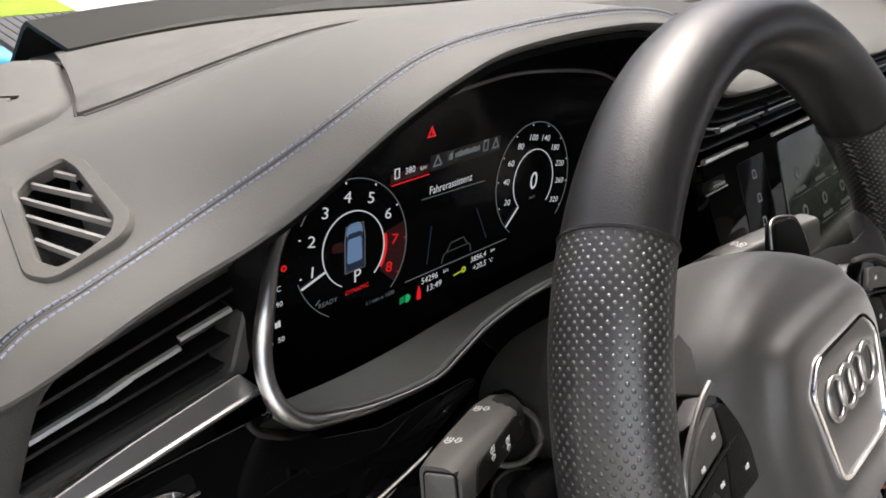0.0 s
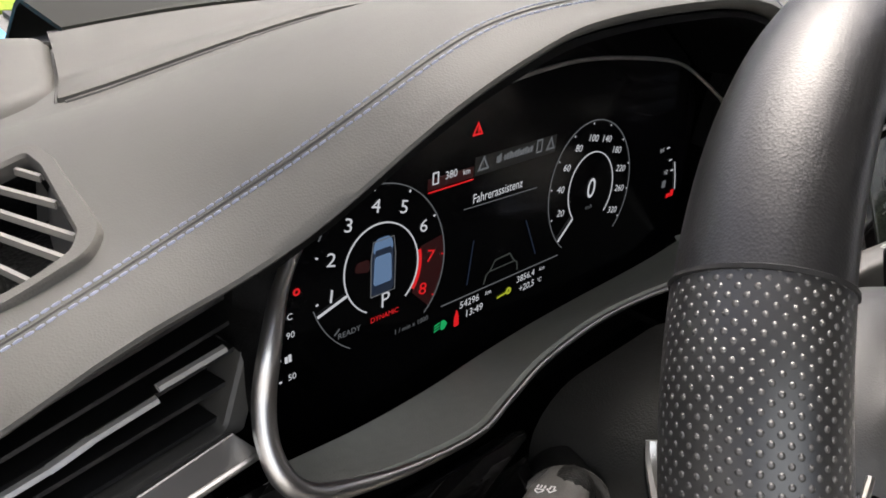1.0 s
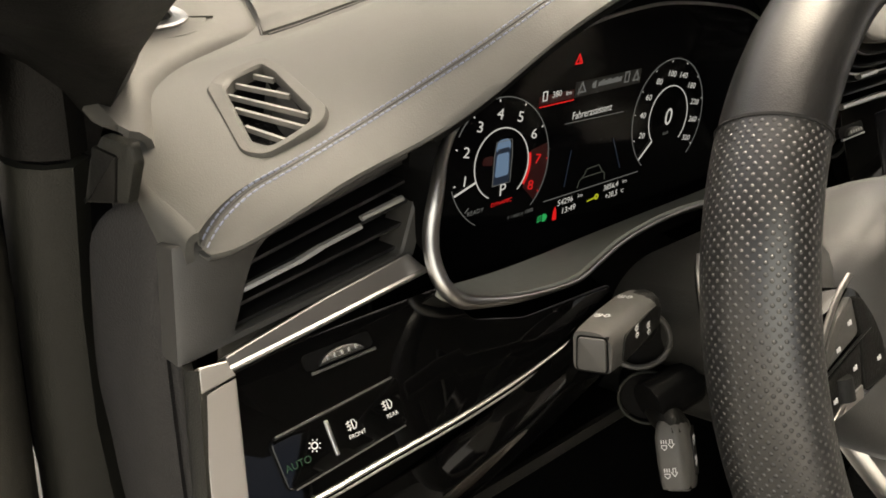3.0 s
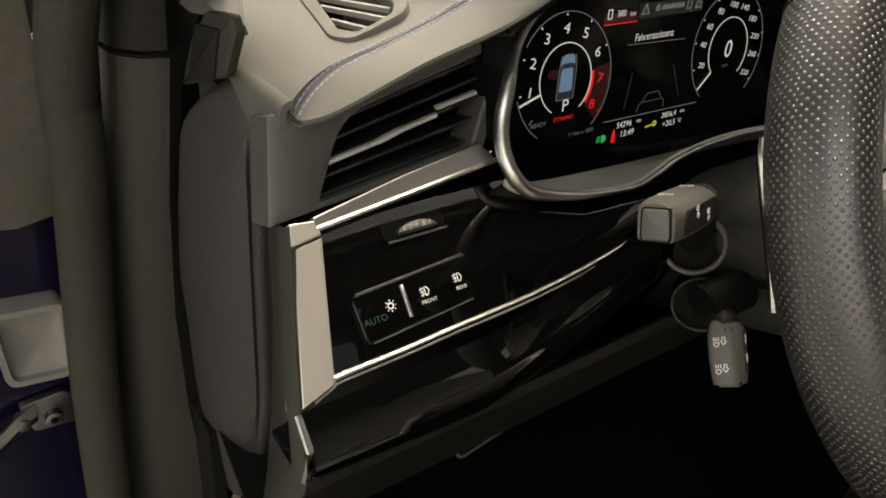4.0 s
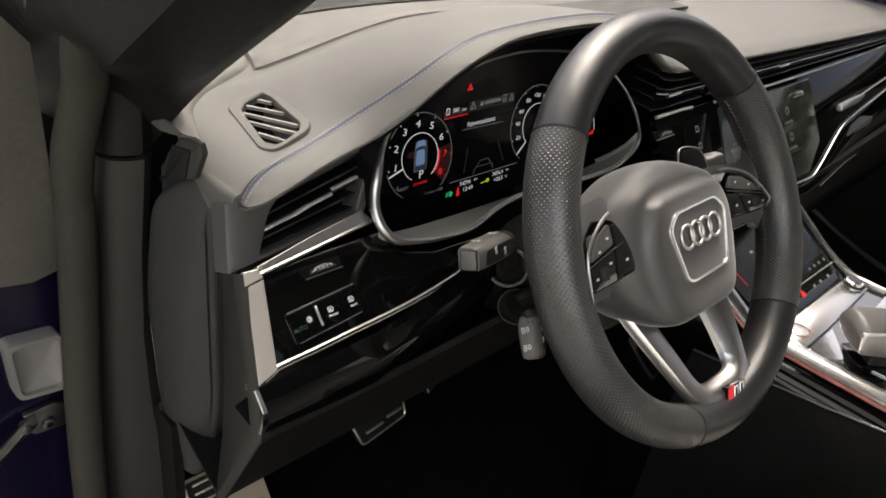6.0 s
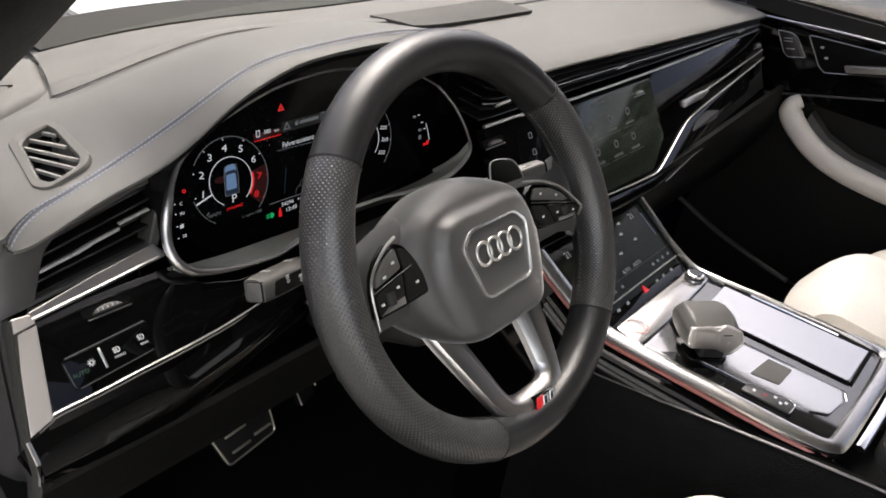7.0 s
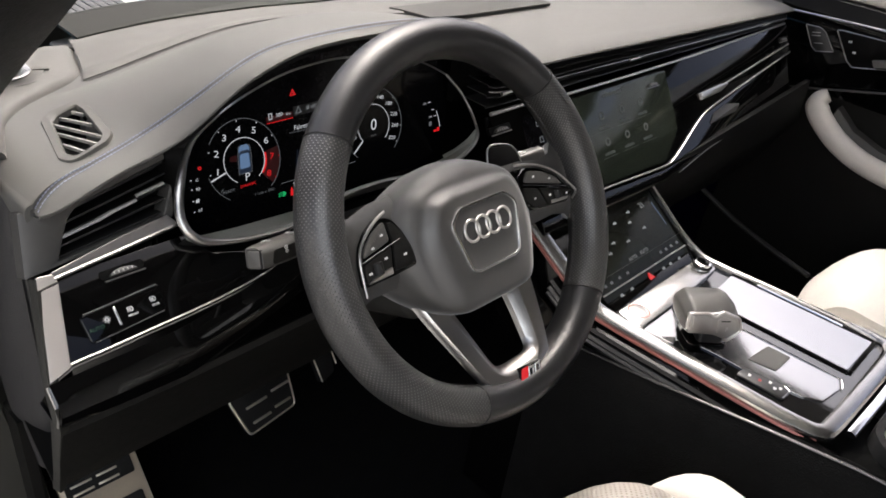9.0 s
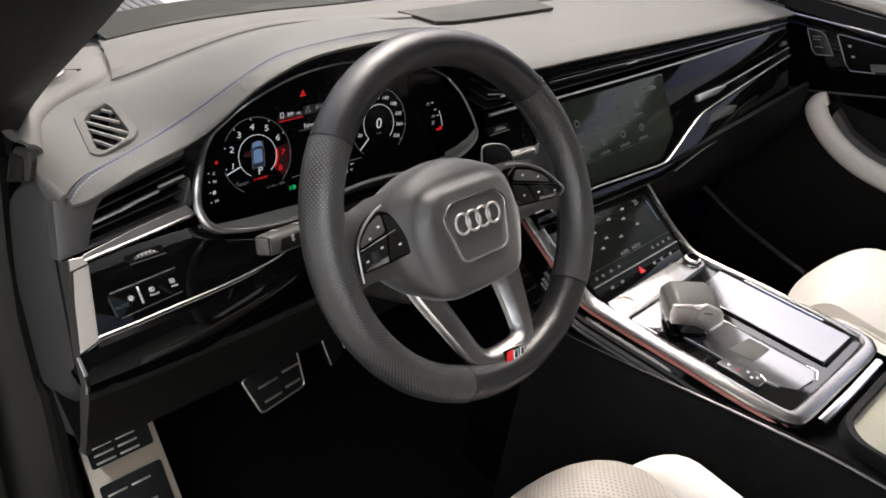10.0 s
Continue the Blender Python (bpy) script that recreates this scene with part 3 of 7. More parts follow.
skin_bm.free()
part("leather_top", sheet([dash_profile(x) for x in dash_xs], -0.0015), LEATHER, dashboard, "taupe leather dashboard skin")

# rounded ends of the leather
def dash_end(x0, s):
    """The leather rolls over the dash end and runs down to the edge of the vent surround and the end pad."""
    prof = dash_profile(x0)
    rows = []
    for f, dx in ((0.0, 0.0), (0.03, 0.0022), (0.10, 0.0045), (0.22, 0.0060), (0.45, 0.0068), (0.75, 0.0066), (1.0, 0.0060)):
        rows.append([(px + s * dx - s * 0.014 * f * max(0.0, min(1.0, (y - 0.24) / 0.05)), y, z - (z - min(z - 0.002, lerp_table([(0.20, 1.004), (0.23, 0.998), (0.262, 0.987), (0.30, 0.979), (0.64, 0.97)], y)[0])) * f) for px, y, z in prof[:TOP - 1]])
    return sheet(rows, 0.004)


part("end_skin", dash_end(-0.728, -1), LEATHER, dashboard)
part("end_skin", dash_end(0.725, 1), LEATHER, dashboard)


def on_dash(x, off):
    """A point on the leather a little behind (off > 0) or before the stitched seam."""
    ys, zs, yl, zl = lerp_table(DASH, x)
    if off >= 0:
        prof = [Vector(p) for p in dash_profile(x)[:TOP + 1]][::-1]
    else:
        prof = [Vector(p) for p in dash_profile(x)[TOP:]]
    d, want = 0.0, abs(off)
    for a, b in zip(prof, prof[1:]):
        k = (b - a).length
        if d + k >= want and k > 0:
            p = a + (b - a) * ((want - d) / k)
            break
        d += k
    else:
        p = prof[-1]
    return p


def leather_z(x, y):
    """Height of the leather top at a place behind the seam."""
    return dash_height(x, max(y, lerp_table(DASH, x)[0]))


def over_dash(x, off, lift):
    """A point just above the leather, raised along the skin's own normal."""
    spot, n, _, _ = SKIN.find_nearest(on_dash(x, off))
    return spot + (n if n.z - 0.3 * n.y > 0 else -n) * lift


def thread_row(pts, pitch, r):
    """Short rounded stitches at an even pitch along a line."""
    bm = bmesh.new()
    at, ends = 0.0, []
    for a, b in zip(pts, pts[1:]):
        ends.append((at, a, b))
        at += (b - a).length
    def spot(d):
        lo, hi = 0, len(ends) - 1
        while lo < hi:
            m = (lo + hi + 1) // 2
            lo, hi = (m, hi) if ends[m][0] <= d else (lo, m - 1)
        d0, a, b = ends[lo]
        return a.lerp(b, min(1.0, (d - d0) / max(1e-9, (b - a).length)))
    for k in range(int(at / pitch)):
        a, b = spot(k * pitch), spot((k + 0.74) * pitch)
        tube([a - Vector((0, 0, r * 0.5)), a.lerp(b, 0.25), a.lerp(b, 0.75), b - Vector((0, 0, r * 0.5))], r, 5, bm=bm)
    return bm


def stitches(off, x0, x1, pitch):
    return thread_row([over_dash(x0 + (x1 - x0) * k / 500, off, 0.0006) for k in range(501)], pitch, 0.00060)


tagged(part("stitching", stitches(0.0006, -0.726, -0.19, 0.0036), THREAD, dashboard, "blue-grey stitched thread row"), kind="stuff")
tagged(part("stitching", stitches(-0.0048, -0.726, -0.19, 0.0036), THREAD, dashboard, "blue-grey stitched thread row"), kind="stuff")
part("seam", tube([over_dash(-0.727 + 0.540 * k / 140, -0.0021, 0.0) for k in range(141)], 0.0006, 5), THREAD_DARK, dashboard)

# rear panel of the dash top, next to the windscreen
PANEL_Y = [0.4065, 0.408, 0.412, 0.425, 0.438, 0.446, 0.48, 0.51, 0.54, 0.57]
rows = []
for k in range(64):
    x = -0.590 + 1.27 * max(0, k - 2) / 61 + 0.0012 * min(k, 2)
    row = []
    for y in PANEL_Y:
        xs = x + (0.31 * (y - 0.4065)) * max(0.0, 1 - (k - 2) / 6)
        lift = lerp_table([(0.4065, -0.004), (0.408, 0.0012), (0.412, 0.0022), (0.438, 0.0008), (0.446, 0.0028), (0.48, 0.0036), (0.57, 0.004)], y)[0]
        row.append((xs, y, dash_height(max(xs, -0.60), y) + lift - (0.005 if k == 0 else 0.0)))
    rows.append(row)
part("rear_panel", sheet(rows, -0.002), LEATHER_SMOOTH, dashboard, "taupe panel along the windscreen")
part("panel_gap", tube([(r[0][0], r[0][1] - 0.0015, r[0][2] + 0.0036) for r in rows[2:]], 0.0016, 6), THREAD_DARK, dashboard)
part("panel_gap", tube([(p[0] - 0.0015, p[1], p[2] + 0.003) for p in rows[0]], 0.0014, 6), THREAD_DARK, dashboard)

# dark band at the foot of the windscreen
rows = []
for n in range(41):
    x = -0.535 + 1.155 * n / 40
    z0 = dash_height(max(x, -0.56), 0.545) + 0.004
    z1 = max(z0 + 0.001, 1.025 - 0.012 * max(0.0, (x - 0.4) / 0.2) ** 2 - 0.045 * max(0.0, (-x - 0.44) / 0.1) ** 2)
    rows.append([(x, 0.545, z0 - 0.008), (x, 0.548, z0), (x, 0.575, z0 + (z1 - z0) * 0.4), (x, 0.612, z1), (x, 0.622, z1 + 0.0005), (x, 0.632, z1 - 0.006), (x, 0.70, 0.95)])
lone("trim_cowl", sheet(rows, -0.004), FRIT, "olive black band at the foot of the windscreen", "cowl", "structure")

speaker = thing("centre_speaker", (0, 0.42, 1.05), "grey fabric speaker grille let into the dashboard top", "speaker")
part("grille", sheet([[(x, y, dash_height(x, y) + 0.0055) for y in (0.360, 0.38, 0.40, 0.42, 0.440)] for x in (-0.14, -0.1, -0.05, 0, 0.05, 0.1, 0.135)], 0.004), GRILLE, speaker)

# raised corner panel beside the windscreen pillar, with its stitched border and pop-up speaker
CORNER = curve_points([(-0.714, 0.294, 0), (-0.704, 0.322, 0), (-0.692, 0.351, 0), (-0.6755, 0.371, 0), (-0.655, 0.388, 0), (-0.634, 0.402, 0), (-0.616, 0.411, 0), (-0.600, 0.418, 0), (-0.587, 0.432, 0), (-0.577, 0.46, 0), (-0.562, 0.51, 0), (-0.548, 0.56, 0)], 5)


def inset(pts, d):
    """The corner line moved to its left, towards the pillar, by d."""
    out = []
    for i, p in enumerate(pts):
        t = (pts[min(i + 1, len(pts) - 1)] - pts[max(i - 1, 0)]).normalized()
        q = p + Vector((-t.y, t.x, 0)) * d
        out.append(Vector((max(q.x, -0.722), min(q.y, 0.512), 0)))
    return out


def ledge_top(p):
    return 1.0305 - 0.05 * max(0.0, p.y - 0.50)


ledge_rows = [[(p.x, p.y, z) for p in inset(CORNER, d) for z in (zf(p),)] for d, zf in (
    (-0.004, lambda p: 0.995), (-0.0035, lambda p: 1.018), (-0.001, lambda p: ledge_top(p) - 0.003), (0.002, lambda p: ledge_top(p) - 0.0008), (0.006, ledge_top), (0.025, lambda p: ledge_top(p) + 0.0012), (0.060, ledge_top), (0.110, lambda p: ledge_top(p) - 0.004))]
ledge = lone("trim_dash_ledge", sheet(ledge_rows, 0.004), LEATHER_SMOOTH, "pale taupe raised corner panel beside the windscreen pillar", "ledge", "structure")
for d in (0.0135, 0.0200):
    row = [Vector((p.x, p.y, ledge_top(p) + 0.0021)) for p in inset(CORNER, d)[10:]]
    tagged(part("stitching", thread_row(row, 0.0036, 0.0006), THREAD, ledge, "blue-grey stitched thread row"), kind="stuff")
part("seam", tube([(p.x, p.y, ledge_top(p) + 0.0006) for p in inset(CORNER, 0.0168)[10:]], 0.0008, 5), THREAD_DARK, ledge)

tweeter = thing("corner_speaker", (-0.655, 0.46, 1.03), "pop-up corner speaker, a flat disc on a silver stem", "speaker")
TW = Plane((-0.655, 0.460, 1.0325), (1, 0, 0), (0, 1, -0.03))


def oval(r, k=1.0, n=36):
    return [(r * math.cos(q), r * k * math.sin(q)) for q in (2 * math.pi * j / n for j in range(n))]


part("well", ring_flat(TW, 0.0, 0.0, 0.031, 0.046, 0.0004, 0.0016, n=40), LEATHER_SMOOTH, tweeter, "taupe recessed surround")
part("base_ring", framed(TW, oval(0.0325), oval(0.0215), 0.0, 0.0052, 0.0012), ALU_SATIN, tweeter, "bright silver base ring")
part("base_mesh", plate(TW, oval(0.0220), 0.0, 0.0026), BLACK, tweeter)
cone = bmesh.new()
rings_ = [[cone.verts.new(TW.at(r * math.cos(q), r * math.sin(q), h)) for q in (2 * math.pi * j / 24 for j in range(24))] for r, h in ((0.016, 0.002), (0.0105, 0.009), (0.0065, 0.017), (0.0045, 0.0225))]
for r0, r1 in zip(rings_, rings_[1:]):
    for j in range(24):
        cone.faces.new((r0[j - 1], r0[j], r1[j], r1[j - 1]))
cone.faces.new(rings_[-1])
cone.faces.new(rings_[0][::-1])
part("cone", cone, BLACK, tweeter, "black sound cone")
for a in (25, 205):
    c_, s_ = math.cos(radians(a)), math.sin(radians(a))
    rows = [[TW.at(c_ * r - s_ * w, s_ * r + c_ * w, h) for w in (-0.0050, 0.0, 0.0050)] for r, h in ((0.0235, 0.003), (0.0195, 0.009), (0.0165, 0.016), (0.0150, 0.0230))]
    part("leg", sheet(rows, 0.003), ALU, tweeter, "satin silver leg")
part("disc", plate(TW, oval(0.0350), 0.0240, 0.0275, 0.002, 3), DISC, tweeter, "pale satin disc")

# side window vent on the dash top
vent = thing("demister_vent", (-0.65, 0.27, 1.04), "trapezoid side window vent with taupe slats on the dash top", "air vent")
zc = dash_height(-0.650, 0.295)
DV = Plane((-0.650, 0.295, zc), (1, 0, (dash_height(-0.630, 0.295) - dash_height(-0.670, 0.295)) / 0.04), (0, 1, (dash_height(-0.650, 0.335) - dash_height(-0.650, 0.255)) / 0.08))


def dv(x, y):
    return ((x + 0.650) / DV.u.x, (y - 0.295) / DV.v.y)


inner = [dv(*p) for p in VENT_IN]
outer = [dv(*p) for p in ((-0.6750, 0.2405), (-0.6620, 0.2410), (-0.6415, 0.2435), (-0.6325, 0.2535), (-0.6240, 0.3198), (-0.6255, 0.3390), (-0.6520, 0.3430), (-0.6635, 0.3330), (-0.6810, 0.2530))]
vent_rim = part("vent_frame", framed(DV, rounded(outer, 0.0060), rounded(inner, 0.0030), -0.016, 0.0024), LEATHER_SMOOTH, vent)
part("duct", plate(DV, rounded(inner, 0.003), -0.030, -0.026), CARPET, vent, "black open duct")
part("duct_lining", framed(DV, [(p[0] * 1.03, p[1] * 1.03) for p in rounded(inner, 0.003)], [(p[0] * 0.985, p[1] * 0.985) for p in rounded(inner, 0.003)], -0.030, -0.005, 0.0), CARPET, vent)
for p, q in (((-0.6370, 0.3300), (-0.6325, 0.3145)), ((-0.6485, 0.3285), (-0.6360, 0.2900)), ((-0.6568, 0.3205), (-0.6400, 0.2632)), ((-0.6612, 0.3030), (-0.6465, 0.2512)), ((-0.6663, 0.2810), (-0.6588, 0.2485))):
    a_, b_ = Vector(dv(*p)), Vector(dv(*q))
    t_ = (b_ - a_).normalized() * 0.0011
    side_ = Vector((-t_.y, t_.x))
    part("slat", sheet([[DV.at(*(m - side_), -0.0040), DV.at(*(m - side_ * 0.4), -0.0014), DV.at(*(m + side_ * 0.9), -0.0012), DV.at(*(m + side_), -0.0040)] for m in (a_, a_.lerp(b_, 0.5), b_)], 0.0006), SLAT_GREY, vent_rim)

# ---- instrument cluster ----
cluster = thing("instrument_cluster", (-0.403, 0.25, 0.93), "black digital instrument display with two lit dials", "instruments")
CL = Plane((-0.403, 0.256, 0.975), (1, 0, 0), (0, 0.0995, 0.995))


def cl(x, z):
    return (x + 0.403, (z - 0.975) / 0.995)


glass_outline = [cl(*p) for p in ((-0.60, 0.892), (-0.606, 0.965), (-0.604, 1.02), (-0.585, 1.055), (-0.54, 1.092), (-0.47, 1.108), (-0.403, 1.110), (-0.336, 1.106), (-0.276, 1.088), (-0.225, 1.055), (-0.202, 1.02), (-0.20, 0.965), (-0.206, 0.892))]
glass_outline = [(a, min(b, (leather_z(a - 0.403, 0.262) - 0.013 - 0.975) / 0.995)) for a, b in rounded(glass_outline, 0.01)]
part("display", plate(CL, glass_outline, -0.004, 0.0), SCREEN, cluster)


# hood tunnel from the lip to the glass
def tunnel():
    rows = []
    for k in range(61):
        x = -0.606 + 0.406 * k / 60
        _, _, yl, zl = lerp_table(DASH, x)
        rows.append([(x, yl + 0.0015, zl - 0.0016), (x, yl + 0.010, zl - 0.0034), (x, yl + 0.02, zl - 0.0025), (x, 0.235, min(zl - 0.003, leather_z(x, 0.235) - 0.010)), (x, 0.264, min(zl - 0.008, leather_z(x, 0.264) - 0.011))])
    return sheet(rows, 0.003)


part("hood_lining", tunnel(), BLACK, cluster)
bezel_pts = [(-0.545, 0.228, 1.055), (-0.572, 0.223, 1.042), (-0.587, 0.216, 1.028), (-0.600, 0.203, 1.014), (-0.607, 0.196, 0.998), (-0.611, 0.187, 0.986), (-0.610, 0.178, 0.976), (-0.601, 0.174, 0.966), (-0.585, 0.173, 0.959), (-0.556, 0.170, 0.953), (-0.515, 0.169, 0.949),
             (-0.486, 0.176, 0.948), (-0.453, 0.182, 0.952), (-0.405, 0.186, 0.953), (-0.360, 0.185, 0.952), (-0.318, 0.186, 0.9455), (-0.285, 0.188, 0.942), (-0.253, 0.189, 0.942), (-0.230, 0.190, 0.947), (-0.2135, 0.190, 0.958), (-0.2085, 0.191, 0.970), (-0.2135, 0.194, 0.985), (-0.221, 0.199, 1.002), (-0.229, 0.211, 1.022), (-0.242, 0.226, 1.041)]
bz = curve_points(bezel_pts, 6)
tap = [0.38 + 0.62 * (min(1, k / 20) if k < len(bz) * 0.30 else max(0.0, 1 - (k - len(bz) * 0.30) / 14)) for k in range(len(bz))]
part("bezel", tube(bz, 0.0044, 10, taper=tap), ALU_DARK, cluster, "satin silver bezel edge")
shelf = []
for p in [q for q in bz[30:] if q.z < 0.975]:
    x = p.x
    f = min(1.0, max(0.0, (x + 0.606) / 0.40))
    bx = -0.598 + 0.39 * f
    back = Vector((bx, *lerp_table([(-0.61, 0.205, 0.952), (-0.55, 0.208, 0.943), (-0.50, 0.215, 0.935), (-0.444, 0.228, 0.923), (-0.378, 0.238, 0.914), (-0.25, 0.241, 0.912), (-0.20, 0.238, 0.920)], bx)))
    shelf.append([p + Vector((0, 0.004, 0.001)), p.lerp(back, 0.33) + Vector((0, 0, -0.001)), p.lerp(back, 0.67) + Vector((0, 0, -0.002)), back])
part("lower_shelf", sheet(shelf, 0.004), SHELF, cluster, "grey grained shelf below the display")
side = []
for p in bz[10:33]:
    side.append([p + Vector((0.003, 0.003, 0)), Vector((-0.600, 0.225, p.z + 0.002)), Vector((-0.597, 0.256, p.z))])
part("side_cheek", sheet(side, 0.002), BLACK, cluster)
arc_pts = [(-0.545, 0.228, 1.055), (-0.519, 0.225, 1.069), (-0.477, 0.225, 1.082), (-0.436, 0.225, 1.087), (-0.401, 0.225, 1.087), (-0.35, 0.225, 1.081), (-0.311, 0.226, 1.073), (-0.272, 0.228, 1.057), (-0.242, 0.226, 1.041)]
part("glass_rim", tube(curve_points(arc_pts, 6), 0.0011, 6), ALU, cluster, "thin bright arched rim")
# dark body that fills the space under the shelf
part("housing", plate(Plane((-0.403, 0.30, 0.94), (1, 0, 0), (0, 0, 1)), [(-0.19, -0.055), (0.185, -0.055), (0.185, 0.07), (0, 0.12), (-0.19, 0.07)], 0.0, 0.015), BLACK, cluster)

H = 0.0006
# rev counter
c1 = cl(-0.5000, 0.983)
D1 = Plane(CL.at(*c1), CL.u - 0.28 * CL.v, CL.v + 0.13 * CL.u)
part("dial_ring", ring_flat(D1, 0, 0, 0.0243, 0.0250, H - 0.0003, H, -163, 131, 60), G_WHITE, cluster)
part("dial_rim", ring_flat(D1, 0, 0, 0.0442, 0.0447, H - 0.0003, H, -70, 128, 50), G_DIM, cluster)
part("dial_rim", ring_flat(D1, 0, 0, 0.0452, 0.0457, H - 0.0003, H, -160, -116, 16), G_DIM, cluster)
for k, (txt, ang) in enumerate(zip("12345678", (-113, -80.5, -48, -16, 16, 48, 80.5, 113))):
    a = radians(ang)
    words(D1, txt, 0.0338 * math.sin(a), 0.0338 * math.cos(a), 0.0100, H, G_RED if k > 5 else G_WHITE, cluster, "numeral", wide=1.25)
    line(D1, [(r * math.sin(a), r * math.cos(a)) for r in (0.0420, 0.0434)], 0.0009, H, G_RED if k > 5 else G_WHITE, cluster, "tick")
part("red_zone", ring_flat(D1, 0, 0, 0.0254, 0.0274, H - 0.0003, H, 68, 118, 16), G_RED, cluster)
part("red_field", ring_flat(D1, 0, 0, 0.0276, 0.0440, H - 0.0005, H - 0.0003, 66, 122, 16), G_DARKRED, cluster)
line(D1, [(r * math.sin(radians(-121)), r * math.cos(radians(-121))) for r in (0.0255, 0.045)], 0.0014, H + 0.0003, G_WHITE, cluster, "needle")
line(D1, [(r * math.sin(radians(-142)), r * math.cos(radians(-142))) for r in (0.039, 0.0435)], 0.0006, H, G_DIM, cluster, "tick")
words(CL, "P", c1[0] + 0.002, c1[1] - 0.0185, 0.0125, H, G_WHITE, cluster, "gear_letter")
words(CL, "DYNAMIC", c1[0] + 0.002, c1[1] - 0.0275, 0.0042, H, G_RED, cluster)
words(CL, "READY", c1[0] - 0.021, c1[1] - 0.0285, 0.0046, H, G_DIM, cluster)
words(CL, "1 / min x 1000", c1[0] + 0.021, c1[1] - 0.041, 0.0042, H, G_DIM, cluster)


def car_symbol(cx, cy, s, m_top, m_body):
    part("car_symbol_body", plate(CL, rounded([(cx - 0.0075 * s, cy - 0.0165 * s), (cx + 0.0075 * s, cy - 0.0165 * s), (cx + 0.0065 * s, cy + 0.013 * s), (cx - 0.0065 * s, cy + 0.013 * s)], 0.003), H - 0.0004, H), m_body, cluster)
    part("car_symbol_roof", plate(CL, rounded([(cx - 0.006 * s, cy - 0.011 * s), (cx + 0.006 * s, cy - 0.011 * s), (cx + 0.0052 * s, cy + 0.005 * s), (cx - 0.0052 * s, cy + 0.005 * s)], 0.002), H, H + 0.0002), m_top, cluster)
    part("car_symbol_bonnet", plate(CL, rounded([(cx - 0.0068 * s, cy + 0.0065 * s), (cx + 0.0068 * s, cy + 0.0065 * s), (cx + 0.005 * s, cy + 0.0145 * s), (cx - 0.005 * s, cy + 0.0145 * s)], 0.003), H, H + 0.0002), m_top, cluster)

    for y0, y1 in ((-0.0155, -0.0115), (0.0052, 0.0085)):
        part("car_symbol_glass", plate(CL, rounded([(cx - 0.0052 * s, cy + y0 * s), (cx + 0.0052 * s, cy + y0 * s), (cx + 0.0050 * s, cy + y1 * s), (cx - 0.0050 * s, cy + y1 * s)], 0.001), H + 0.0002, H + 0.0004), G_BLUEDARK, cluster)
    line(CL, [(cx + x * s, cy + y * s) for x, y in ((-0.0078, -0.0165), (-0.0078, 0.004), (-0.0066, 0.0135), (0.0066, 0.0135), (0.0078, 0.004), (0.0078, -0.0165), (-0.0078, -0.0165))], 0.0005, H + 0.0003, G_DIM, cluster, "car_symbol_outline")


car_symbol(c1[0], c1[1] + 0.003, 1.0, G_BLUE, G_BLUEDARK)
part("door_open_mark", plate(CL, rounded([(c1[0] - 0.0175, c1[1] + 0.003), (c1[0] - 0.0085, c1[1] + 0.001), (c1[0] - 0.0085, c1[1] + 0.008), (c1[0] - 0.0165, c1[1] + 0.008)], 0.002), H - 0.0004, H), G_DARKRED, cluster)
# speedometer
c2 = cl(-0.3240, 0.983)
D2 = Plane(CL.at(*c2), CL.u - 0.22 * CL.v, CL.v + 0.05 * CL.u)
part("dial_ring", ring_flat(D2, 0, 0, 0.0248, 0.0254, H - 0.0003, H, -140, 128, 60), G_WHITE, cluster)
part("dial_rim", ring_flat(D2, 0, 0, 0.0455, 0.0460, H - 0.0003, H, -150, 128, 60), G_DIM, cluster)
for txt, ang in (("20", -117), ("40", -90), ("60", -66), ("80", -39.5), ("100", -13), ("140", 13), ("180", 39.5), ("220", 66), ("260", 90), ("320", 117)):
    a = radians(ang)
    words(D2, txt, 0.0345 * math.sin(a), 0.0345 * math.cos(a), 0.0064, H, G_WHITE, cluster, "numeral", shear=0.12, wide=1.2)
    line(D2, [(r * math.sin(a), r * math.cos(a)) for r in (0.0435, 0.0446)], 0.0008, H, G_WHITE, cluster, "tick")
line(D2, [(r * math.sin(radians(-140)), r * math.cos(radians(-140))) for r in (0.0256, 0.0455)], 0.0014, H + 0.0003, G_WHITE, cluster, "needle")
words(CL, "0", *c2, 0.0195, H, G_WHITE, cluster, "numeral")
words(CL, "km/h", c2[0], c2[1] - 0.0125, 0.0036, H, G_DIM, cluster)
# middle field
wx, wz = cl(-0.4370, 1.0432)
part("warning_triangle", framed(CL, [(wx - 0.0040, wz - 0.0034), (wx + 0.0040, wz - 0.0034), (wx, wz + 0.0040)], [(wx - 0.0024, wz - 0.0024), (wx + 0.0024, wz - 0.0024), (wx, wz + 0.0022)], H - 0.0003, H, 0), G_RED, cluster)
line(CL, [(wx, wz - 0.0018), (wx, wz + 0.0010)], 0.0009, H + 0.0003, G_RED, cluster, "warning_mark")
tx0, tz0 = cl(-0.4710, 1.0205)
tx1, tz1 = cl(-0.3680, 1.0205)
part("menu_bar", plate(CL, [(tx0 + 0.034, tz0 - 0.0035), (tx1, tz1 - 0.0035), (tx1, tz1 + 0.007), (tx0 + 0.034, tz0 + 0.007)], H - 0.0006, H - 0.0003), G_FIELD, cluster)
part("menu_tab", plate(CL, [(tx0, tz0 - 0.0035), (tx0 + 0.033, tz0 - 0.0035), (tx0 + 0.033, tz0 + 0.0025), (tx0, tz0 + 0.0025)], H - 0.0006, H - 0.0003), G_DARKRED, cluster)
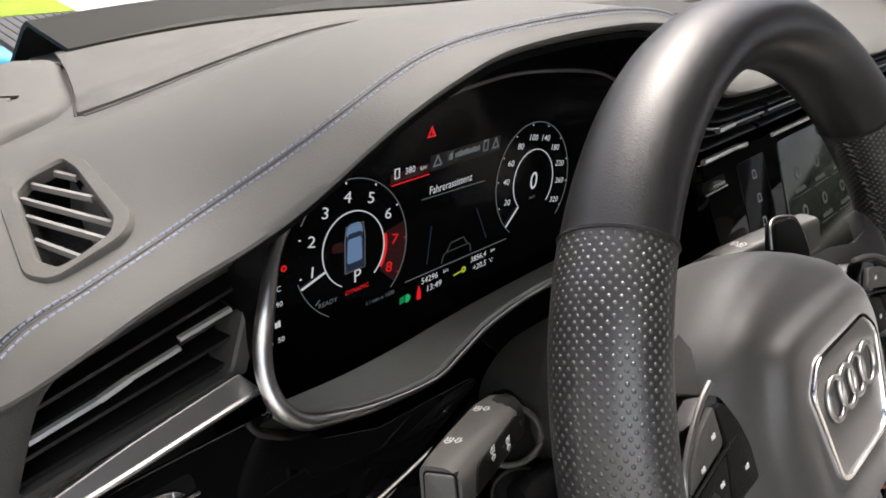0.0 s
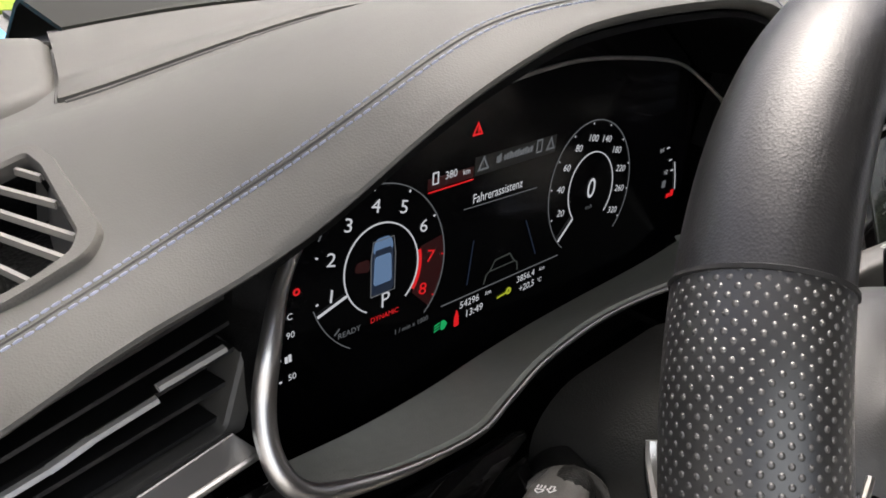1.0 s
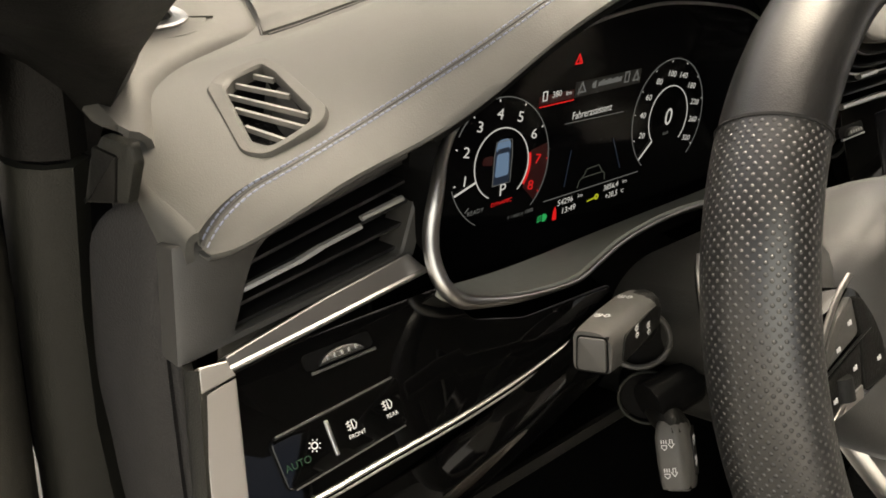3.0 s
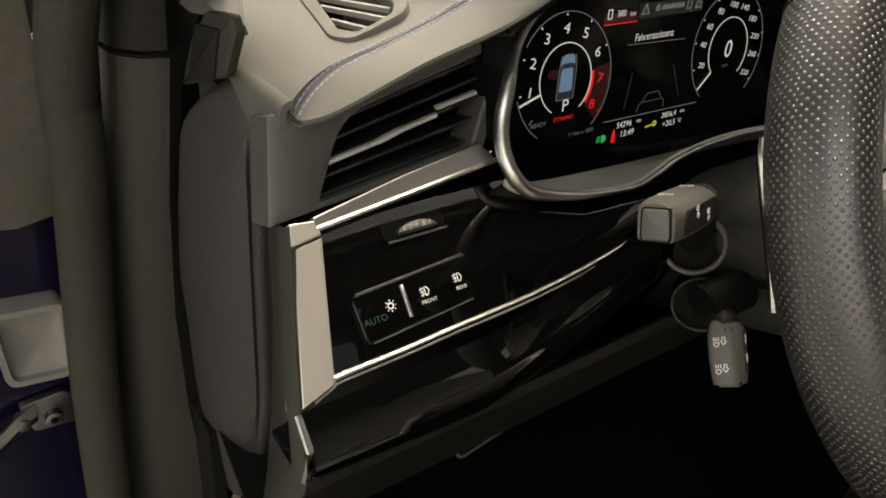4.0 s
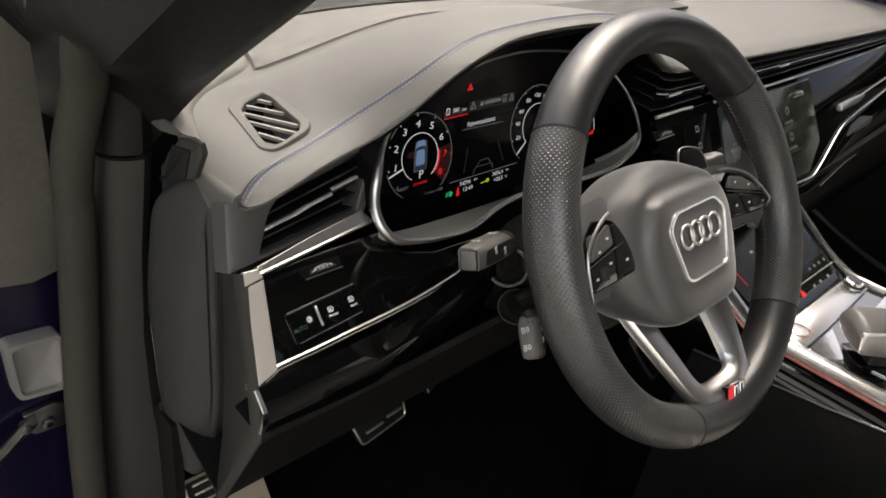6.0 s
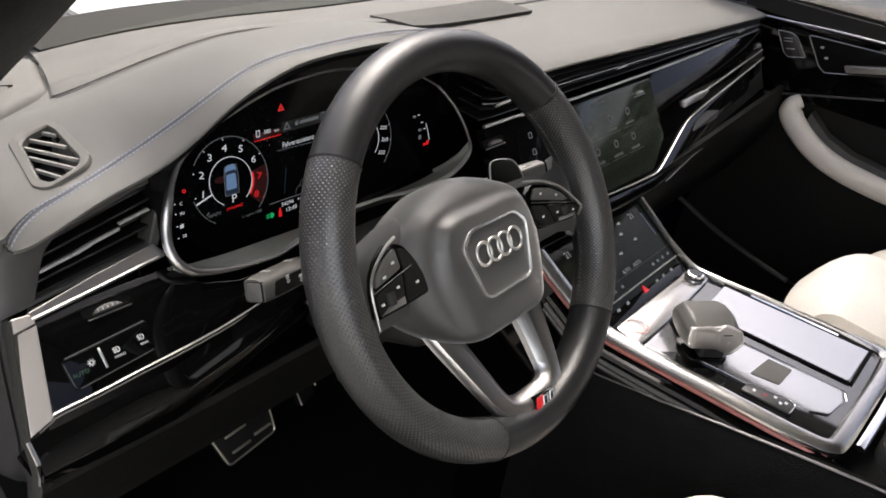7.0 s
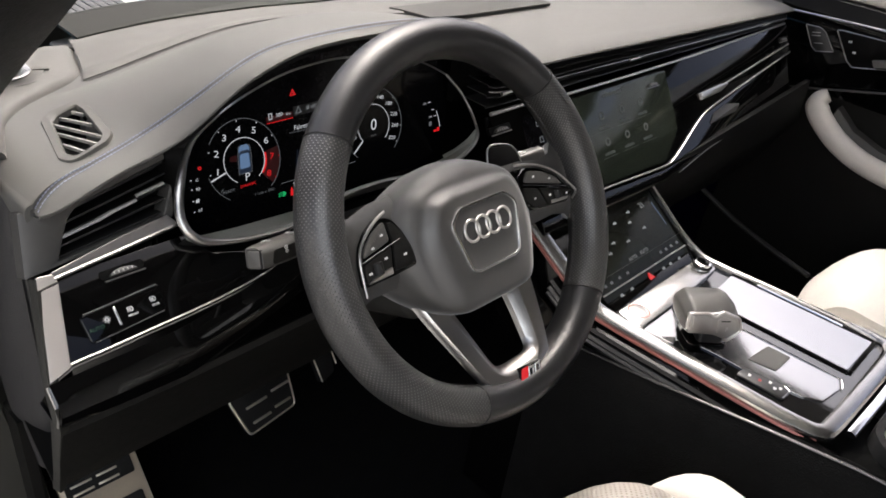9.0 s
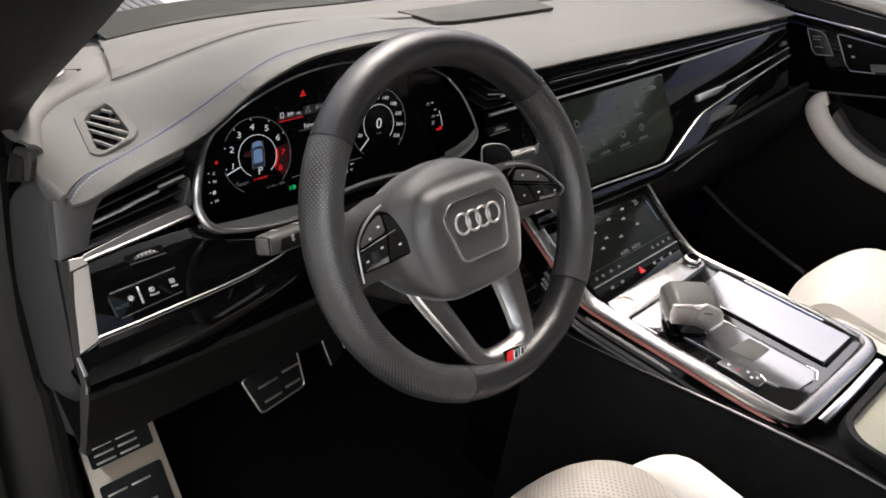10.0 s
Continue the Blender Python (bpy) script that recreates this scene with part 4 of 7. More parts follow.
line(CL, [(tx0, tz0 - 0.0045), (tx0 + 0.033, tz0 - 0.0045)], 0.0007, H, G_RED, cluster)
words(CL, "380", tx0 + 0.0160, tz0 + 0.002, 0.0060, H, G_WHITE, cluster)
words(CL, "km", tx0 + 0.0275, tz0 + 0.001, 0.0045, H, G_WHITE, cluster)
part("pump_symbol", framed(CL, [(tx0 + 0.003, tz0 - 0.001), (tx0 + 0.0072, tz0 - 0.001), (tx0 + 0.0072, tz0 + 0.0055), (tx0 + 0.003, tz0 + 0.0055)], [(tx0 + 0.0036, tz0 - 0.0004), (tx0 + 0.0066, tz0 - 0.0004), (tx0 + 0.0066, tz0 + 0.0049), (tx0 + 0.0036, tz0 + 0.0049)], H - 0.0004, H, 0), G_WHITE, cluster)
part("triangle_symbol", framed(CL, [(tx0 + 0.036, tz0 - 0.001), (tx0 + 0.045, tz0 - 0.001), (tx0 + 0.0405, tz0 + 0.007)], [(tx0 + 0.0378, tz0), (tx0 + 0.0432, tz0), (tx0 + 0.0405, tz0 + 0.005)], H - 0.0004, H, 0), G_DIM, cluster)
bars(CL, tx0 + 0.053, tz0 + 0.003, 0.004, 0.005, 3, H, G_DIM, cluster)
bars(CL, tx0 + 0.0695, tz0 + 0.003, 0.025, 0.0040, 11, H, G_DIM, cluster)
part("square_symbol", framed(CL, [(tx1 - 0.018, tz1 - 0.001), (tx1 - 0.013, tz1 - 0.001), (tx1 - 0.013, tz1 + 0.007), (tx1 - 0.018, tz1 + 0.007)], [(tx1 - 0.0173, tz1), (tx1 - 0.0137, tz1), (tx1 - 0.0137, tz1 + 0.006), (tx1 - 0.0173, tz1 + 0.006)], H - 0.0004, H, 0), G_DIM, cluster)
part("triangle_symbol", framed(CL, [(tx1 - 0.009, tz1 - 0.001), (tx1 - 0.001, tz1 - 0.001), (tx1 - 0.005, tz1 + 0.007)], [(tx1 - 0.0075, tz1), (tx1 - 0.0025, tz1), (tx1 - 0.005, tz1 + 0.005)], H - 0.0004, H, 0), G_DIM, cluster)
words(CL, "Fahrerassistenz", *cl(-0.4165, 1.0040), 0.0078, H, G_WHITE, cluster, wide=0.86)
line(CL, [cl(-0.444, 1.0000), cl(-0.382, 0.9980)], 0.0004, H, G_DIM, cluster)
for p, q in (((-0.437, 0.952), (-0.434, 0.979)), ((-0.376, 0.953), (-0.389, 0.979))):
    line(CL, [cl(*p), cl(*q)], 0.0007, H, G_BLUEDARK, cluster, "lane_mark")
line(CL, [cl(*p) for p in ((-0.4225, 0.9475), (-0.4210, 0.9530), (-0.4175, 0.9550), (-0.4140, 0.9605), (-0.4010, 0.9610), (-0.3965, 0.9550), (-0.3935, 0.9530), (-0.3925, 0.9475))], 0.0009, H, G_DIMMER, cluster, "lane_car_symbol")
line(CL, [cl(*p) for p in ((-0.4175, 0.9545), (-0.3965, 0.9545))], 0.0007, H, G_DIMMER, cluster, "lane_car_symbol")
line(CL, [cl(-0.457, 0.9455), cl(-0.352, 0.9445)], 0.0006, H, G_DIM, cluster)
words(CL, "54296", *cl(-0.4335, 0.9400), 0.0066, H, G_WHITE, cluster)
words(CL, "km", *cl(-0.4175, 0.9405), 0.0042, H, G_WHITE, cluster)
words(CL, "13:49", *cl(-0.4290, 0.9325), 0.0070, H, G_WHITE, cluster)
words(CL, "3856,4", *cl(-0.3830, 0.9395), 0.0064, H, G_WHITE, cluster)
words(CL, "km", *cl(-0.3670, 0.9400), 0.0042, H, G_WHITE, cluster)
words(CL, "+20,5", *cl(-0.3810, 0.9320), 0.0066, H, G_WHITE, cluster)
words(CL, "\u00b0C", *cl(-0.3685, 0.9320), 0.0045, H, G_WHITE, cluster)
lx, lz = cl(-0.4550, 0.9325)
part("headlamp_symbol", plate(CL, rounded([(lx - 0.001, lz - 0.003), (lx + 0.0018, lz - 0.003), (lx + 0.004, lz), (lx + 0.0018, lz + 0.003), (lx - 0.001, lz + 0.003)], 0.0012), H - 0.0004, H), G_GREEN, cluster)
for k in range(3):
    line(CL, [(lx - 0.0065, lz - 0.0018 + 0.0018 * k), (lx - 0.0022, lz - 0.0010 + 0.0018 * k)], 0.0007, H, G_GREEN, cluster, "symbol_bar")
bx, bzz = cl(-0.4435, 0.9325)
part("belt_symbol", plate(CL, rounded([(bx - 0.0018, bzz - 0.005), (bx + 0.0022, bzz - 0.005), (bx + 0.0016, bzz + 0.001), (bx, bzz + 0.006), (bx - 0.0016, bzz + 0.001)], 0.001), H - 0.0004, H), G_RED, cluster)
kx, kz = cl(-0.4030, 0.9340)
line(CL, [(kx - 0.006, kz - 0.0005), (kx + 0.003, kz + 0.0005)], 0.0012, H, G_YELLOW, cluster, "key_symbol")
part("key_symbol_head", ring_flat(CL, kx + 0.0045, kz + 0.0007, 0.0009, 0.0024, H - 0.0003, H, n=16), G_YELLOW, cluster)
# temperature and fuel scales
sx, sz = cl(-0.556, 0.966)
part("alert_symbol", ring_flat(CL, sx + 0.0052, sz + 0.0220, 0.0010, 0.0019, H - 0.0003, H, n=14), G_RED, cluster)
for txt, dz in (("C", 0.0105), ("90", 0.0008), ("50", -0.0222)):
    words(CL, txt, sx + 0.0010, sz + dz, 0.0047, H, G_WHITE, cluster)
bars(CL, sx - 0.0005, sz - 0.0112, 0.004, 0.0045, 2, H, G_WHITE, cluster)
for dz in (0.012, 0.002, -0.0105, -0.0225):
    line(CL, [(sx - 0.0062, sz + dz), (sx - 0.0048, sz + dz)], 0.001, H, G_WHITE, cluster, "tick")
fx, fz = cl(-0.2250, 0.988)
words(CL, "1/1", fx - 0.0150, fz + 0.004, 0.0045, H, G_WHITE, cluster)
words(CL, "1/2", fx - 0.0040, fz - 0.0150, 0.0045, H, G_WHITE, cluster)
line(CL, [(fx + 0.0065, fz - 0.009), (fx + 0.0110, fz - 0.020), (fx + 0.0145, fz - 0.032)], 0.0008, H, G_WHITE, cluster, "scale_line")
for dx, dz in ((-0.0090, 0.0045), (-0.0025, -0.0060), (0.0025, -0.0150)):
    line(CL, [(fx + dx, fz + dz), (fx + dx + 0.004, fz + dz)], 0.0008, H, G_WHITE, cluster, "tick")
part("pump_symbol", plate(CL, rounded([(fx - 0.0055, fz - 0.0270), (fx - 0.0010, fz - 0.0270), (fx - 0.0010, fz - 0.0215), (fx - 0.0055, fz - 0.0215)], 0.001), H - 0.0004, H), G_DIM, cluster)
part("low_fuel_bar", plate(CL, [(fx + 0.004, fz - 0.037), (fx + 0.0085, fz - 0.037), (fx + 0.0085, fz - 0.034), (fx + 0.004, fz - 0.034)], H - 0.0004, H), G_RED, cluster)
part("low_fuel_bar", plate(CL, [(fx + 0.0095, fz - 0.037), (fx + 0.0135, fz - 0.037), (fx + 0.0135, fz - 0.032), (fx + 0.0095, fz - 0.032)], H - 0.0004, H), G_RED, cluster)

# ---- driver's air vent and trim ----
VP = Plane((-0.652, 0.2145, 0.988), (1, 0.03, 0.09), (0, 0.41, 0.91))


def vxy(x, z):
    """Place in the vent's plane of a point given by its x and height."""
    a = x + 0.652
    return (a, (z - 0.988 - a * 0.09) / 0.91)


side_vent = thing("side_air_vent", (-0.655, 0.22, 0.99), "black slatted air vent with thin chrome blades", "air vent")
v_in = [vxy(-0.712, 0.969), vxy(-0.6165, 0.9795), vxy(-0.5875, 1.0255), vxy(-0.6920, 1.0045)]
v_out = [vxy(-0.7400, 0.963), vxy(-0.6085, 0.9765), vxy(-0.570, 1.036), vxy(-0.7300, 1.010)]
vent_surround = part("vent_frame", framed(VP, rounded(v_out, 0.0008, 5), rounded(v_in, [0.003, 0.003, 0.004, 0.016], 5), -0.02, 0.004, 0.0015), SOFT_GREY, side_vent, "dark grey vent surround")
part("duct", plate(VP, [(p[0] * 1.1, p[1] * 1.15) for p in v_in], -0.05, -0.03), BLACK, vent_surround)
for k in range(5):
    f = 0.06 + 0.225 * k
    a, b = Vector(v_in[0]).lerp(Vector(v_in[3]), f), Vector(v_in[1]).lerp(Vector(v_in[2]), f)
    part("slat", sheet([[VP.at(*(a + (b - a) * t), -0.003), VP.at(*(a + (b - a) * t + Vector((0, 0.0025))), -0.028)] for t in (0, 0.25, 0.5, 0.75, 1)], 0.0016), GLOSS_BLACK, vent_surround)
a, b = Vector(v_in[0]).lerp(Vector(v_in[3]), 0.46), Vector(v_in[1]).lerp(Vector(v_in[2]), 0.46)


def chrome_blade(f0, f1, lift0, lift1, r, m, name):
    p, q = a.lerp(b, f0) + Vector((0, lift0)), a.lerp(b, f1) + Vector((0, lift1))
    part(name, tube([VP.at(p.x, p.y, 0.0005), VP.at(q.x, q.y, 0.0005)], r, 6, squash=0.7), m, vent_surround)


chrome_blade(0.0, 0.30, 0.0, 0.0, 0.0021, BLADE, "chrome_blade")
chrome_blade(0.30, 0.44, 0.0, 0.0012, 0.0024, BLADE, "vent_tab")
chrome_blade(0.44, 0.68, 0.0012, 0.0015, 0.0021, BLADE, "chrome_blade")
chrome_blade(0.69, 0.96, 0.0050, 0.0050, 0.0021, BLADE, "chrome_blade")

TR = Plane((-0.68, 0.155, 0.936), (1, 0, 0), (0, 0.7071, 0.7071))


def tr(x, z):
    return (x + 0.68, (z - 0.936) / 0.7071)


driver_trim = thing("driver_trim", (-0.66, 0.16, 0.93), "piano black dash trim in a brushed aluminium surround", "trim panel")
panel = [tr(-0.724, 0.968), tr(-0.738, 0.918), tr(-0.64, 0.918), tr(-0.567, 0.924), tr(-0.52, 0.934), tr(-0.49, 0.940), tr(-0.49, 0.943), tr(-0.56, 0.945), tr(-0.592, 0.952), tr(-0.606, 0.968)]
part("gloss_panel", plate(TR, rounded(panel, 0.004), -0.02, 0.0, 0.001), PIANO, driver_trim)
blade = part("end_blade", plate(TR, [tr(-0.7390, 0.9622), tr(-0.7577, 0.9136), tr(-0.7400, 0.9168), tr(-0.7380, 0.9205), tr(-0.7222, 0.9638)], -0.02, 0.0035, 0.0010), ALU_END, driver_trim, "brushed aluminium end blade", smooth=False)
part("blade_cap", plate(TR, [tr(-0.7360, 0.9708), tr(-0.7389, 0.9630), tr(-0.7222, 0.9646), tr(-0.7238, 0.9700)], -0.02, 0.0042, 0.0010), ALU_END, blade, "bright polished cap", smooth=False)
part("top_bar", plate(TR, [tr(-0.7232, 0.9712), tr(-0.7238, 0.9668), tr(-0.6700, 0.9706), tr(-0.6100, 0.9752), tr(-0.6170, 0.9832), tr(-0.6700, 0.9780)], -0.012, 0.0030, 0.0008), ALU_DARK, driver_trim, "broad satin facet under the vent", smooth=False)
part("bar_edge", tube([TR.at(*tr(-0.7238, 0.9670), 0.0026), TR.at(*tr(-0.6700, 0.9708), 0.0026), TR.at(*tr(-0.6105, 0.9754), 0.0026)], 0.0016, 8), ALU, driver_trim, "bright lower edge of the facet")
low_line = curve_points([TR.at(*tr(x, z), 0.001) for x, z in ((-0.7570, 0.9140), (-0.7400, 0.9180), (-0.7350, 0.9190), (-0.70, 0.9196), (-0.67, 0.9205), (-0.62, 0.9218), (-0.575, 0.9245), (-0.53, 0.9293), (-0.512, 0.9330))], 6)
part("lower_bar", tube(low_line, 0.0016, 8, squash=0.8, taper=[1.1 - 0.6 * k / len(low_line) for k in range(len(low_line))]), ALU_DARK, driver_trim)
part("bar_groove", tube([p + Vector((0, -0.0018, -0.0022)) for p in low_line], 0.0007, 6), ALU_DARK, driver_trim)
low = thing("lower_trim", (-0.66, 0.12, 0.90), "curved piano black lower dash trim with reflections", "trim panel")
rows = []
for k in range(25):
    x = -0.7585 + 0.2585 * k / 24
    zt = lerp_table([(-0.762, 0.9125), (-0.64, 0.9165), (-0.567, 0.923), (-0.50, 0.938)], x)[0]
    zb = lerp_table([(-0.762, 0.872), (-0.69, 0.868), (-0.615, 0.867), (-0.50, 0.872)], x)[0]
    yt = 0.131 + 0.05 * max(0, (x + 0.65) / 0.15) * 0.45
    rows.append([(x, yt, zt), (x, yt - 0.011, zt + (zb - zt) * 0.25), (x, yt - 0.014, zt + (zb - zt) * 0.50), (x, yt - 0.008, zt + (zb - zt) * 0.80), (x, yt - 0.005, zb + 0.003), (x, yt + 0.004, zb), (x, yt + 0.03, zb + 0.002)])
part("gloss_panel", sheet(rows, 0.003), PIANO, low)
part("end_cap", plate(Plane((-0.7575, 0, 0), (0, -1, 0), (0, 0, 1)), [(-r_[1], r_[2]) for r_ in rows[0]][::-1], -0.004, 0.0), PIANO, low)
part("bright_edge", tube([Vector(r[4]) + Vector((0, -0.001, -0.002)) for r in rows], 0.0010, 5), ALU_DARK, low)
part("end_edge", tube([(-0.7592, 0.131, 0.912), (-0.7595, 0.119, 0.900), (-0.7590, 0.125, 0.874)], 0.0016, 6), ALU_DARK, low)

light_switch = thing("light_switch", (-0.685, 0.15, 0.935), "black touch panel for the headlamps with white symbols", "switch")
touch = part("panel", plate(TR, rounded([tr(-0.7190, 0.9420), tr(-0.7180, 0.9248), tr(-0.6515, 0.9280), tr(-0.6490, 0.9448)], 0.004), -0.002, 0.0035, 0.0012), PIANO, light_switch)
part("panel_edge", tube([TR.at(*tr(*p), 0.003) for p in ((-0.7155, 0.9423), (-0.69, 0.9432), (-0.652, 0.9447))], 0.0005, 5), ALU_DARK, touch)
part("panel_edge", tube([TR.at(*tr(*p), 0.003) for p in ((-0.7145, 0.9250), (-0.69, 0.9261), (-0.654, 0.9279))], 0.0005, 5), ALU_DARK, touch)
part("divider", box(TR, *(-0.0125, -0.0105), -0.0098, 0.0068, 0.002, 0.0048, 0.0005), ALU, touch, "raised silver rib")
words(TR, "AUTO", *(-0.0300, -0.0058), 0.0046, 0.0038, G_GREEN_DIM, touch)
words(TR, "FRONT", *(0.0010, -0.0052), 0.0028, 0.0038, PRINT, touch)
words(TR, "REAR", *(0.0212, -0.0040), 0.0028, 0.0038, PRINT, touch)
part("lamp_symbol", ring_flat(TR, -0.0203, -0.0014, 0.0011, 0.0017, 0.0036, 0.0039, n=18), PRINT, touch)
for k in range(8):
    ang = 2 * math.pi * k / 8
    line(TR, [(-0.0203 + r * math.cos(ang), -0.0014 + r * math.sin(ang)) for r in (0.0022, 0.0030)], 0.0005, 0.0039, PRINT, touch, "symbol_bar")
for x0, y0 in ((0.0, 0.0), (0.0205, 0.0014)):
    line(TR, [(x0, y0 - 0.0022), (x0, y0 + 0.0022), (x0 + 0.0014, y0 + 0.0019), (x0 + 0.0023, y0), (x0 + 0.0014, y0 - 0.0019), (x0, y0 - 0.0022)], 0.0005, 0.0039, PRINT, touch, "fog_symbol")
    line(TR, [(x0 - 0.0018, y0 - 0.0024), (x0 - 0.0014, y0 - 0.0005), (x0 - 0.0020, y0 + 0.0006), (x0 - 0.0016, y0 + 0.0024)], 0.0004, 0.0039, PRINT, touch, "fog_symbol")
    for k in range(3):
        line(TR, [(x0 - 0.0030, y0 - 0.0017 + 0.0015 * k), (x0 - 0.0007, y0 - 0.0013 + 0.0015 * k)], 0.0004, 0.0039, PRINT, touch, "symbol_bar")


def thumbwheel(name, pl, x, y, size, label):
    """A small ribbed wheel that opens a vent, in its slot."""
    t = thing(name, pl.at(x, y), label, "thumbwheel", "vent thumbwheels")
    part("slot", plate(pl, rounded([(x - 1.5 * size, y - 0.30 * size), (x + 1.5 * size, y - 0.30 * size), (x + 1.5 * size, y + 0.34 * size), (x - 1.5 * size, y + 0.34 * size)], size * 0.25), -0.004, 0.0008), BLACK, t)
    part("slot_edge", tube([pl.at(x - 1.3 * size, y - 0.42 * size, 0.001), pl.at(x + 1.5 * size, y - 0.42 * size, 0.001)], size * 0.07, 5), ALU_DARK, t)
    wheel_pts = [(x + size * 0.95 * math.cos(q), y - 0.26 * size + size * 0.42 * math.sin(q)) for q in (math.pi * k / 16 for k in range(17))]
    drum = part("wheel", plate(pl, wheel_pts, 0.0, size * 0.35, size * 0.08), DARK_STEEL, t)
    for k in range(5):
        xx = x - 0.62 * size + 0.31 * size * k
        part("rib", box(pl, xx - 0.05 * size, xx + 0.05 * size, y - 0.16 * size, y + 0.02 * size, size * 0.3, size * 0.40, 0.0003), ALU, drum)
    return t


thumbwheel("vent_thumbwheel", TR, 0.008, 0.0335, 0.0125, "ribbed silver thumbwheel below the driver's vent")

# knee panel, steering column and lower dash
knee = thing("knee_panel", (-0.55, 0.15, 0.80), "dark grey plastic knee panel under the dashboard", "panel")
rows = []
for k in range(33):
    f = k / 32
    zb = lerp_table([(0.0, 0.872), (0.13, 0.868), (0.27, 0.867), (0.48, 0.872), (1.0, 0.86)], f)[0] - 0.003
    row = []
    for z, back in ((zb, 0.004), (zb - 0.004, 0.0), (0.835, 0.0), (0.80, 0.0), (0.76, 0.0), (0.726, 0.0), (0.719, 0.003), (0.716, 0.012), (0.735, 0.20), (0.75, 0.30)):
        xl = lerp_table([(0.717, -0.7475), (0.802, -0.7540), (0.869, -0.7580)], z)[0] + (0.02 if back > 0.1 else 0.0)
        row.append((xl + (-0.222 - xl) * f, 0.125 + 0.53 * (0.872 - z) + back, z))
    rows.append(row)
part("lower_cover", sheet(rows, 0.004), SOFT, knee)
part("handle_edge", tube(curve_points([(-0.690, 0.158, 0.803), (-0.7005, 0.1615, 0.7985), (-0.7065, 0.171, 0.782), (-0.7080, 0.184, 0.757), (-0.7085, 0.197, 0.733)], 5), 0.0011, 6), STALK, knee, "moulded handle edge")

column = thing("steering_column", (-0.403, 0.15, 0.94), "black plastic shroud of the steering column", "steering column")
CO = Plane((-0.403, 0.10, 0.955), (1, 0, 0), (0, 0.407, 0.914))
part("shroud", plate(CO, rounded([(-0.075, -0.045), (0.075, -0.045), (0.082, 0.0), (0.05, 0.018), (-0.05, 0.018), (-0.082, 0.0)], 0.02), -0.07, 0.05, 0.01, 3), COLUMN, column)
part("lower_shroud", plate(CO, rounded([(-0.055, -0.085), (0.055, -0.085), (0.07, -0.044), (-0.07, -0.044)], 0.015), -0.12, 0.035, 0.01, 3), COLUMN, column)
part("split_line", tube([CO.at(-0.083, -0.02, 0.042), CO.at(-0.04, -0.022, 0.051), CO.at(0.04, -0.022, 0.051)], 0.0009, 5), BLACK, column)
part("lever_boss", tube([(-0.475, 0.10, 0.905), (-0.505, 0.105, 0.898)], 0.013, 12), BLACK, column)


def lamp_mark(pl, x, y, k, h, parent):
    """A printed pair of small outlines: a lamp and an arrow."""
    line(pl, [(x + a * k, y + b * k) for a, b in ((-0.0008, 0.0006), (-0.0008, 0.0036), (-0.0022, 0.0034), (-0.0034, 0.0021), (-0.0022, 0.0008), (-0.0008, 0.0006))], 0.0005 * k, h, PRINT, parent, "lamp_mark")
    for b in (0.0008, 0.0021, 0.0034):
        line(pl, [(x + 0.0002 * k, y + b * k), (x + 0.0022 * k, y + b * k)], 0.0005 * k, h, PRINT, parent, "symbol_bar")
    line(pl, [(x + a * k, y + b * k) for a, b in ((-0.0022, -0.0019), (0.0002, -0.0036), (0.0002, -0.0026), (0.0024, -0.0026), (0.0024, -0.0012), (0.0002, -0.0012), (0.0002, -0.0002), (-0.0022, -0.0019))], 0.0005 * k, h, PRINT, parent, "arrow_mark")


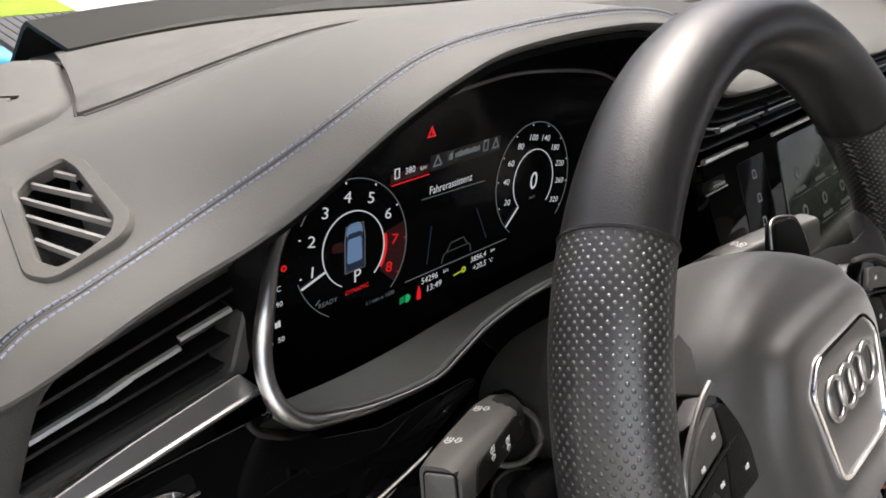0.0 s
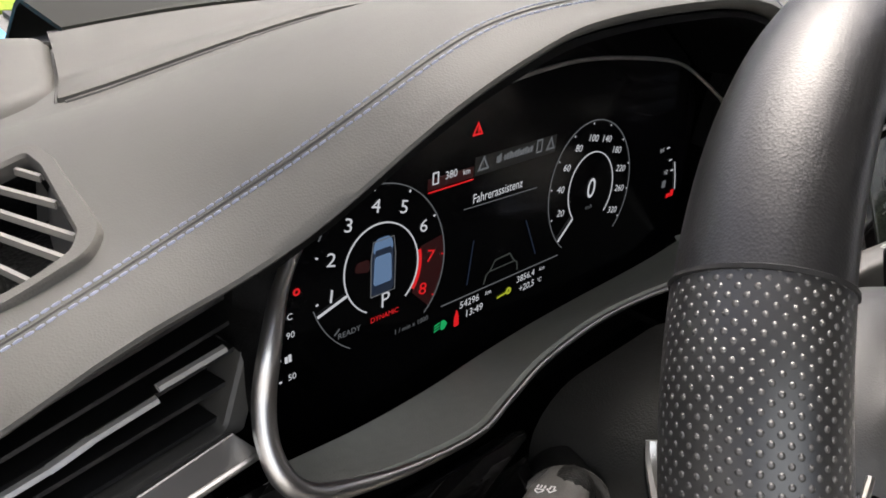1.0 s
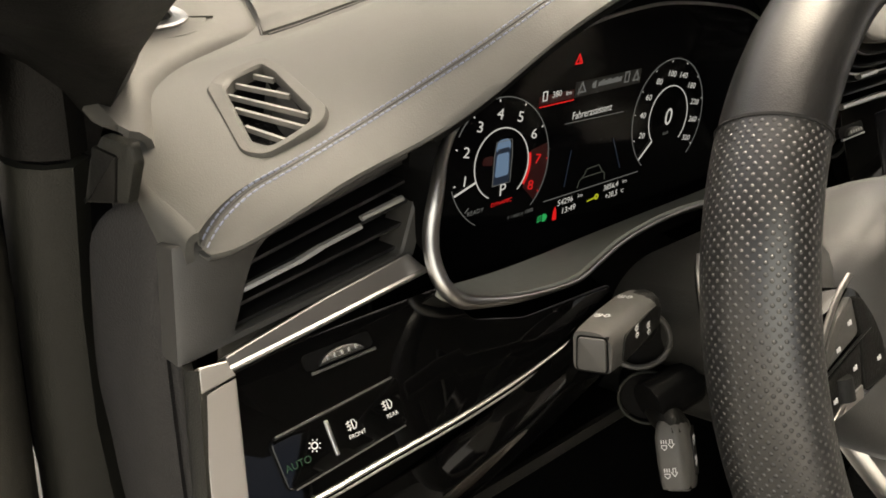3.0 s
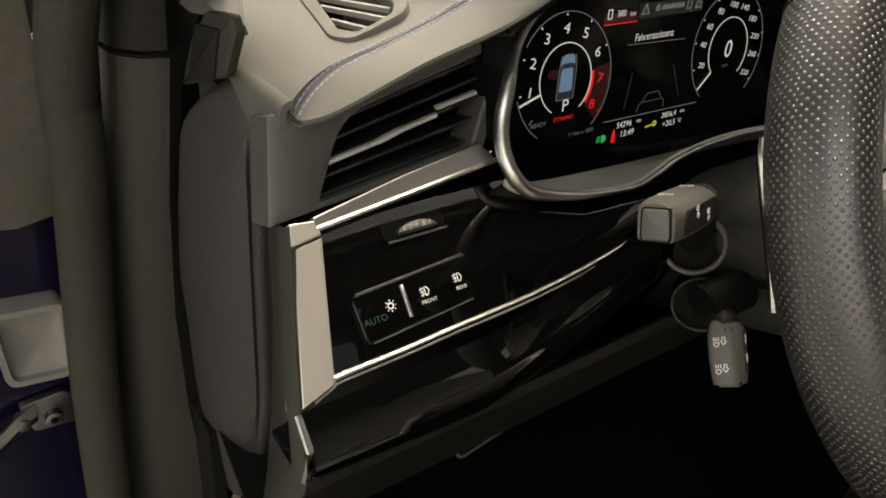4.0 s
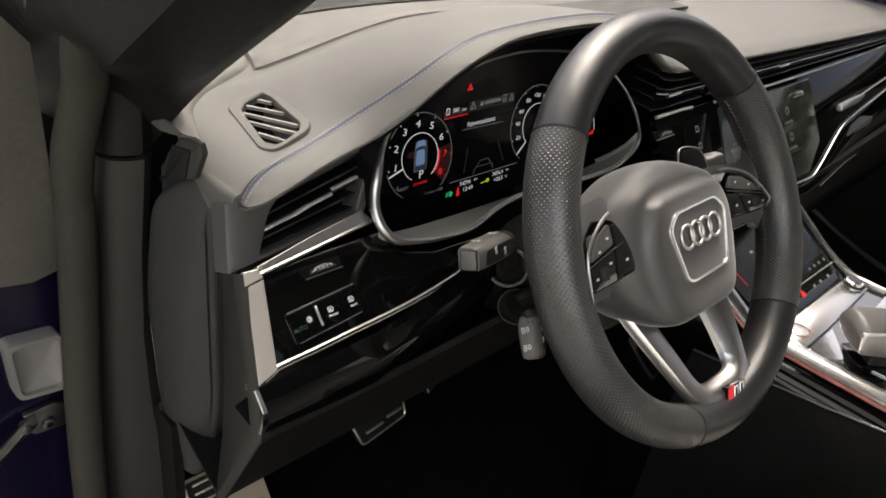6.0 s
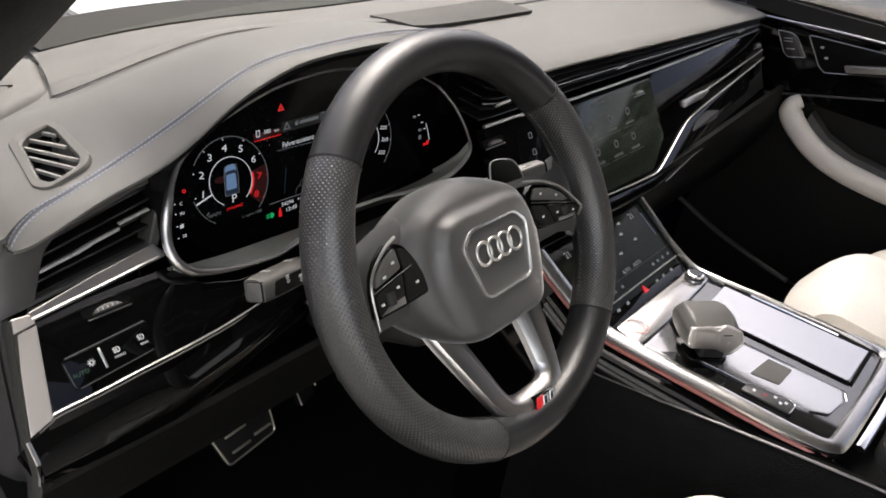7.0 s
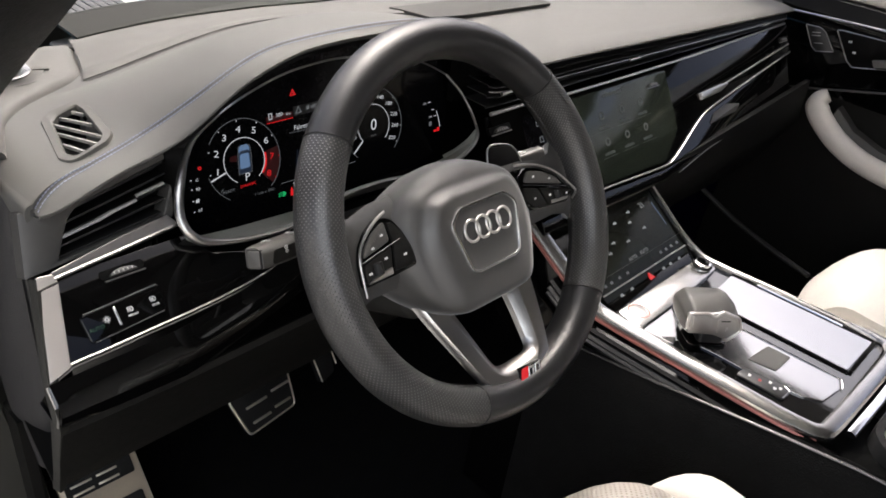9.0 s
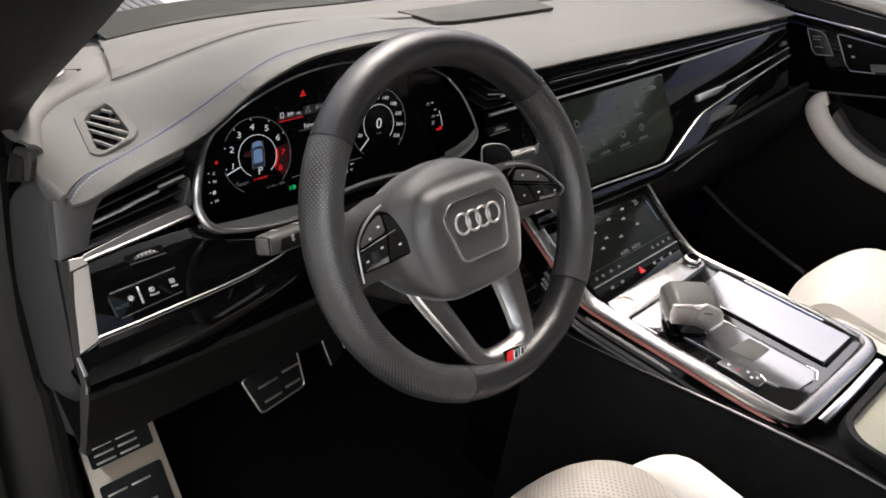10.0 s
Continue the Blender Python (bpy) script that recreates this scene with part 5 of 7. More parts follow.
def stalk(name, base, mid, tip, up, label, size, marks, facing, collar):
    """A column stalk: collar ring on the column, bent round neck, faceted head with an end button and printed symbols."""
    b, c, t, u = Vector(base), Vector(mid), Vector(tip), Vector(up).normalized()
    ax = (t - c).normalized()
    sd = ax.cross(u).normalized()
    u = sd.cross(ax).normalized()
    s = thing(name, base, label, "stalk")
    nk = Vector(facing).normalized()
    k1 = nk.cross(Vector((0, 0, 1))).normalized()
    k2 = k1.cross(nk).normalized()
    ring = [b + (k1 * math.cos(q) + k2 * math.sin(q)) * collar for q in (2 * math.pi * k / 28 for k in range(28))]
    part("collar", tube([b - nk * 0.02, b - nk * 0.004], collar * 0.97, 24), BLACK, s)
    part("collar_ring", tube(ring, 0.0019 if size < 0.79 or size > 1 else 0.0010, 8, True), SOFT_GREY if size < 0.79 or size > 1 else SOFT_COVER, s)
    part("neck", tube(curve_points([b - nk * 0.01, b.lerp(c, 0.55) + nk * 0.004, c + ax * 0.004, c + ax * 0.02], 5), 0.0112 * size, 14), SOFT, s)
    HP = Plane(t, -ax, u)
    L = (t - c).length
    w, g = 0.0128 * size, 0.0125 * size
    secs = []
    for f, kw, kg in ((1.0, 0.70, 0.70), (0.94, 0.86, 0.85), (0.75, 0.98, 1.0), (0.40, 1.0, 1.0), (0.10, 0.96, 0.94), (0.0, 0.90, 0.88)):
        secs.append([HP.at(L * f, y, h) for y, h in rounded([(-w * kw, -g * kg), (-w * kw, g * kg), (w * kw * 0.55, g * kg), (w * kw, g * kg * 0.35), (w * kw, -g * kg)], 0.0042 * size, 3)])
    bm = bmesh.new()
    loops = [[bm.verts.new(p) for p in sec] for sec in secs]
    for p, q in zip(loops, loops[1:]):
        for i in range(len(p)):
            bm.faces.new((p[i - 1], p[i], q[i], q[i - 1]))
    bm.faces.new(loops[0])
    bm.faces.new(loops[-1][::-1])
    head = part("head", bm, STALK, s, "satin grey faceted head")
    ep = Plane(t, HP.n, u)
    btn = rounded([(-0.0085 * size, -0.0105 * size), (0.0085 * size, -0.0105 * size), (0.0080 * size, 0.0085 * size), (-0.0080 * size, 0.0085 * size)], 0.002)
    part("end_button", plate(ep, btn, -0.003, 0.0016, 0.001), STALK, head)
    part("button_gap", plate(ep, [(p[0] * 1.12, p[1] * 1.1) for p in btn], -0.003, 0.0004), BLACK, head)
    part("dark_inset", plate(HP, rounded([(L * 0.14, -w * 0.74), (L * 0.90, -w * 0.70), (L * 0.80, w * 0.48), (L * 0.18, w * 0.42)], 0.003), g * 0.95, g * 1.03), SOFT, head)
    for x, y in marks:
        lamp_mark(HP, L * x, y * size, size * 1.15, g * 1.06, head)
    tp = Plane(HP.at(L * 0.48, w * 1.0, -g * 0.25), -ax, -HP.n)
    for x in (-0.22, 0.20):
        lamp_mark(tp, L * x, 0.0, size * 1.25, 0.0004, head)
    return s


stalk("indicator_stalk", (-0.494, 0.130, 0.924), (-0.526, 0.114, 0.973), (-0.601, 0.089, 0.993), (0, 0.35, 1), "dark grey indicator stalk with an end button and white symbols", 0.78, ((0.38, 0.002), (0.62, -0.0035)), (-0.75, -0.6, 0.2), 0.0185)
stalk("cruise_stalk", (-0.486, 0.116, 0.884), (-0.502, 0.090, 0.897), (-0.511, 0.068, 0.868), (-0.75, -0.35, 0.3), "small dark grey cruise control stalk below the indicator", 0.80, ((0.4, 0.002), (0.7, 0.001)), (-0.75, -0.6, 0.2), 0.0180)
stalk("wiper_stalk", (-0.315, 0.138, 0.934), (-0.308, 0.120, 0.962), (-0.215, 0.090, 0.984), (0, 0.3, 1), "dark grey wiper stalk beside the steering wheel", 1.1, ((0.3, 0.002), (0.65, 0.0015)), (0.75, -0.6, 0.2), 0.0215)

# ---- steering wheel ----
W = Plane((-0.412, 0.017, 1.000), (1, 0, 0), (0, 0.5299, 0.8480))
wheel = thing("steering_wheel", W.o, "black leather steering wheel with perforated grips and silver lower spoke", "steering wheel")
RIM, RT, RN = 0.1685, 0.0180, 0.0222


def rim_point(a):
    """Centre of the rim's tube, angle clockwise from the top; slightly flat at the bottom."""
    x, y = RIM * math.sin(a), RIM * math.cos(a)
    return x, y + 0.003 * max(0.0, -math.cos(a)) ** 2


def rim_piece(a0, a1, name, material, k=1.0, label=""):
    n, m = max(6, int(abs(a1 - a0) / 2.5)), 32
    bm = bmesh.new()
    layer = bm.loops.layers.uv.new("UVMap")
    grid = []
    for i in range(n + 1):
        a = radians(a0 + (a1 - a0) * i / n)
        x, y = rim_point(a)
        row = []
        for j in range(m):
            q = 2 * math.pi * j / m
            rr, hh = RT * k * math.cos(q), RN * k * math.sin(q)
            row.append(bm.verts.new(W.at(x + math.sin(a) * rr, y + math.cos(a) * rr, hh)))
        grid.append(row)
    for i in range(n):
        for j in range(m):
            f = bm.faces.new((grid[i][j], grid[i + 1][j], grid[i + 1][(j + 1) % m], grid[i][(j + 1) % m]))
            for lp, (ii, jj) in zip(f.loops, ((i, j), (i + 1, j), (i + 1, j + 1), (i, j + 1))):
                lp[layer].uv = (radians(a0 + (a1 - a0) * ii / n) * RIM, 2 * math.pi * jj / m * 0.0200)
    bm.faces.new(grid[0])
    bm.faces.new(grid[-1][::-1])
    return part(name, bm, material, wheel, label)


rim_piece(-51.5, 51.0, "smooth_rim", BLACK_LEATHER, label="smooth black leather upper rim")
rim_piece(51.0, 133.0, "perforated_grip", GRIP, 1.015, "perforated black leather grip")
rim_piece(133.0, 202.0, "smooth_rim", BLACK_LEATHER, label="smooth black leather lower rim")
rim_piece(202.0, 308.5, "perforated_grip", GRIP, 1.015, "perforated black leather grip")
for a in (-51.5, 51.0, 133.0, 202.0):
    x, y = rim_point(radians(a))
    s_, c_ = math.sin(radians(a)), math.cos(radians(a))
    part("seam", tube([W.at(x + s_ * RT * 1.005 * math.cos(q), y + c_ * RT * 1.005 * math.cos(q), RN * 1.005 * math.sin(q)) for q in (2 * math.pi * k / 28 for k in range(28))], 0.0010, 5, True), RUBBER, wheel)
# inner stitch line round the rim
for a0, a1 in ((52, 132), (203, 308)):
    bm = bmesh.new()
    n = int((a1 - a0) * radians(1) * RIM / 0.0052)
    for k in range(n):
        pts = []
        for f in (0.0, 0.62):
            a = radians(a0 + (a1 - a0) * (k + f) / n)
            x, y = rim_point(a)
            pts.append(W.at(x - math.sin(a) * (RT + 0.0006), y - math.cos(a) * (RT + 0.0006), -0.006 + 0.004 * f))
        tube(pts, 0.0006, 4, bm=bm)
    tagged(part("rim_stitching", bm, THREAD_DARK, wheel), kind="stuff")


DOME = ((0.0, 1.0), (0.22, 0.96), (0.43, 0.82), (0.66, 0.62), (0.86, 0.36), (0.98, 0.06), (0.975, -0.22), (0.88, -0.55), (0.72, -0.80), (0.52, -0.94), (0.28, -1.0))
SHIELD = ((0.0, 1.0), (0.30, 1.0), (0.62, 0.98), (0.85, 0.86), (0.97, 0.55), (1.0, 0.20), (0.96, -0.20), (0.87, -0.60), (0.76, -0.88), (0.60, -0.98), (0.32, -1.0))


def hub_ring(w, t, b, f, wl):
    """Outline of the airbag cover: half width above and below, top, bottom, and how far it is from dome to shield shape."""
    half = [((p[0] + (q[0] - p[0]) * f), (p[1] + (q[1] - p[1]) * f)) for p, q in zip(DOME, SHIELD)]
    half = [(x * (wl + (w - wl) * max(0.0, min(1.0, (y + 0.15) / 0.65))), y * t if y > 0 else -y * b) for x, y in half]
    left = []
    for x, y in half[:0:-1]:
        g = max(0.0, x / w - 0.2) * (1 - f) * max(0.0, min(1.0, (y - b * 0.6) / (t - b * 0.6)))
        left.append((-x * (1 + 0.10 * (1 - f)), y + 0.22 * t * g))
    loop = half + left
    ring = curve_points([Vector((x, y, 0)) for x, y in loop + loop[:1]], 4)[:-1]
    return [(p.x, p.y) for p in ring]


def airbag_cover():
    bm = bmesh.new()
    rings = [(-0.060, 0.090, 0.058, -0.060, 0, 0.090), (-0.046, 0.0935, 0.0605, -0.066, 0, 0.0925), (-0.034, 0.0935, 0.0615, -0.0715, 0, 0.0925), (-0.022, 0.0915, 0.0608, -0.0745, 0.05, 0.0905), (-0.012, 0.0870, 0.0580, -0.0757, 0.2, 0.0865), (-0.005, 0.0800, 0.0530, -0.0755, 0.4, 0.0820), (-0.0005, 0.0730, 0.0470, -0.0748, 0.65, 0.0780), (0.0020, 0.0680, 0.0420, -0.0742, 0.85, 0.0745),
             (0.0032, 0.0640, 0.0385, -0.0738, 1, 0.0722), (0.0060, 0.0612, 0.0360, -0.0730, 1, 0.0690), (0.0092, 0.0590, 0.0342, -0.0715, 1, 0.0645), (0.0118, 0.0565, 0.0322, -0.0690, 1, 0.0595), (0.0138, 0.0525, 0.0285, -0.0650, 1, 0.0530), (0.0142, 0.030, 0.018, -0.04, 1, 0.030)]
    loops = [[bm.verts.new(W.at(p[0], p[1], h)) for p in hub_ring(w, t, b, f, wl)] for h, w, t, b, f, wl in rings]
    m = len(loops[0])
    for p, q in zip(loops, loops[1:]):
        for i in range(m):
            bm.faces.new((p[i - 1], p[i], q[i], q[i - 1]))
    bm.faces.new(loops[-1])
    bm.faces.new(loops[0][::-1])
    return bm


cover_skin = part("airbag_cover", airbag_cover(), HUB, wheel, "soft grained black airbag cover")
SH = 0.0150
sh_o = rounded([(-0.0445, 0.008), (-0.031, 0.0205), (0.031, 0.0205), (0.0445, 0.008), (0.0335, -0.0375), (0.026, -0.0410), (-0.026, -0.0410), (-0.0335, -0.0375)], 0.006, 4)
sh_i = [(p[0] * 0.94, -0.009 + (p[1] + 0.009) * 0.925) for p in sh_o]
part("shield", plate(W, sh_i, 0.010, SH - 0.0002), HUB, cover_skin)
part("shield_frame", framed(W, sh_o, sh_i, 0.010, SH + 0.0016, 0.0008), CHROME, cover_skin, "bright chrome badge frame")
for k in range(4):
    cx = -0.0213 + 0.0142 * k
    part("badge_ring", tube([W.at(cx + 0.0092 * math.sin(q), -0.0030 + 0.0098 * math.cos(q), SH + 0.0010 + 0.0004 * (k % 2)) for q in (2 * math.pi * j / 32 for j in range(32))], 0.0014, 10, True), ALU, cover_skin, "chrome ring")


SWITCHES = {
    -1: {"block": ((0.0815, 0.003), (0.081, -0.0125), (0.1083, -0.0140), (0.1402, -0.0140), (0.1385, 0.0056), (0.1333, 0.0180), (0.1213, 0.0281), (0.1034, 0.0355), (0.0945, 0.0310), (0.087, 0.019)),
         "upper": ((0.1050, 0.0155), (0.1352, 0.0092), (0.1310, 0.0175), (0.1200, 0.0265), (0.1055, 0.0325)),
         "outer": ((0.1105, -0.0115), (0.1380, -0.0118), (0.1365, 0.0045), (0.1045, 0.0115)),
         "inner": ((0.0835, -0.0102), (0.1070, -0.0102), (0.1015, 0.0130), (0.1028, 0.0305), (0.0965, 0.0290), (0.0890, 0.0180), (0.0840, 0.0040)),
         "divider": ((0.0935, 0.0142), (0.1370, 0.0065)), "tray": ((0.1105, -0.0112), (0.1372, -0.0114), (0.1285, -0.0074), (0.1098, -0.0055)),
         "roller": ((0.1240, -0.0070), (0.1236, 0.0028)), "marks": ((0.1120, 0.0225), (0.1240, 0.0150), (0.1330, -0.0035), (0.1140, 0.0035), (0.0935, 0.0005)),
         "strip": ((0.1010, 0.0395, 0.004), (0.1120, 0.0355, 0.0045), (0.1235, 0.0285, 0.0048), (0.1345, 0.0185, 0.0050), (0.1395, 0.0060, 0.0050), (0.1412, -0.010, 0.0045), (0.1418, -0.021, 0.004))},
    1: {"block": ((0.068, 0.024), (0.066, -0.002), (0.078, -0.012), (0.132, -0.0175), (0.1455, -0.0100), (0.124, 0.0135), (0.104, 0.0250), (0.082, 0.0310)),
        "upper": ((0.0735, 0.0175), (0.1290, 0.0020), (0.1205, 0.0115), (0.103, 0.0215), (0.082, 0.0270)),
        "outer": ((0.101, -0.0125), (0.131, -0.0155), (0.1425, -0.0095), (0.139, -0.0055), (0.093, 0.0072)),
        "inner": ((0.0690, 0.002), (0.079, -0.0095), (0.099, -0.0120), (0.091, 0.0072), (0.071, 0.0130)),
        "divider": ((0.0713, 0.0156), (0.142, -0.0040)), "tray": ((0.105, -0.0125), (0.130, -0.0145), (0.134, -0.0118), (0.105, -0.0092)),
        "roller": ((0.118, -0.0100), (0.1165, -0.0010)), "marks": ((0.087, 0.020), (0.110, 0.0125), (0.131, -0.0085), (0.105, -0.0035), (0.082, -0.001)),
        "strip": ((0.066, 0.0365, 0.0045), (0.085, 0.0330, 0.0045), (0.104, 0.0268, 0.0048), (0.1245, 0.0148, 0.0050), (0.1450, -0.0060, 0.0050), (0.1470, -0.0115, 0.005), (0.1400, -0.0165, 0.004))}}


def arm(s):
    """One horizontal spoke with its silver strip and switch block."""
    def way(pts):
        return pts if s > 0 else pts[::-1]
    k = 0.013 if s > 0 else 0.002
    secs = ((0.070, -0.034, 0.050 - k, -0.014), (0.10, -0.030, 0.049 - k, -0.010), (0.125, -0.028, 0.044 - k, -0.004), (0.140, -0.032, 0.046 - k * 0.9, -0.002), (0.150, -0.040, 0.050 - k * 0.3, -0.004), (0.158, -0.045, 0.046, -0.008))
    bm = sheet([[W.at(s * x, y0 + (y1 - y0) * f, h - 0.010 * (2 * f - 1) ** 4) for f in (0, 0.15, 0.35, 0.5, 0.65, 0.85, 1)] for x, y0, y1, h in secs], 0.012 * s)
    layer = bm.loops.layers.uv.new("UVMap")
    for f in bm.faces:
        for lp in f.loops:
            d = lp.vert.co - W.o
            lp[layer].uv = (d.dot(W.u), d.dot(W.v))
    part("side_spoke", bm, HUB, wheel, "smooth leather side spoke")
    d = SWITCHES[s]
    switch_block = part("switch_block", plate(W, rounded(way([(s * x, y) for x, y in d["block"]]), 0.004), -0.014, 0.0030, 0.001), PIANO, wheel)
    for pts, m, top in ((d["upper"], SOFT_GREY, 0.0058), (d["outer"], SOFT, 0.0055), (d["inner"], SOFT, 0.0052)):
        part("button", plate(W, rounded(way([(s * x, y) for x, y in pts]), 0.003), 0.0025, top, 0.001), m, switch_block)
    part("divider", tube([W.at(s * x, y, 0.005) for x, y in d["divider"]], 0.0006, 5), GLOSS_BLACK, switch_block)
    part("roller_tray", plate(W, rounded(way([(s * x, y) for x, y in d["tray"]]), 0.001), 0.005, 0.0062, 0.0005), ALU_DARK, switch_block)
    part("roller", tube([W.at(s * x, y, 0.0045) for x, y in d["roller"]], 0.0048, 12), RUBBER, switch_block)
    for x, y in d["marks"]:
        bars(W, s * x, y, 0.0034, 0.0022, 2, 0.0066, PRINT, switch_block)
    part("silver_strip", tube(curve_points([W.at(s * x, y, h) for x, y, h in d["strip"]], 6), 0.0013, 8), ALU_DARK, wheel, "satin silver strip")


arm(-1)
arm(1)


# lower spoke: two arms that meet at the rim, with a red and grey badge
def lower_spoke():
    """Two flat-faced arms with bevelled edges that run together at the rim."""
    bm = bmesh.new()
    half_in = [(0.0385, -0.0640, -0.026), (0.0345, -0.0790, -0.021), (0.0300, -0.1060, -0.010), (0.0262, -0.1265, -0.002), (0.0222, -0.1338, 0.002), (0.0140, -0.1362, 0.004), (0.0, -0.1365, 0.004)]
    half_out = [(0.0790, -0.0440, -0.028), (0.0735, -0.0690, -0.019), (0.0600, -0.1090, -0.006), (0.0510, -0.1330, 0.001), (0.0420, -0.1500, 0.006), (0.0260, -0.1630, 0.009), (0.0, -0.1650, 0.0095)]
    inner_l = curve_points([(-x, y, h) for x, y, h in half_in] + half_in[-2::-1], 5)
    outer_l = curve_points([(-x, y, h) for x, y, h in half_out] + half_out[-2::-1], 5)
    rows = []
    for i, o in zip(inner_l, outer_l):
        rows.append([W.at(o.x, o.y, o.z - 0.005)] + [W.at(o.x + (i.x - o.x) * f, o.y + (i.y - o.y) * f, o.z + (i.z - o.z) * f + b) for f, b in ((0.04, 0.0005), (0.14, 0.0042), (0.66, 0.0058), (0.70, 0.0055), (0.97, -0.0010))] + [W.at(i.x, i.y, i.z - 0.007)])
    return sheet(rows, 0.010, bm)


spoke = part("lower_spoke", lower_spoke(), ALU_SPOKE, wheel, "satin aluminium lower spoke")
part("badge_plate", plate(W, rounded([(-0.0140, -0.1570), (0.0165, -0.1585), (0.0205, -0.1445), (-0.0080, -0.1425)], 0.0012), 0.006, 0.0152, 0.0005), PIANO, spoke)
part("badge_red_bar", plate(W, [(-0.0135, -0.1565), (-0.0040, -0.1569), (0.0010, -0.1432), (-0.0078, -0.1428)], 0.0150, 0.0157), mat("red_enamel", (0.6, 0.01, 0.015), 0.3), spoke, "red enamel slanted bar")
for x0 in (-0.0022, 0.0075):
    part("badge_grey_bar", framed(W, [(x0, -0.1565), (x0 + 0.0076, -0.1568), (x0 + 0.0112, -0.1446), (x0 + 0.0038, -0.1443)], [(x0 + 0.0020, -0.1543), (x0 + 0.0064, -0.1545), (x0 + 0.0086, -0.1466), (x0 + 0.0046, -0.1464)], 0.0148, 0.0157, 0.0002), CHROME, spoke, "chrome slanted block")
for s in (-1, 1):
    rim_side = ((0.113, -0.038), (0.130, 0.000), (0.1345, 0.029), (0.130, 0.0455), (0.120, 0.0535), (0.093, 0.0575), (0.0845, 0.042)) if s > 0 else ((0.1405, -0.024), (0.137, -0.004), (0.134, 0.023), (0.131, 0.048), (0.1275, 0.058))
    pd = [(s * 0.072, -0.030), (s * 0.112, -0.040), (s * 0.130, 0.000), (s * 0.134, 0.029), (s * 0.130, 0.045), (s * 0.120, 0.053), (s * 0.092, 0.057), (s * 0.084, 0.041)]
    paddle = part("shift_paddle", plate(W, rounded(pd if s > 0 else [(s * x, y) for x, y in ((0.116, 0.050), (0.1265, 0.058), (0.131, 0.048), (0.134, 0.023), (0.137, -0.004), (0.1405, -0.024), (0.112, -0.030))], 0.004), -0.050, -0.044, 0.002), BLACK, wheel, "black shift paddle")
    part("paddle_edge", tube(curve_points([W.at(s * x, y, -0.046) for x, y in rim_side], 6), 0.0009 if s > 0 else 0.0024, 8), ALU_DARK if s > 0 else ALU, paddle, "silver paddle edge")

# ---- centre stack ----
IN = Plane((0, 0.17, 0.974), (1, 0, 0), (0, 0.527, 0.850))


def inn(x, z):
    return (x, (z - 0.974) / 0.850)


stack = thing("passenger_trim", (0.25, 0.17, 0.95), "wide piano black dash panel edged with silver lines", "trim panel")
part("gloss_panel", plate(IN, [inn(*p) for p in ((-0.200, 0.995), (-0.204, 0.950), (-0.200, 0.915), (-0.15, 0.874), (-0.02, 0.872), (0.165, 0.864), (0.185, 0.866), (0.315, 0.911), (0.69, 0.951), (0.70, 0.998))][::1], -0.012, 0.0, 0.0008), PIANO, stack)
part("upper_bar", tube([IN.at(*inn(x, z), 0.001) for x, z in ((-0.065, 0.994), (0.1, 0.993), (0.3, 0.993), (0.5, 0.996), (0.69, 0.999))], 0.0021, 6), ALU, stack)
part("upper_bar", tube([IN.at(*inn(x, z), 0.001) for x, z in ((-0.200, 0.997), (-0.14, 0.997), (-0.12, 0.996))], 0.0026, 6), ALU, stack)
lower_line = [IN.at(*inn(x, z), 0.001) for x, z in ((-0.16, 0.874), (-0.024, 0.8735), (0.10, 0.868), (0.160, 0.866), (0.183, 0.869), (0.22, 0.881), (0.27, 0.899), (0.305, 0.9095), (0.35, 0.9165), (0.5, 0.932), (0.69, 0.951))]
part("lower_bar", tube(curve_points(lower_line, 4), 0.0013, 6), ALU, stack, "bright silver line")
part("lower_ledge", plate(IN, [inn(*p) for p in ((0.69, 0.948), (0.315, 0.907), (0.185, 0.862), (0.165, 0.860), (-0.02, 0.868), (-0.15, 0.870), (-0.15, 0.852), (0.16, 0.845), (0.30, 0.858), (0.67, 0.884))], -0.03, -0.006, 0.003), PIANO, stack)
part("ledge_line", tube([IN.at(*inn(x, z), -0.004) for x, z in ((0.20, 0.848), (0.30, 0.860), (0.45, 0.870), (0.66, 0.886))], 0.0009, 5), ALU_DARK, stack)
part("glove_box", sheet([[(x, 0.115, 0.852 + 0.05 * max(0, (x - 0.1) / 0.6)), (x, 0.11, 0.82), (x, 0.17, 0.70), (x, 0.25, 0.62), (x, 0.5, 0.60)] for x in (0.14, 0.3, 0.5, 0.72)], 0.01), BLACK, stack, "black glove box lid")
part("silver_handle", plate(IN, rounded([inn(0.305, 0.930), inn(0.375, 0.932), inn(0.405, 0.9375), inn(0.405, 0.9405), inn(0.385, 0.9415), inn(0.305, 0.940)], 0.002), 0.0, 0.005, 0.0015), ALU, stack, "brushed silver lettered blade")
part("silver_blade", tube([IN.at(*inn(0.39, 0.9395), 0.002), IN.at(*inn(0.50, 0.9485), 0.002), IN.at(*inn(0.69, 0.9645), 0.001)], 0.0014, 6), ALU, stack)
part("lower_pocket", plate(IN, rounded([inn(0.33, 0.892), inn(0.43, 0.894), inn(0.45, 0.903), inn(0.40, 0.911), inn(0.35, 0.905)], 0.004), -0.01, -0.004, 0.001), SOFT_GREY, stack)

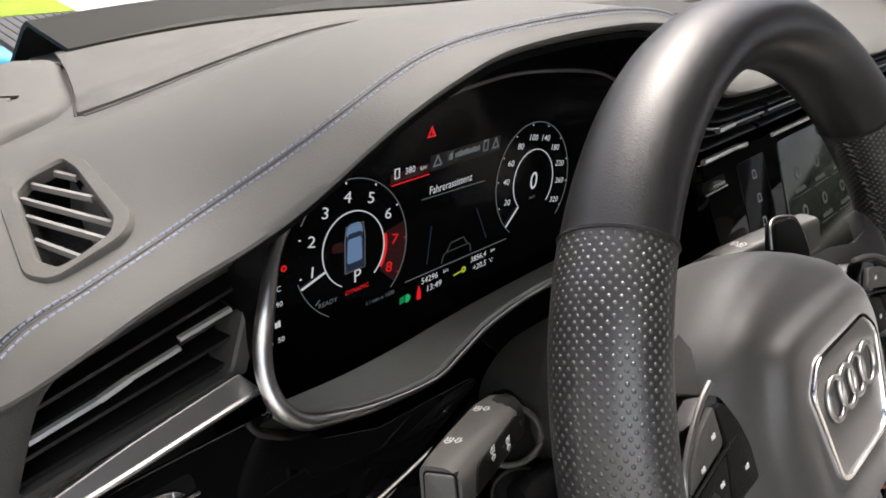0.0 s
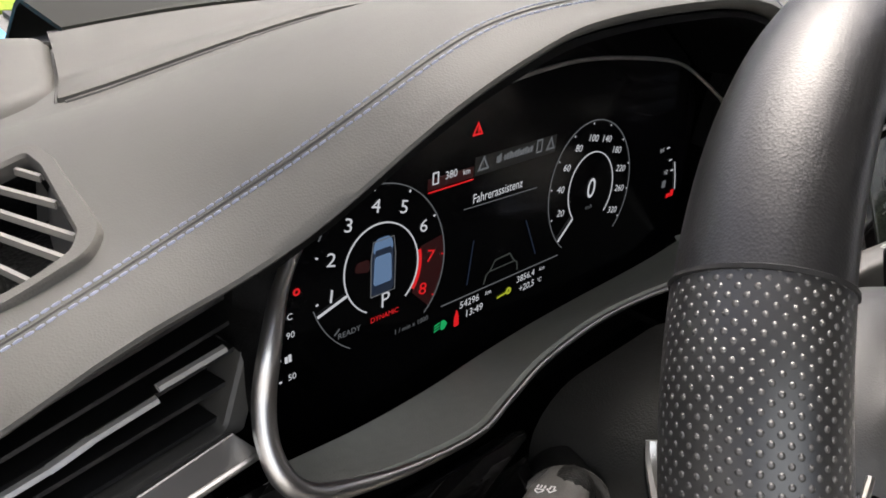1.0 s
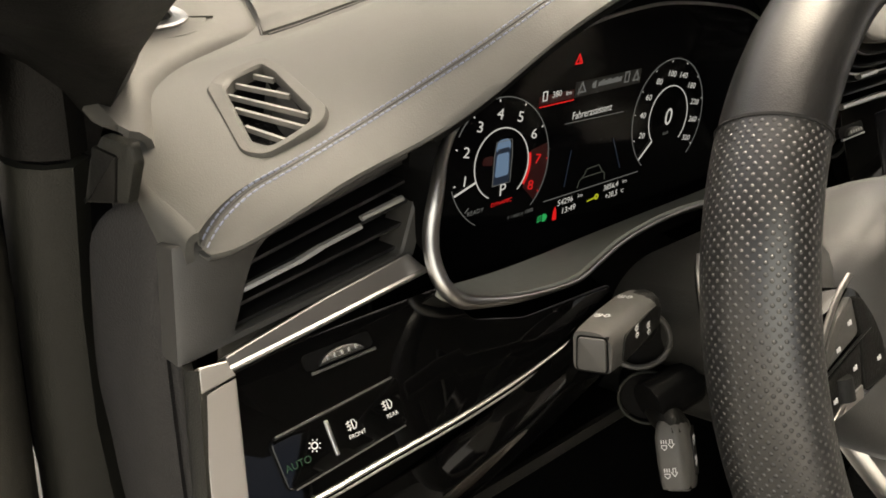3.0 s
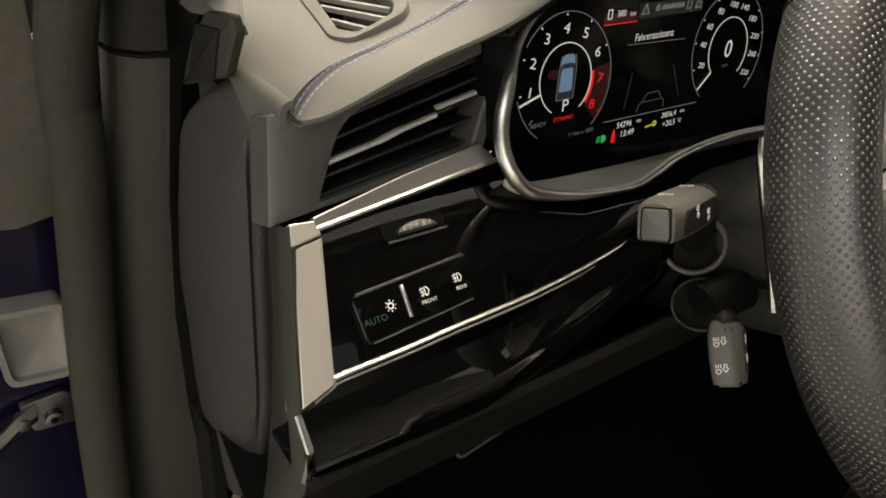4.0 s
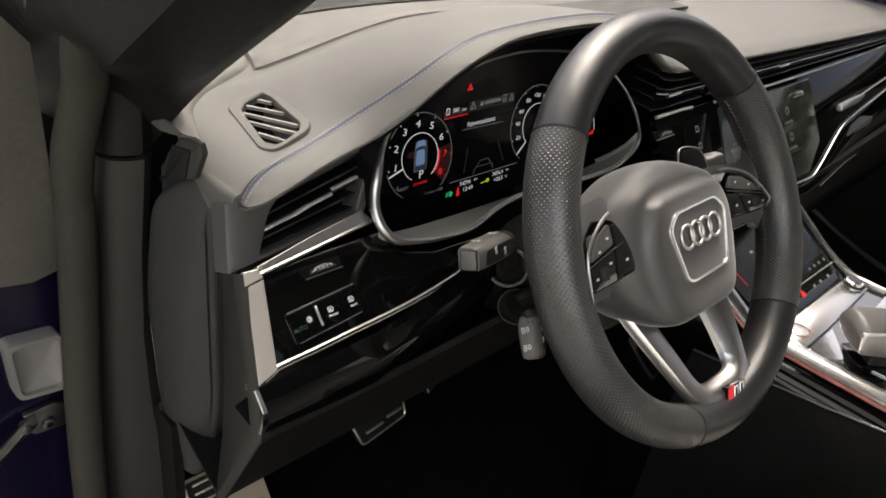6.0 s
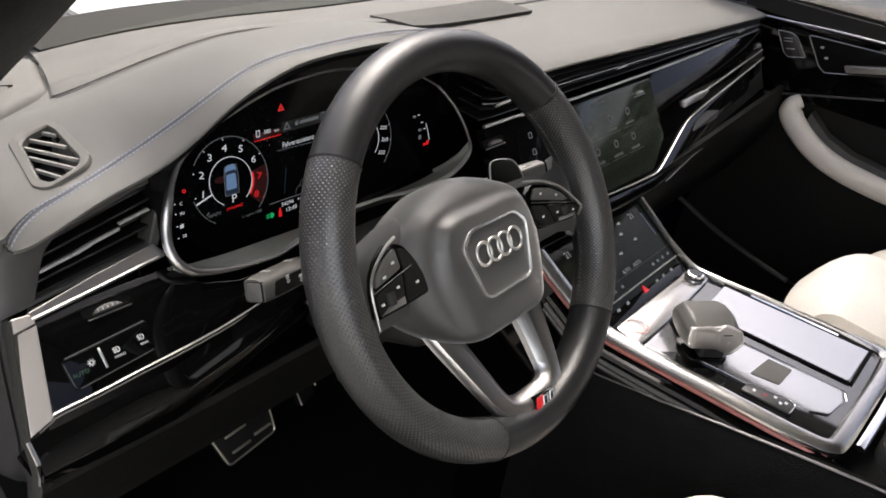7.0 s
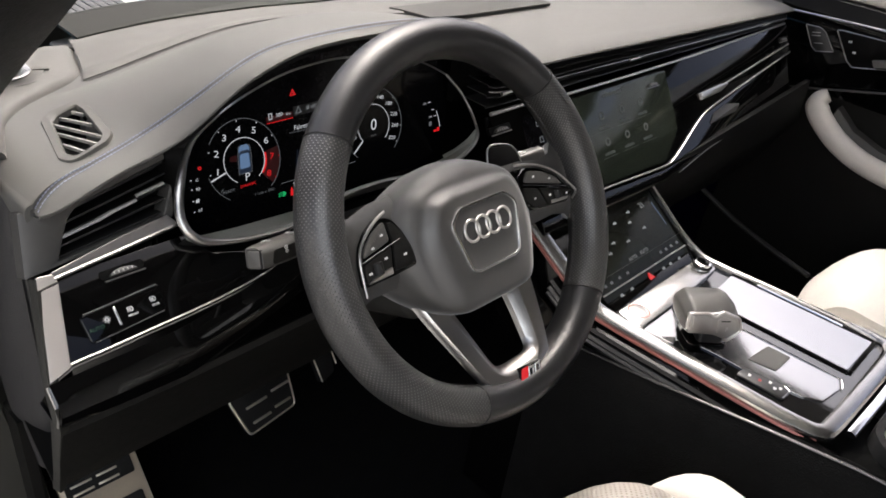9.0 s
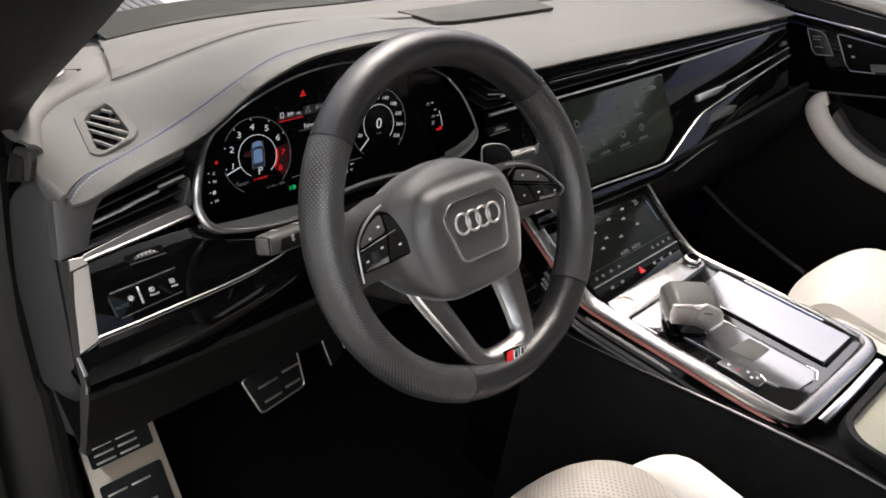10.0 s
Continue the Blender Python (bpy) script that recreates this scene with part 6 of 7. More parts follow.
display = thing("touch_display", (0.09, 0.15, 0.93), "dark upper touch display with faint menu tiles", "display")
part("glass", plate(IN, rounded([inn(-0.06, 0.987), inn(-0.075, 0.880), inn(0.160, 0.872), inn(0.215, 0.905), inn(0.215, 0.986)], 0.006), -0.002, 0.0012, 0.0004), SCREEN_GREEN, display)
for r, zz in enumerate((0.948, 0.916)):
    for k in range(4):
        x0 = -0.03 + 0.052 * k
        p = inn(x0, zz)
        part("tile_icon", ring_flat(IN, p[0], p[1] + 0.010, 0.0035, 0.0062, 0.0013, 0.0016, n=14), G_DIMMER, display)
        bars(IN, p[0], p[1] - 0.006, 0.026, 0.0045, 7, 0.0016, G_DIMMER, display)
        line(IN, [(p[0] - 0.02, p[1] - 0.0115), (p[0] + 0.022, p[1] - 0.0115)], 0.0006, 0.0016, G_DIMMER, display)
bars(IN, *inn(0.06, 0.979), 0.05, 0.005, 8, 0.0016, G_DIMMER, display)
side_keys = thing("side_touch_keys", (-0.12, 0.16, 0.95), "column of small lit touch keys beside the display", "display")
part("glass", plate(IN, rounded([inn(-0.145, 0.985), inn(-0.150, 0.905), inn(-0.095, 0.895), inn(-0.090, 0.985)], 0.003), -0.001, 0.0010, 0.0003), SCREEN, side_keys)
for k in range(4):
    p = inn(-0.118, 0.972 - 0.018 * k)
    part("key_symbol", framed(IN, [(p[0] - 0.004, p[1] - 0.003), (p[0] + 0.004, p[1] - 0.003), (p[0] + 0.003, p[1] + 0.0045), (p[0] - 0.003, p[1] + 0.0045)], [(p[0] - 0.003, p[1] - 0.002), (p[0] + 0.003, p[1] - 0.002), (p[0] + 0.002, p[1] + 0.0035), (p[0] - 0.002, p[1] + 0.0035)], 0.001, 0.0014, 0), G_DIM, side_keys)
thumbwheel("vent_thumbwheel", IN, *inn(-0.190, 0.980), 0.0135, "ribbed silver thumbwheel beside the instruments")
thumbwheel("vent_thumbwheel", IN, *inn(0.170, 0.974), 0.0125, "ribbed silver thumbwheel above the touch display")
thumbwheel("vent_thumbwheel", IN, *inn(0.668, 0.9755), 0.0125, "ribbed silver thumbwheel at the passenger's dash end")


def slat_vent(name, x0, x1, n, label, tabs):
    """A long vent between the leather edge and the trim: black blades one above another and a chrome accent."""
    t = thing(name, ((x0 + x1) / 2, 0.2, 1.01), label, "air vent")
    def zz(x, f):
        _, _, yl, zl = lerp_table(DASH, x)
        zb = 0.997
        return zb + (zl - 0.003 - zb) * f
    xs = [x0 + (x1 - x0) * k / 16 for k in range(17)]
    part("duct", sheet([[(x, 0.245, zz(x, -0.1)), (x, 0.245, zz(x, 1.1))] for x in xs], 0.01), BLACK, t)
    for k in range(n):
        f = (k + 0.5) / n
        part("slat", sheet([[(x, 0.192, zz(x, f) - 0.0018), (x, 0.190, zz(x, f)), (x, 0.192, zz(x, f) + 0.0016), (x, 0.225, zz(x, f) + 0.003)] for x in xs], 0.0012), GLOSS_BLACK, t)
    f = 0.5
    part("chrome_blade", tube([(x, 0.189, zz(x, 0.5) + 0.0006) for x in xs], 0.0010, 5), ALU_DARK, t, "thin bright blade edge")
    for x in tabs:
        part("vent_tab", tube([(x - 0.014, 0.188, zz(x, 0.5)), (x + 0.014, 0.188, zz(x, 0.5) + 0.001)], 0.0030, 8, squash=0.8), ALU, t, "small silver tab")
    return t


slat_vent("centre_vent", -0.203, -0.085, 4, "black slatted centre air vent with bright blade edges", (-0.165,))
slat_vent("passenger_vent", -0.075, 0.705, 4, "long black slatted air vent under the leather edge", (0.13, 0.60))

# climate panel
CP = Plane((0, 0.05, 0.806), (1, 0, 0), (0, 0.881, 0.473))


def cp(x, y):
    return (x, (y - 0.05) / 0.881)


climate = thing("climate_display", (0, 0.05, 0.80), "sloping black climate touch display with grey symbols", "display")
part("glass", plate(CP, [cp(-0.118, 0.003), cp(0.101, 0.003), cp(0.122, 0.118), cp(-0.132, 0.118)], -0.02, 0.0, 0.001), CLIMATE, climate)
part("button_panel", plate(CP, [cp(-0.116, -0.012), cp(0.098, -0.012), cp(0.101, 0.0015), cp(-0.118, 0.0015)], -0.02, 0.0012, 0.0006), PIANO, climate)
part("row_line", tube([CP.at(*cp(-0.117, 0.0125), 0.001), CP.at(*cp(0.103, 0.0125), 0.001)], 0.0011, 5), ALU_DARK, climate)
part("edge_line", tube([CP.at(*cp(-0.114, -0.0135), 0.001), CP.at(*cp(0.096, -0.0135), 0.001)], 0.0012, 5), ALU, climate)
hx, hy = cp(-0.010, 0.0035)
part("hazard_symbol", plate(CP, rounded([(hx - 0.0065, hy - 0.005), (hx + 0.0065, hy - 0.005), (hx, hy + 0.006)], 0.001), 0.0, 0.0018), G_RED, climate, "red lit hazard triangle")
for x in (-0.085, -0.060, 0.025, 0.045, 0.070):
    bars(CP, *cp(x, 0.003), 0.007, 0.005, 2, 0.0016, G_GREY, climate)
for x in (-0.095, 0.080):
    words(CP, "21", *cp(x, 0.088), 0.013, 0.0005, G_GREY, climate)
for x in (-0.015, 0.015):
    words(CP, "AUTO", *cp(x, 0.034), 0.0075, 0.0005, G_GREY, climate)
for x in (-0.10, -0.085, -0.065, -0.045, 0.045, 0.06, 0.075, 0.092):
    bars(CP, *cp(x, 0.022), 0.006, 0.005, 2, 0.0005, G_DIM, climate)
for x, y in ((-0.045, 0.075), (-0.03, 0.062), (0.03, 0.075), (0.042, 0.088), (0.05, 0.06), (-0.05, 0.052), (0.0, 0.083), (0.0, 0.055)):
    p = cp(x, y)
    part("arrow_symbol", plate(CP, [(p[0] - 0.004, p[1] - 0.0012), (p[0] + 0.0015, p[1] - 0.0012), (p[0] + 0.0015, p[1] - 0.003), (p[0] + 0.005, p[1]), (p[0] + 0.0015, p[1] + 0.003), (p[0] + 0.0015, p[1] + 0.0012), (p[0] - 0.004, p[1] + 0.0012)], 0.0002, 0.0005), G_GREY, climate)
line(CP, [cp(-0.105, 0.07), cp(-0.100, 0.045)], 0.0012, 0.0005, G_RED, climate, "temperature_mark")
line(CP, [cp(0.105, 0.085), cp(0.100, 0.05)], 0.0008, 0.0005, G_BLUE, climate, "temperature_mark")
line(CP, [cp(-0.12, 0.030), cp(0.105, 0.030)], 0.0004, 0.0005, G_DIMMER, climate)

# ---- centre console ----
CT = Plane((0, 0, 0.776), (1, 0, 0), (0, 1, 0))
console = thing("centre_console", (0, -0.25, 0.70), "piano black centre console in a satin silver surround", "centre console")
part("core", flat(-0.128, 0.128, -0.72, 0.10, 0.30, 0.755, 0.01), BLACK, console)
part("gloss_top", plate(CT, rounded([(-0.122, -0.282), (0.122, -0.282), (0.108, -0.02), (-0.120, -0.012)], [0.02, 0.02, 0.004, 0.004], 5), -0.02, -0.001, 0.001), CONSOLE_GLOSS, console, smooth=False)
frame_path = [(-0.146, 0.135, 0.862), (-0.144, 0.10, 0.838), (-0.141, 0.05, 0.806), (-0.138, 0.01, 0.783), (-0.134, -0.03, 0.7775), (-0.130, -0.12, 0.777), (-0.126, -0.22, 0.777), (-0.122, -0.262, 0.777), (-0.116, -0.281, 0.777), (-0.098, -0.288, 0.777), (0.0, -0.291, 0.777), (0.095, -0.293, 0.777), (0.118, -0.288, 0.777),
              (0.127, -0.272, 0.777), (0.126, -0.22, 0.777), (0.118, -0.12, 0.777), (0.110, -0.05, 0.777), (0.109, -0.015, 0.779), (0.114, 0.03, 0.797), (0.122, 0.08, 0.826), (0.127, 0.115, 0.847)]
fp = curve_points(frame_path, 5)
wid = [0.0090 if k < 62 else (0.0090 - 0.0060 * min(1, (k - 62) / 8)) for k in range(len(fp))]


def frame_band(pts, widths, hgt):
    """A flat silver band with rounded edges that follows a line."""
    rows = []
    for i, p in enumerate(pts):
        t = (pts[min(i + 1, len(pts) - 1)] - pts[max(i - 1, 0)]).normalized()
        s = t.cross(Vector((0, 0, 1))).normalized()
        u = s.cross(t).normalized()
        w = widths[i]
        rows.append([p + s * w * a + u * (hgt * b) for a, b in ((-0.85, -1.5), (-0.85, 0.25), (-0.6, 0.85), (0.0, 1.0), (0.7, 0.75), (1.0, 0.1), (1.0, -1.5))])
    return sheet(rows, 0.002)


part("silver_surround", frame_band(fp, wid, 0.004), ALU_SATIN, console, "satin silver surround")
part("copper_strip", tube([p + Vector((-0.0125, -0.001, -0.006)) for p in fp[:42]], 0.0022, 6), AMBIENT, console, "copper coloured light strip")
for dz, dx, m in ((-0.020, -0.0150, PIANO), (-0.030, -0.0165, GLOSS_BLACK), (-0.037, -0.0168, GLOSS_BLACK)):
    part("side_band", tube([p + Vector((dx, 0, dz)) for p in fp[8:46]], 0.0068, 8), m, console)
side_line = curve_points([(-0.152, 0.06, 0.712), (-0.151, 0.02, 0.718), (-0.149, -0.09, 0.736), (-0.145, -0.192, 0.754), (-0.140, -0.29, 0.769), (-0.136, -0.36, 0.777), (-0.134, -0.50, 0.785)], 6)
part("side_rail", tube([p + Vector((-0.005, 0, 0.004)) for p in side_line], 0.0020, 8, squash=0.8), DARK_STEEL, console, "thin bright side rail")
part("side_carpet", sheet([[p + Vector((0.004, 0, 0.003)), p + Vector((-0.004, 0, -0.006)), p + Vector((-0.010, 0, -0.03)), Vector((p.x - 0.012, p.y, 0.50)), Vector((p.x - 0.012, p.y, 0.30))] for p in side_line], 0.006), CARPET, console)
part("side_cheek", sheet([[(-0.130, p.y, 0.772), (-0.146, p.y, 0.760), p + Vector((0.006, 0, 0.002))] for p in side_line], 0.003), PIANO, console)
part("right_side", sheet([[(0.122, y, 0.772), (0.136, y, 0.755), (0.142, y, 0.70), (0.142, y, 0.30)] for y in (0.08, 0.0, -0.2, -0.4, -0.7)], 0.006), PIANO, console)
part("front_side", sheet([[(-0.146, 0.135, 0.85), (-0.150, 0.15, 0.78), (-0.150, 0.15, 0.35)], [(-0.140, 0.03, 0.785), (-0.148, 0.04, 0.72), (-0.150, 0.04, 0.35)]], 0.006), PIANO, console)
part("front_side", sheet([[(0.127, 0.115, 0.84), (0.130, 0.15, 0.78), (0.135, 0.15, 0.35)], [(0.112, 0.02, 0.78), (0.125, 0.04, 0.72), (0.135, 0.04, 0.35)]], 0.006), PIANO, console)
part("silver_bridge", plate(CT, rounded([(-0.126, -0.052), (-0.050, -0.052), (0.096, -0.046), (0.104, -0.030), (0.100, -0.015), (-0.119, -0.013)], 0.006), 0.0, 0.0042, 0.0015), ALU_SATIN, console, "satin silver cross strip")
# silver here stands for window light reflected in the gloss top
part("front_plate", plate(CT, rounded([(-0.1195, -0.0545), (-0.1165, -0.0960), (-0.0950, -0.0880), (-0.0600, -0.0640), (-0.0480, -0.0545)], 0.003), -0.001, 0.0022, 0.0006), LID_SKY, console, smooth=False)
part("start_ring", ring_flat(CT, -0.095, -0.031, 0.0132, 0.0148, 0.004, 0.0047, n=36), AMBIENT, console, "red-brown ring of the start button")
part("start_button", plate(CT, [(-0.095 + 0.012 * math.cos(q), -0.030 + 0.012 * math.sin(q)) for q in (2 * math.pi * k / 28 for k in range(28))], 0.003, 0.0048, 0.0006), ALU, console)
KN = (0.080, -0.030)
knob = part("volume_knob", plate(CT, [(KN[0] + 0.0125 * math.cos(q), KN[1] + 0.0125 * math.sin(q)) for q in (2 * math.pi * k / 32 for k in range(32))], 0.003, 0.013, 0.0015), CHROME, console, "ribbed chrome volume knob")
part("knob_cap", plate(CT, [(KN[0] + 0.0092 * math.cos(q), KN[1] + 0.0092 * math.sin(q)) for q in (2 * math.pi * k / 28 for k in range(28))], 0.012, 0.0136), PIANO, knob)
part("knob_ribs", tube([CT.at(KN[0] + 0.0130 * math.cos(q), KN[1] + 0.0130 * math.sin(q), 0.0075) for q in (2 * math.pi * k / 32 for k in range(32))], 0.0016, 6, True), RUBBER, knob)
# lid coloured silver to carry the reflected sky
lid = part("storage_lid", plate(CT, rounded([(0.0235, -0.264), (0.1140, -0.266), (0.1020, -0.068), (0.0150, -0.072)], 0.004), -0.001, 0.0016, 0.0006), LID_SKY, console, "black gloss storage lid, sky reflection put into its colour", smooth=False)
part("lid_gap", tube([CT.at(x, y, 0.0008) for x, y in ((0.1040, -0.066), (0.1165, -0.2685), (0.0215, -0.2665), (0.0128, -0.070))], 0.0014, 6), BLACK, console)
part("lid_edge", tube([CT.at(x, y, 0.0024) for x, y in ((0.1075, -0.105), (0.1150, -0.225))], 0.0016, 6), CHROME, lid, "bright chrome slider edge")
part("lid_front_gap", box(CT, 0.0240, 0.1150, -0.2705, -0.2655, -0.001, 0.0030, 0.0008), BLACK, console)
# same painted sky reflection on the gear plate
gear_plate = part("gear_plate", plate(CT, rounded([(-0.0600, -0.2655), (-0.0215, -0.2710), (-0.0045, -0.2640), (-0.0125, -0.118), (-0.0900, -0.118), (-0.0870, -0.1450), (-0.0850, -0.197), (-0.0730, -0.2460)], 0.003), -0.001, 0.0014, 0.0006), LID_SKY, console, "black gloss gear plate, sky reflection put into its colour", smooth=False)
part("plate_edge", tube([CT.at(x, y, 0.002) for x, y in ((-0.0205, -0.2735), (-0.0030, -0.2665), (-0.0060, -0.215), (-0.0115, -0.118))], 0.0010, 5), CHROME, gear_plate)
part("park_button", plate(CT, rounded([(-0.0560, -0.2045), (-0.0145, -0.2060), (-0.0160, -0.1765), (-0.0635, -0.1705)], 0.003), 0.0010, 0.0026, 0.0006), SOFT_GREY, gear_plate, "dull grey park button", smooth=False)
keypad = part("drive_buttons", plate(CT, rounded([(-0.1000, -0.2320), (-0.0800, -0.2330), (-0.0745, -0.2220), (-0.0835, -0.1760), (-0.1030, -0.1740)], 0.005), 0.0, 0.0026, 0.0008), GLOSS_BLACK, console)
part("keypad_edge", tube([CT.at(x, y, 0.0027) for x, y in rounded([(-0.0995, -0.2310), (-0.0803, -0.2320), (-0.0752, -0.2220), (-0.0780, -0.2080)], 0.003)], 0.0005, 5), CHROME, keypad)
for x, y, m in ((-0.0920, -0.1860, PRINT), (-0.0905, -0.1985, G_RED), (-0.0840, -0.2090, PRINT), (-0.0900, -0.2170, PRINT), (-0.0845, -0.2220, PRINT)):
    bars(CT, x, y, 0.0050, 0.0042, 2, 0.003, m, keypad)
part("rear_cross_bar", tube([(-0.085, -0.308, 0.772), (0.0, -0.311, 0.772), (0.10, -0.312, 0.772)], 0.0062, 8, squash=0.7), CHROME, console, "chrome cross bar")
cup = [(-0.085, -0.60), (0.10, -0.60), (0.105, -0.325), (-0.060, -0.322), (-0.085, -0.345)]
part("tray_rim", framed(CT, rounded(cup, 0.02, 5), [(p[0] * 0.90 + 0.001, -0.46 + (p[1] + 0.46) * 0.92) for p in rounded(cup, 0.02, 5)], -0.05, -0.001, 0.004), RUBBER, console)
part("tray_floor", plate(CT, [(p[0] * 0.92, -0.46 + (p[1] + 0.46) * 0.93) for p in rounded(cup, 0.02, 5)], -0.06, -0.010), mat("grey_green_tray", (0.40, 0.39, 0.31), 0.55, noise_scale=20, vary=0.1), console)
armrest = thing("armrest", (0.03, -0.55, 0.78), "cream leather covered centre armrest lid", "armrest")
part("pad", plate(Plane((0.03, -0.60, 0.76), (1, 0, 0), (0, 1, 0)), rounded([(-0.03, -0.2), (0.11, -0.2), (0.11, 0.215), (-0.03, 0.215)], 0.035, 6), 0.0, 0.06, 0.02, 4, dome=0.006), CREAM, armrest)

# gear selector
gear = thing("gear_selector", (-0.03, -0.1, 0.777), "grey leather gear lever with a satin silver front", "gear lever")
GS = Plane((-0.068, -0.103, 0.779), (0.78, -0.62, 0), (0.62, 0.78, 0))
part("skirt", plate(GS, rounded([(-0.026, -0.028), (0.026, -0.030), (0.028, 0.016), (-0.024, 0.018)], 0.008), 0.0, 0.003, 0.001), PIANO, gear)
part("neck", plate(GS, rounded([(-0.012, -0.024), (0.022, -0.026), (0.020, 0.006), (-0.010, 0.006)], 0.006), 0.0, 0.030, 0.003), GLOSS_BLACK, gear)
secs = []
for y, x0, x1, z0, z1 in ((0.034, -0.034, 0.036, 0.034, 0.044), (0.032, -0.038, 0.041, 0.030, 0.050), (0.018, -0.041, 0.044, 0.025, 0.053), (0.0, -0.042, 0.044, 0.022, 0.053), (-0.018, -0.042, 0.042, 0.021, 0.049), (-0.028, -0.041, 0.039, 0.021, 0.046)):
    x0, x1, y = x0 * 0.86, x1 * 0.86, y * 0.86
    secs.append([GS.at(x, y, z) for x, z in rounded([(x0, z0), (x1, z0), (x1, z1 - 0.010), (x1 - 0.010, z1), (x0 + 0.010, z1), (x0, z1 - 0.010)], 0.003, 3)])
grip = bmesh.new()
loops = [[grip.verts.new(p) for p in s] for s in secs]
for p, q in zip(loops, loops[1:]):
    for i in range(len(p)):
        grip.faces.new((p[i - 1], p[i], q[i], q[i - 1]))
grip.faces.new(loops[0])
grip.faces.new(loops[-1][::-1])
part("grip", grip, SOFT_GREY, gear, "grey leather covered grip")
GF = Plane(GS.at(0.0, -0.0245, 0.034), GS.u, Vector((0.08, 0.24, 1)))
front = [(-0.0353, -0.013), (0.0, -0.015), (0.0172, -0.022), (0.0344, -0.010), (0.0318, 0.006), (0.0138, 0.015), (-0.0327, 0.012)]
face = part("front_face", plate(GF, rounded(front, 0.004), -0.006, 0.003, 0.0015), ALU_DARK, gear, "satin silver front face")
part("bright_edge", tube([GF.at(x, y, 0.0022) for x, y in rounded([(-0.0365, -0.006), (-0.034, 0.0130), (-0.0086, 0.0140), (0.0, 0.0085), (0.0103, 0.0165), (0.0327, 0.0075), (0.0361, -0.009), (0.0181, -0.0225)], 0.004)], 0.0019, 7), ALU, face, "bright silver edge")
part("unlock_button", plate(GF, rounded([(-0.031, -0.010), (-0.0052, -0.010), (-0.0034, 0.007), (-0.0292, 0.0105)], 0.003), 0.0, 0.0042, 0.001), ALU_DARK, face)
part("park_key", plate(GF, rounded([(0.0034, -0.013), (0.0172, -0.018), (0.0284, -0.008), (0.0267, 0.004), (0.012, 0.010), (0.0026, 0.005)], 0.003), 0.0, 0.0040, 0.001), ALU_DARK, face)
words(GF, "P", 0.016, -0.007, 0.008, 0.0042, PRINT, face)
line(GF, [(0.0077, 0.004), (0.0198, 0.004)], 0.0014, 0.0042, BLACK, face)

# ---- passenger door ----
DR = Plane((0.775, 0.0, 0.90), (0, -1, 0), (0, 0, 1))


def dr(y, z):
    return (-y, z - 0.90)


door = thing("passenger_door", (0.79, -0.2, 0.4), "black passenger door panel with a cream pull handle", "car door")
part("upper_panel", sheet([[(0.792, y, 1.045), (0.780, y, 1.035), (0.774, y, 1.015), (0.775, y, 0.93), (0.778, y, 0.87)] for y in (0.235, 0.15, 0.0, -0.3, -0.9)], -0.012), PIANO, door, "gloss black upper door panel")
part("sill_pad", sheet([[(0.81, y, 1.060), (0.795, y, 1.062), (0.778, y, 1.050), (0.770, y, 1.022), (0.775, y, 1.014)] for y in (0.25, 0.15, 0.0, -0.3, -0.9)], -0.01), SOFT, door)
part("sill_top", sheet([[(0.830, y, z + 0.004), (0.808, y, z + 0.004), (0.790, y, z + 0.001), (0.7825, y, z - 0.006)] for y, z in ((0.25, 1.0605), (0.15, 1.0625), (0.0, 1.0645), (-0.3, 1.068), (-0.9, 1.07))], -0.006), HINGE_RUBBER, door, "padded door sill top, lightened for reflected outside light")
part("silver_line", tube([(0.768, y, z) for y, z in ((0.235, 1.0115), (0.2118, 1.013), (0.0781, 1.0202), (-0.03, 1.0238), (-0.5, 1.034), (-0.9, 1.04))], 0.0024, 8), ALU, door, "long satin silver line")
part("lower_panel", sheet([[(0.780, y, 0.872), (0.782, y, 0.80), (0.782, y, 0.60), (0.765, y, 0.50), (0.77, y, 0.32)] for y in (0.235, 0.0, -0.4, -0.9)], -0.012), SOFT, door)
part("ledge", tube([(0.776, 0.22, 0.852), (0.770, 0.15, 0.8655), (0.765, -0.069, 0.925)], 0.004, 8, squash=0.6), SOFT_GREY, door)
keys = [dr(0.1700, 0.9926), dr(0.1440, 0.9545), dr(0.1330, 0.9480), dr(0.0990, 0.9565), dr(0.1285, 0.9895), dr(0.1405, 0.9945)][::-1]
memory = part("memory_keys", plate(DR, rounded(keys, 0.003), -0.002, 0.003, 0.001), GLOSS_BLACK, door)
part("keys_edge", tube([DR.at(*p, 0.003) for p in rounded(keys, 0.003)], 0.0008, 6, True), ALU_DARK, memory)
for y, z in ((0.153, 0.981), (0.151, 0.9755), (0.1415, 0.9625)):
    line(DR, [dr(y, z), dr(y - 0.0165, z + 0.0037)], 0.0010, 0.0035, PRINT, memory, "key_line")
cupo = [dr(0.1085, 0.9985), dr(0.0700, 0.9480), dr(0.0560, 0.9385), dr(-0.0543, 0.9650), dr(-0.14, 0.986), dr(-0.14, 1.009), dr(-0.0373, 1.0057), dr(0.0998, 1.0005)][::-1]
recess = part("handle_recess", plate(DR, rounded(cupo, 0.004), -0.006, 0.0015, 0.001), BLACK, door)
part("recess_edge", tube([DR.at(*p, 0.002) for p in rounded(cupo, 0.004)], 0.0010, 6, True), ALU_DARK, recess)
for y, z in ((0.0762, 0.9847), (0.0617, 0.9673)):
    bars(DR, *dr(y, z), 0.007, 0.005, 2, 0.0025, PRINT, door)
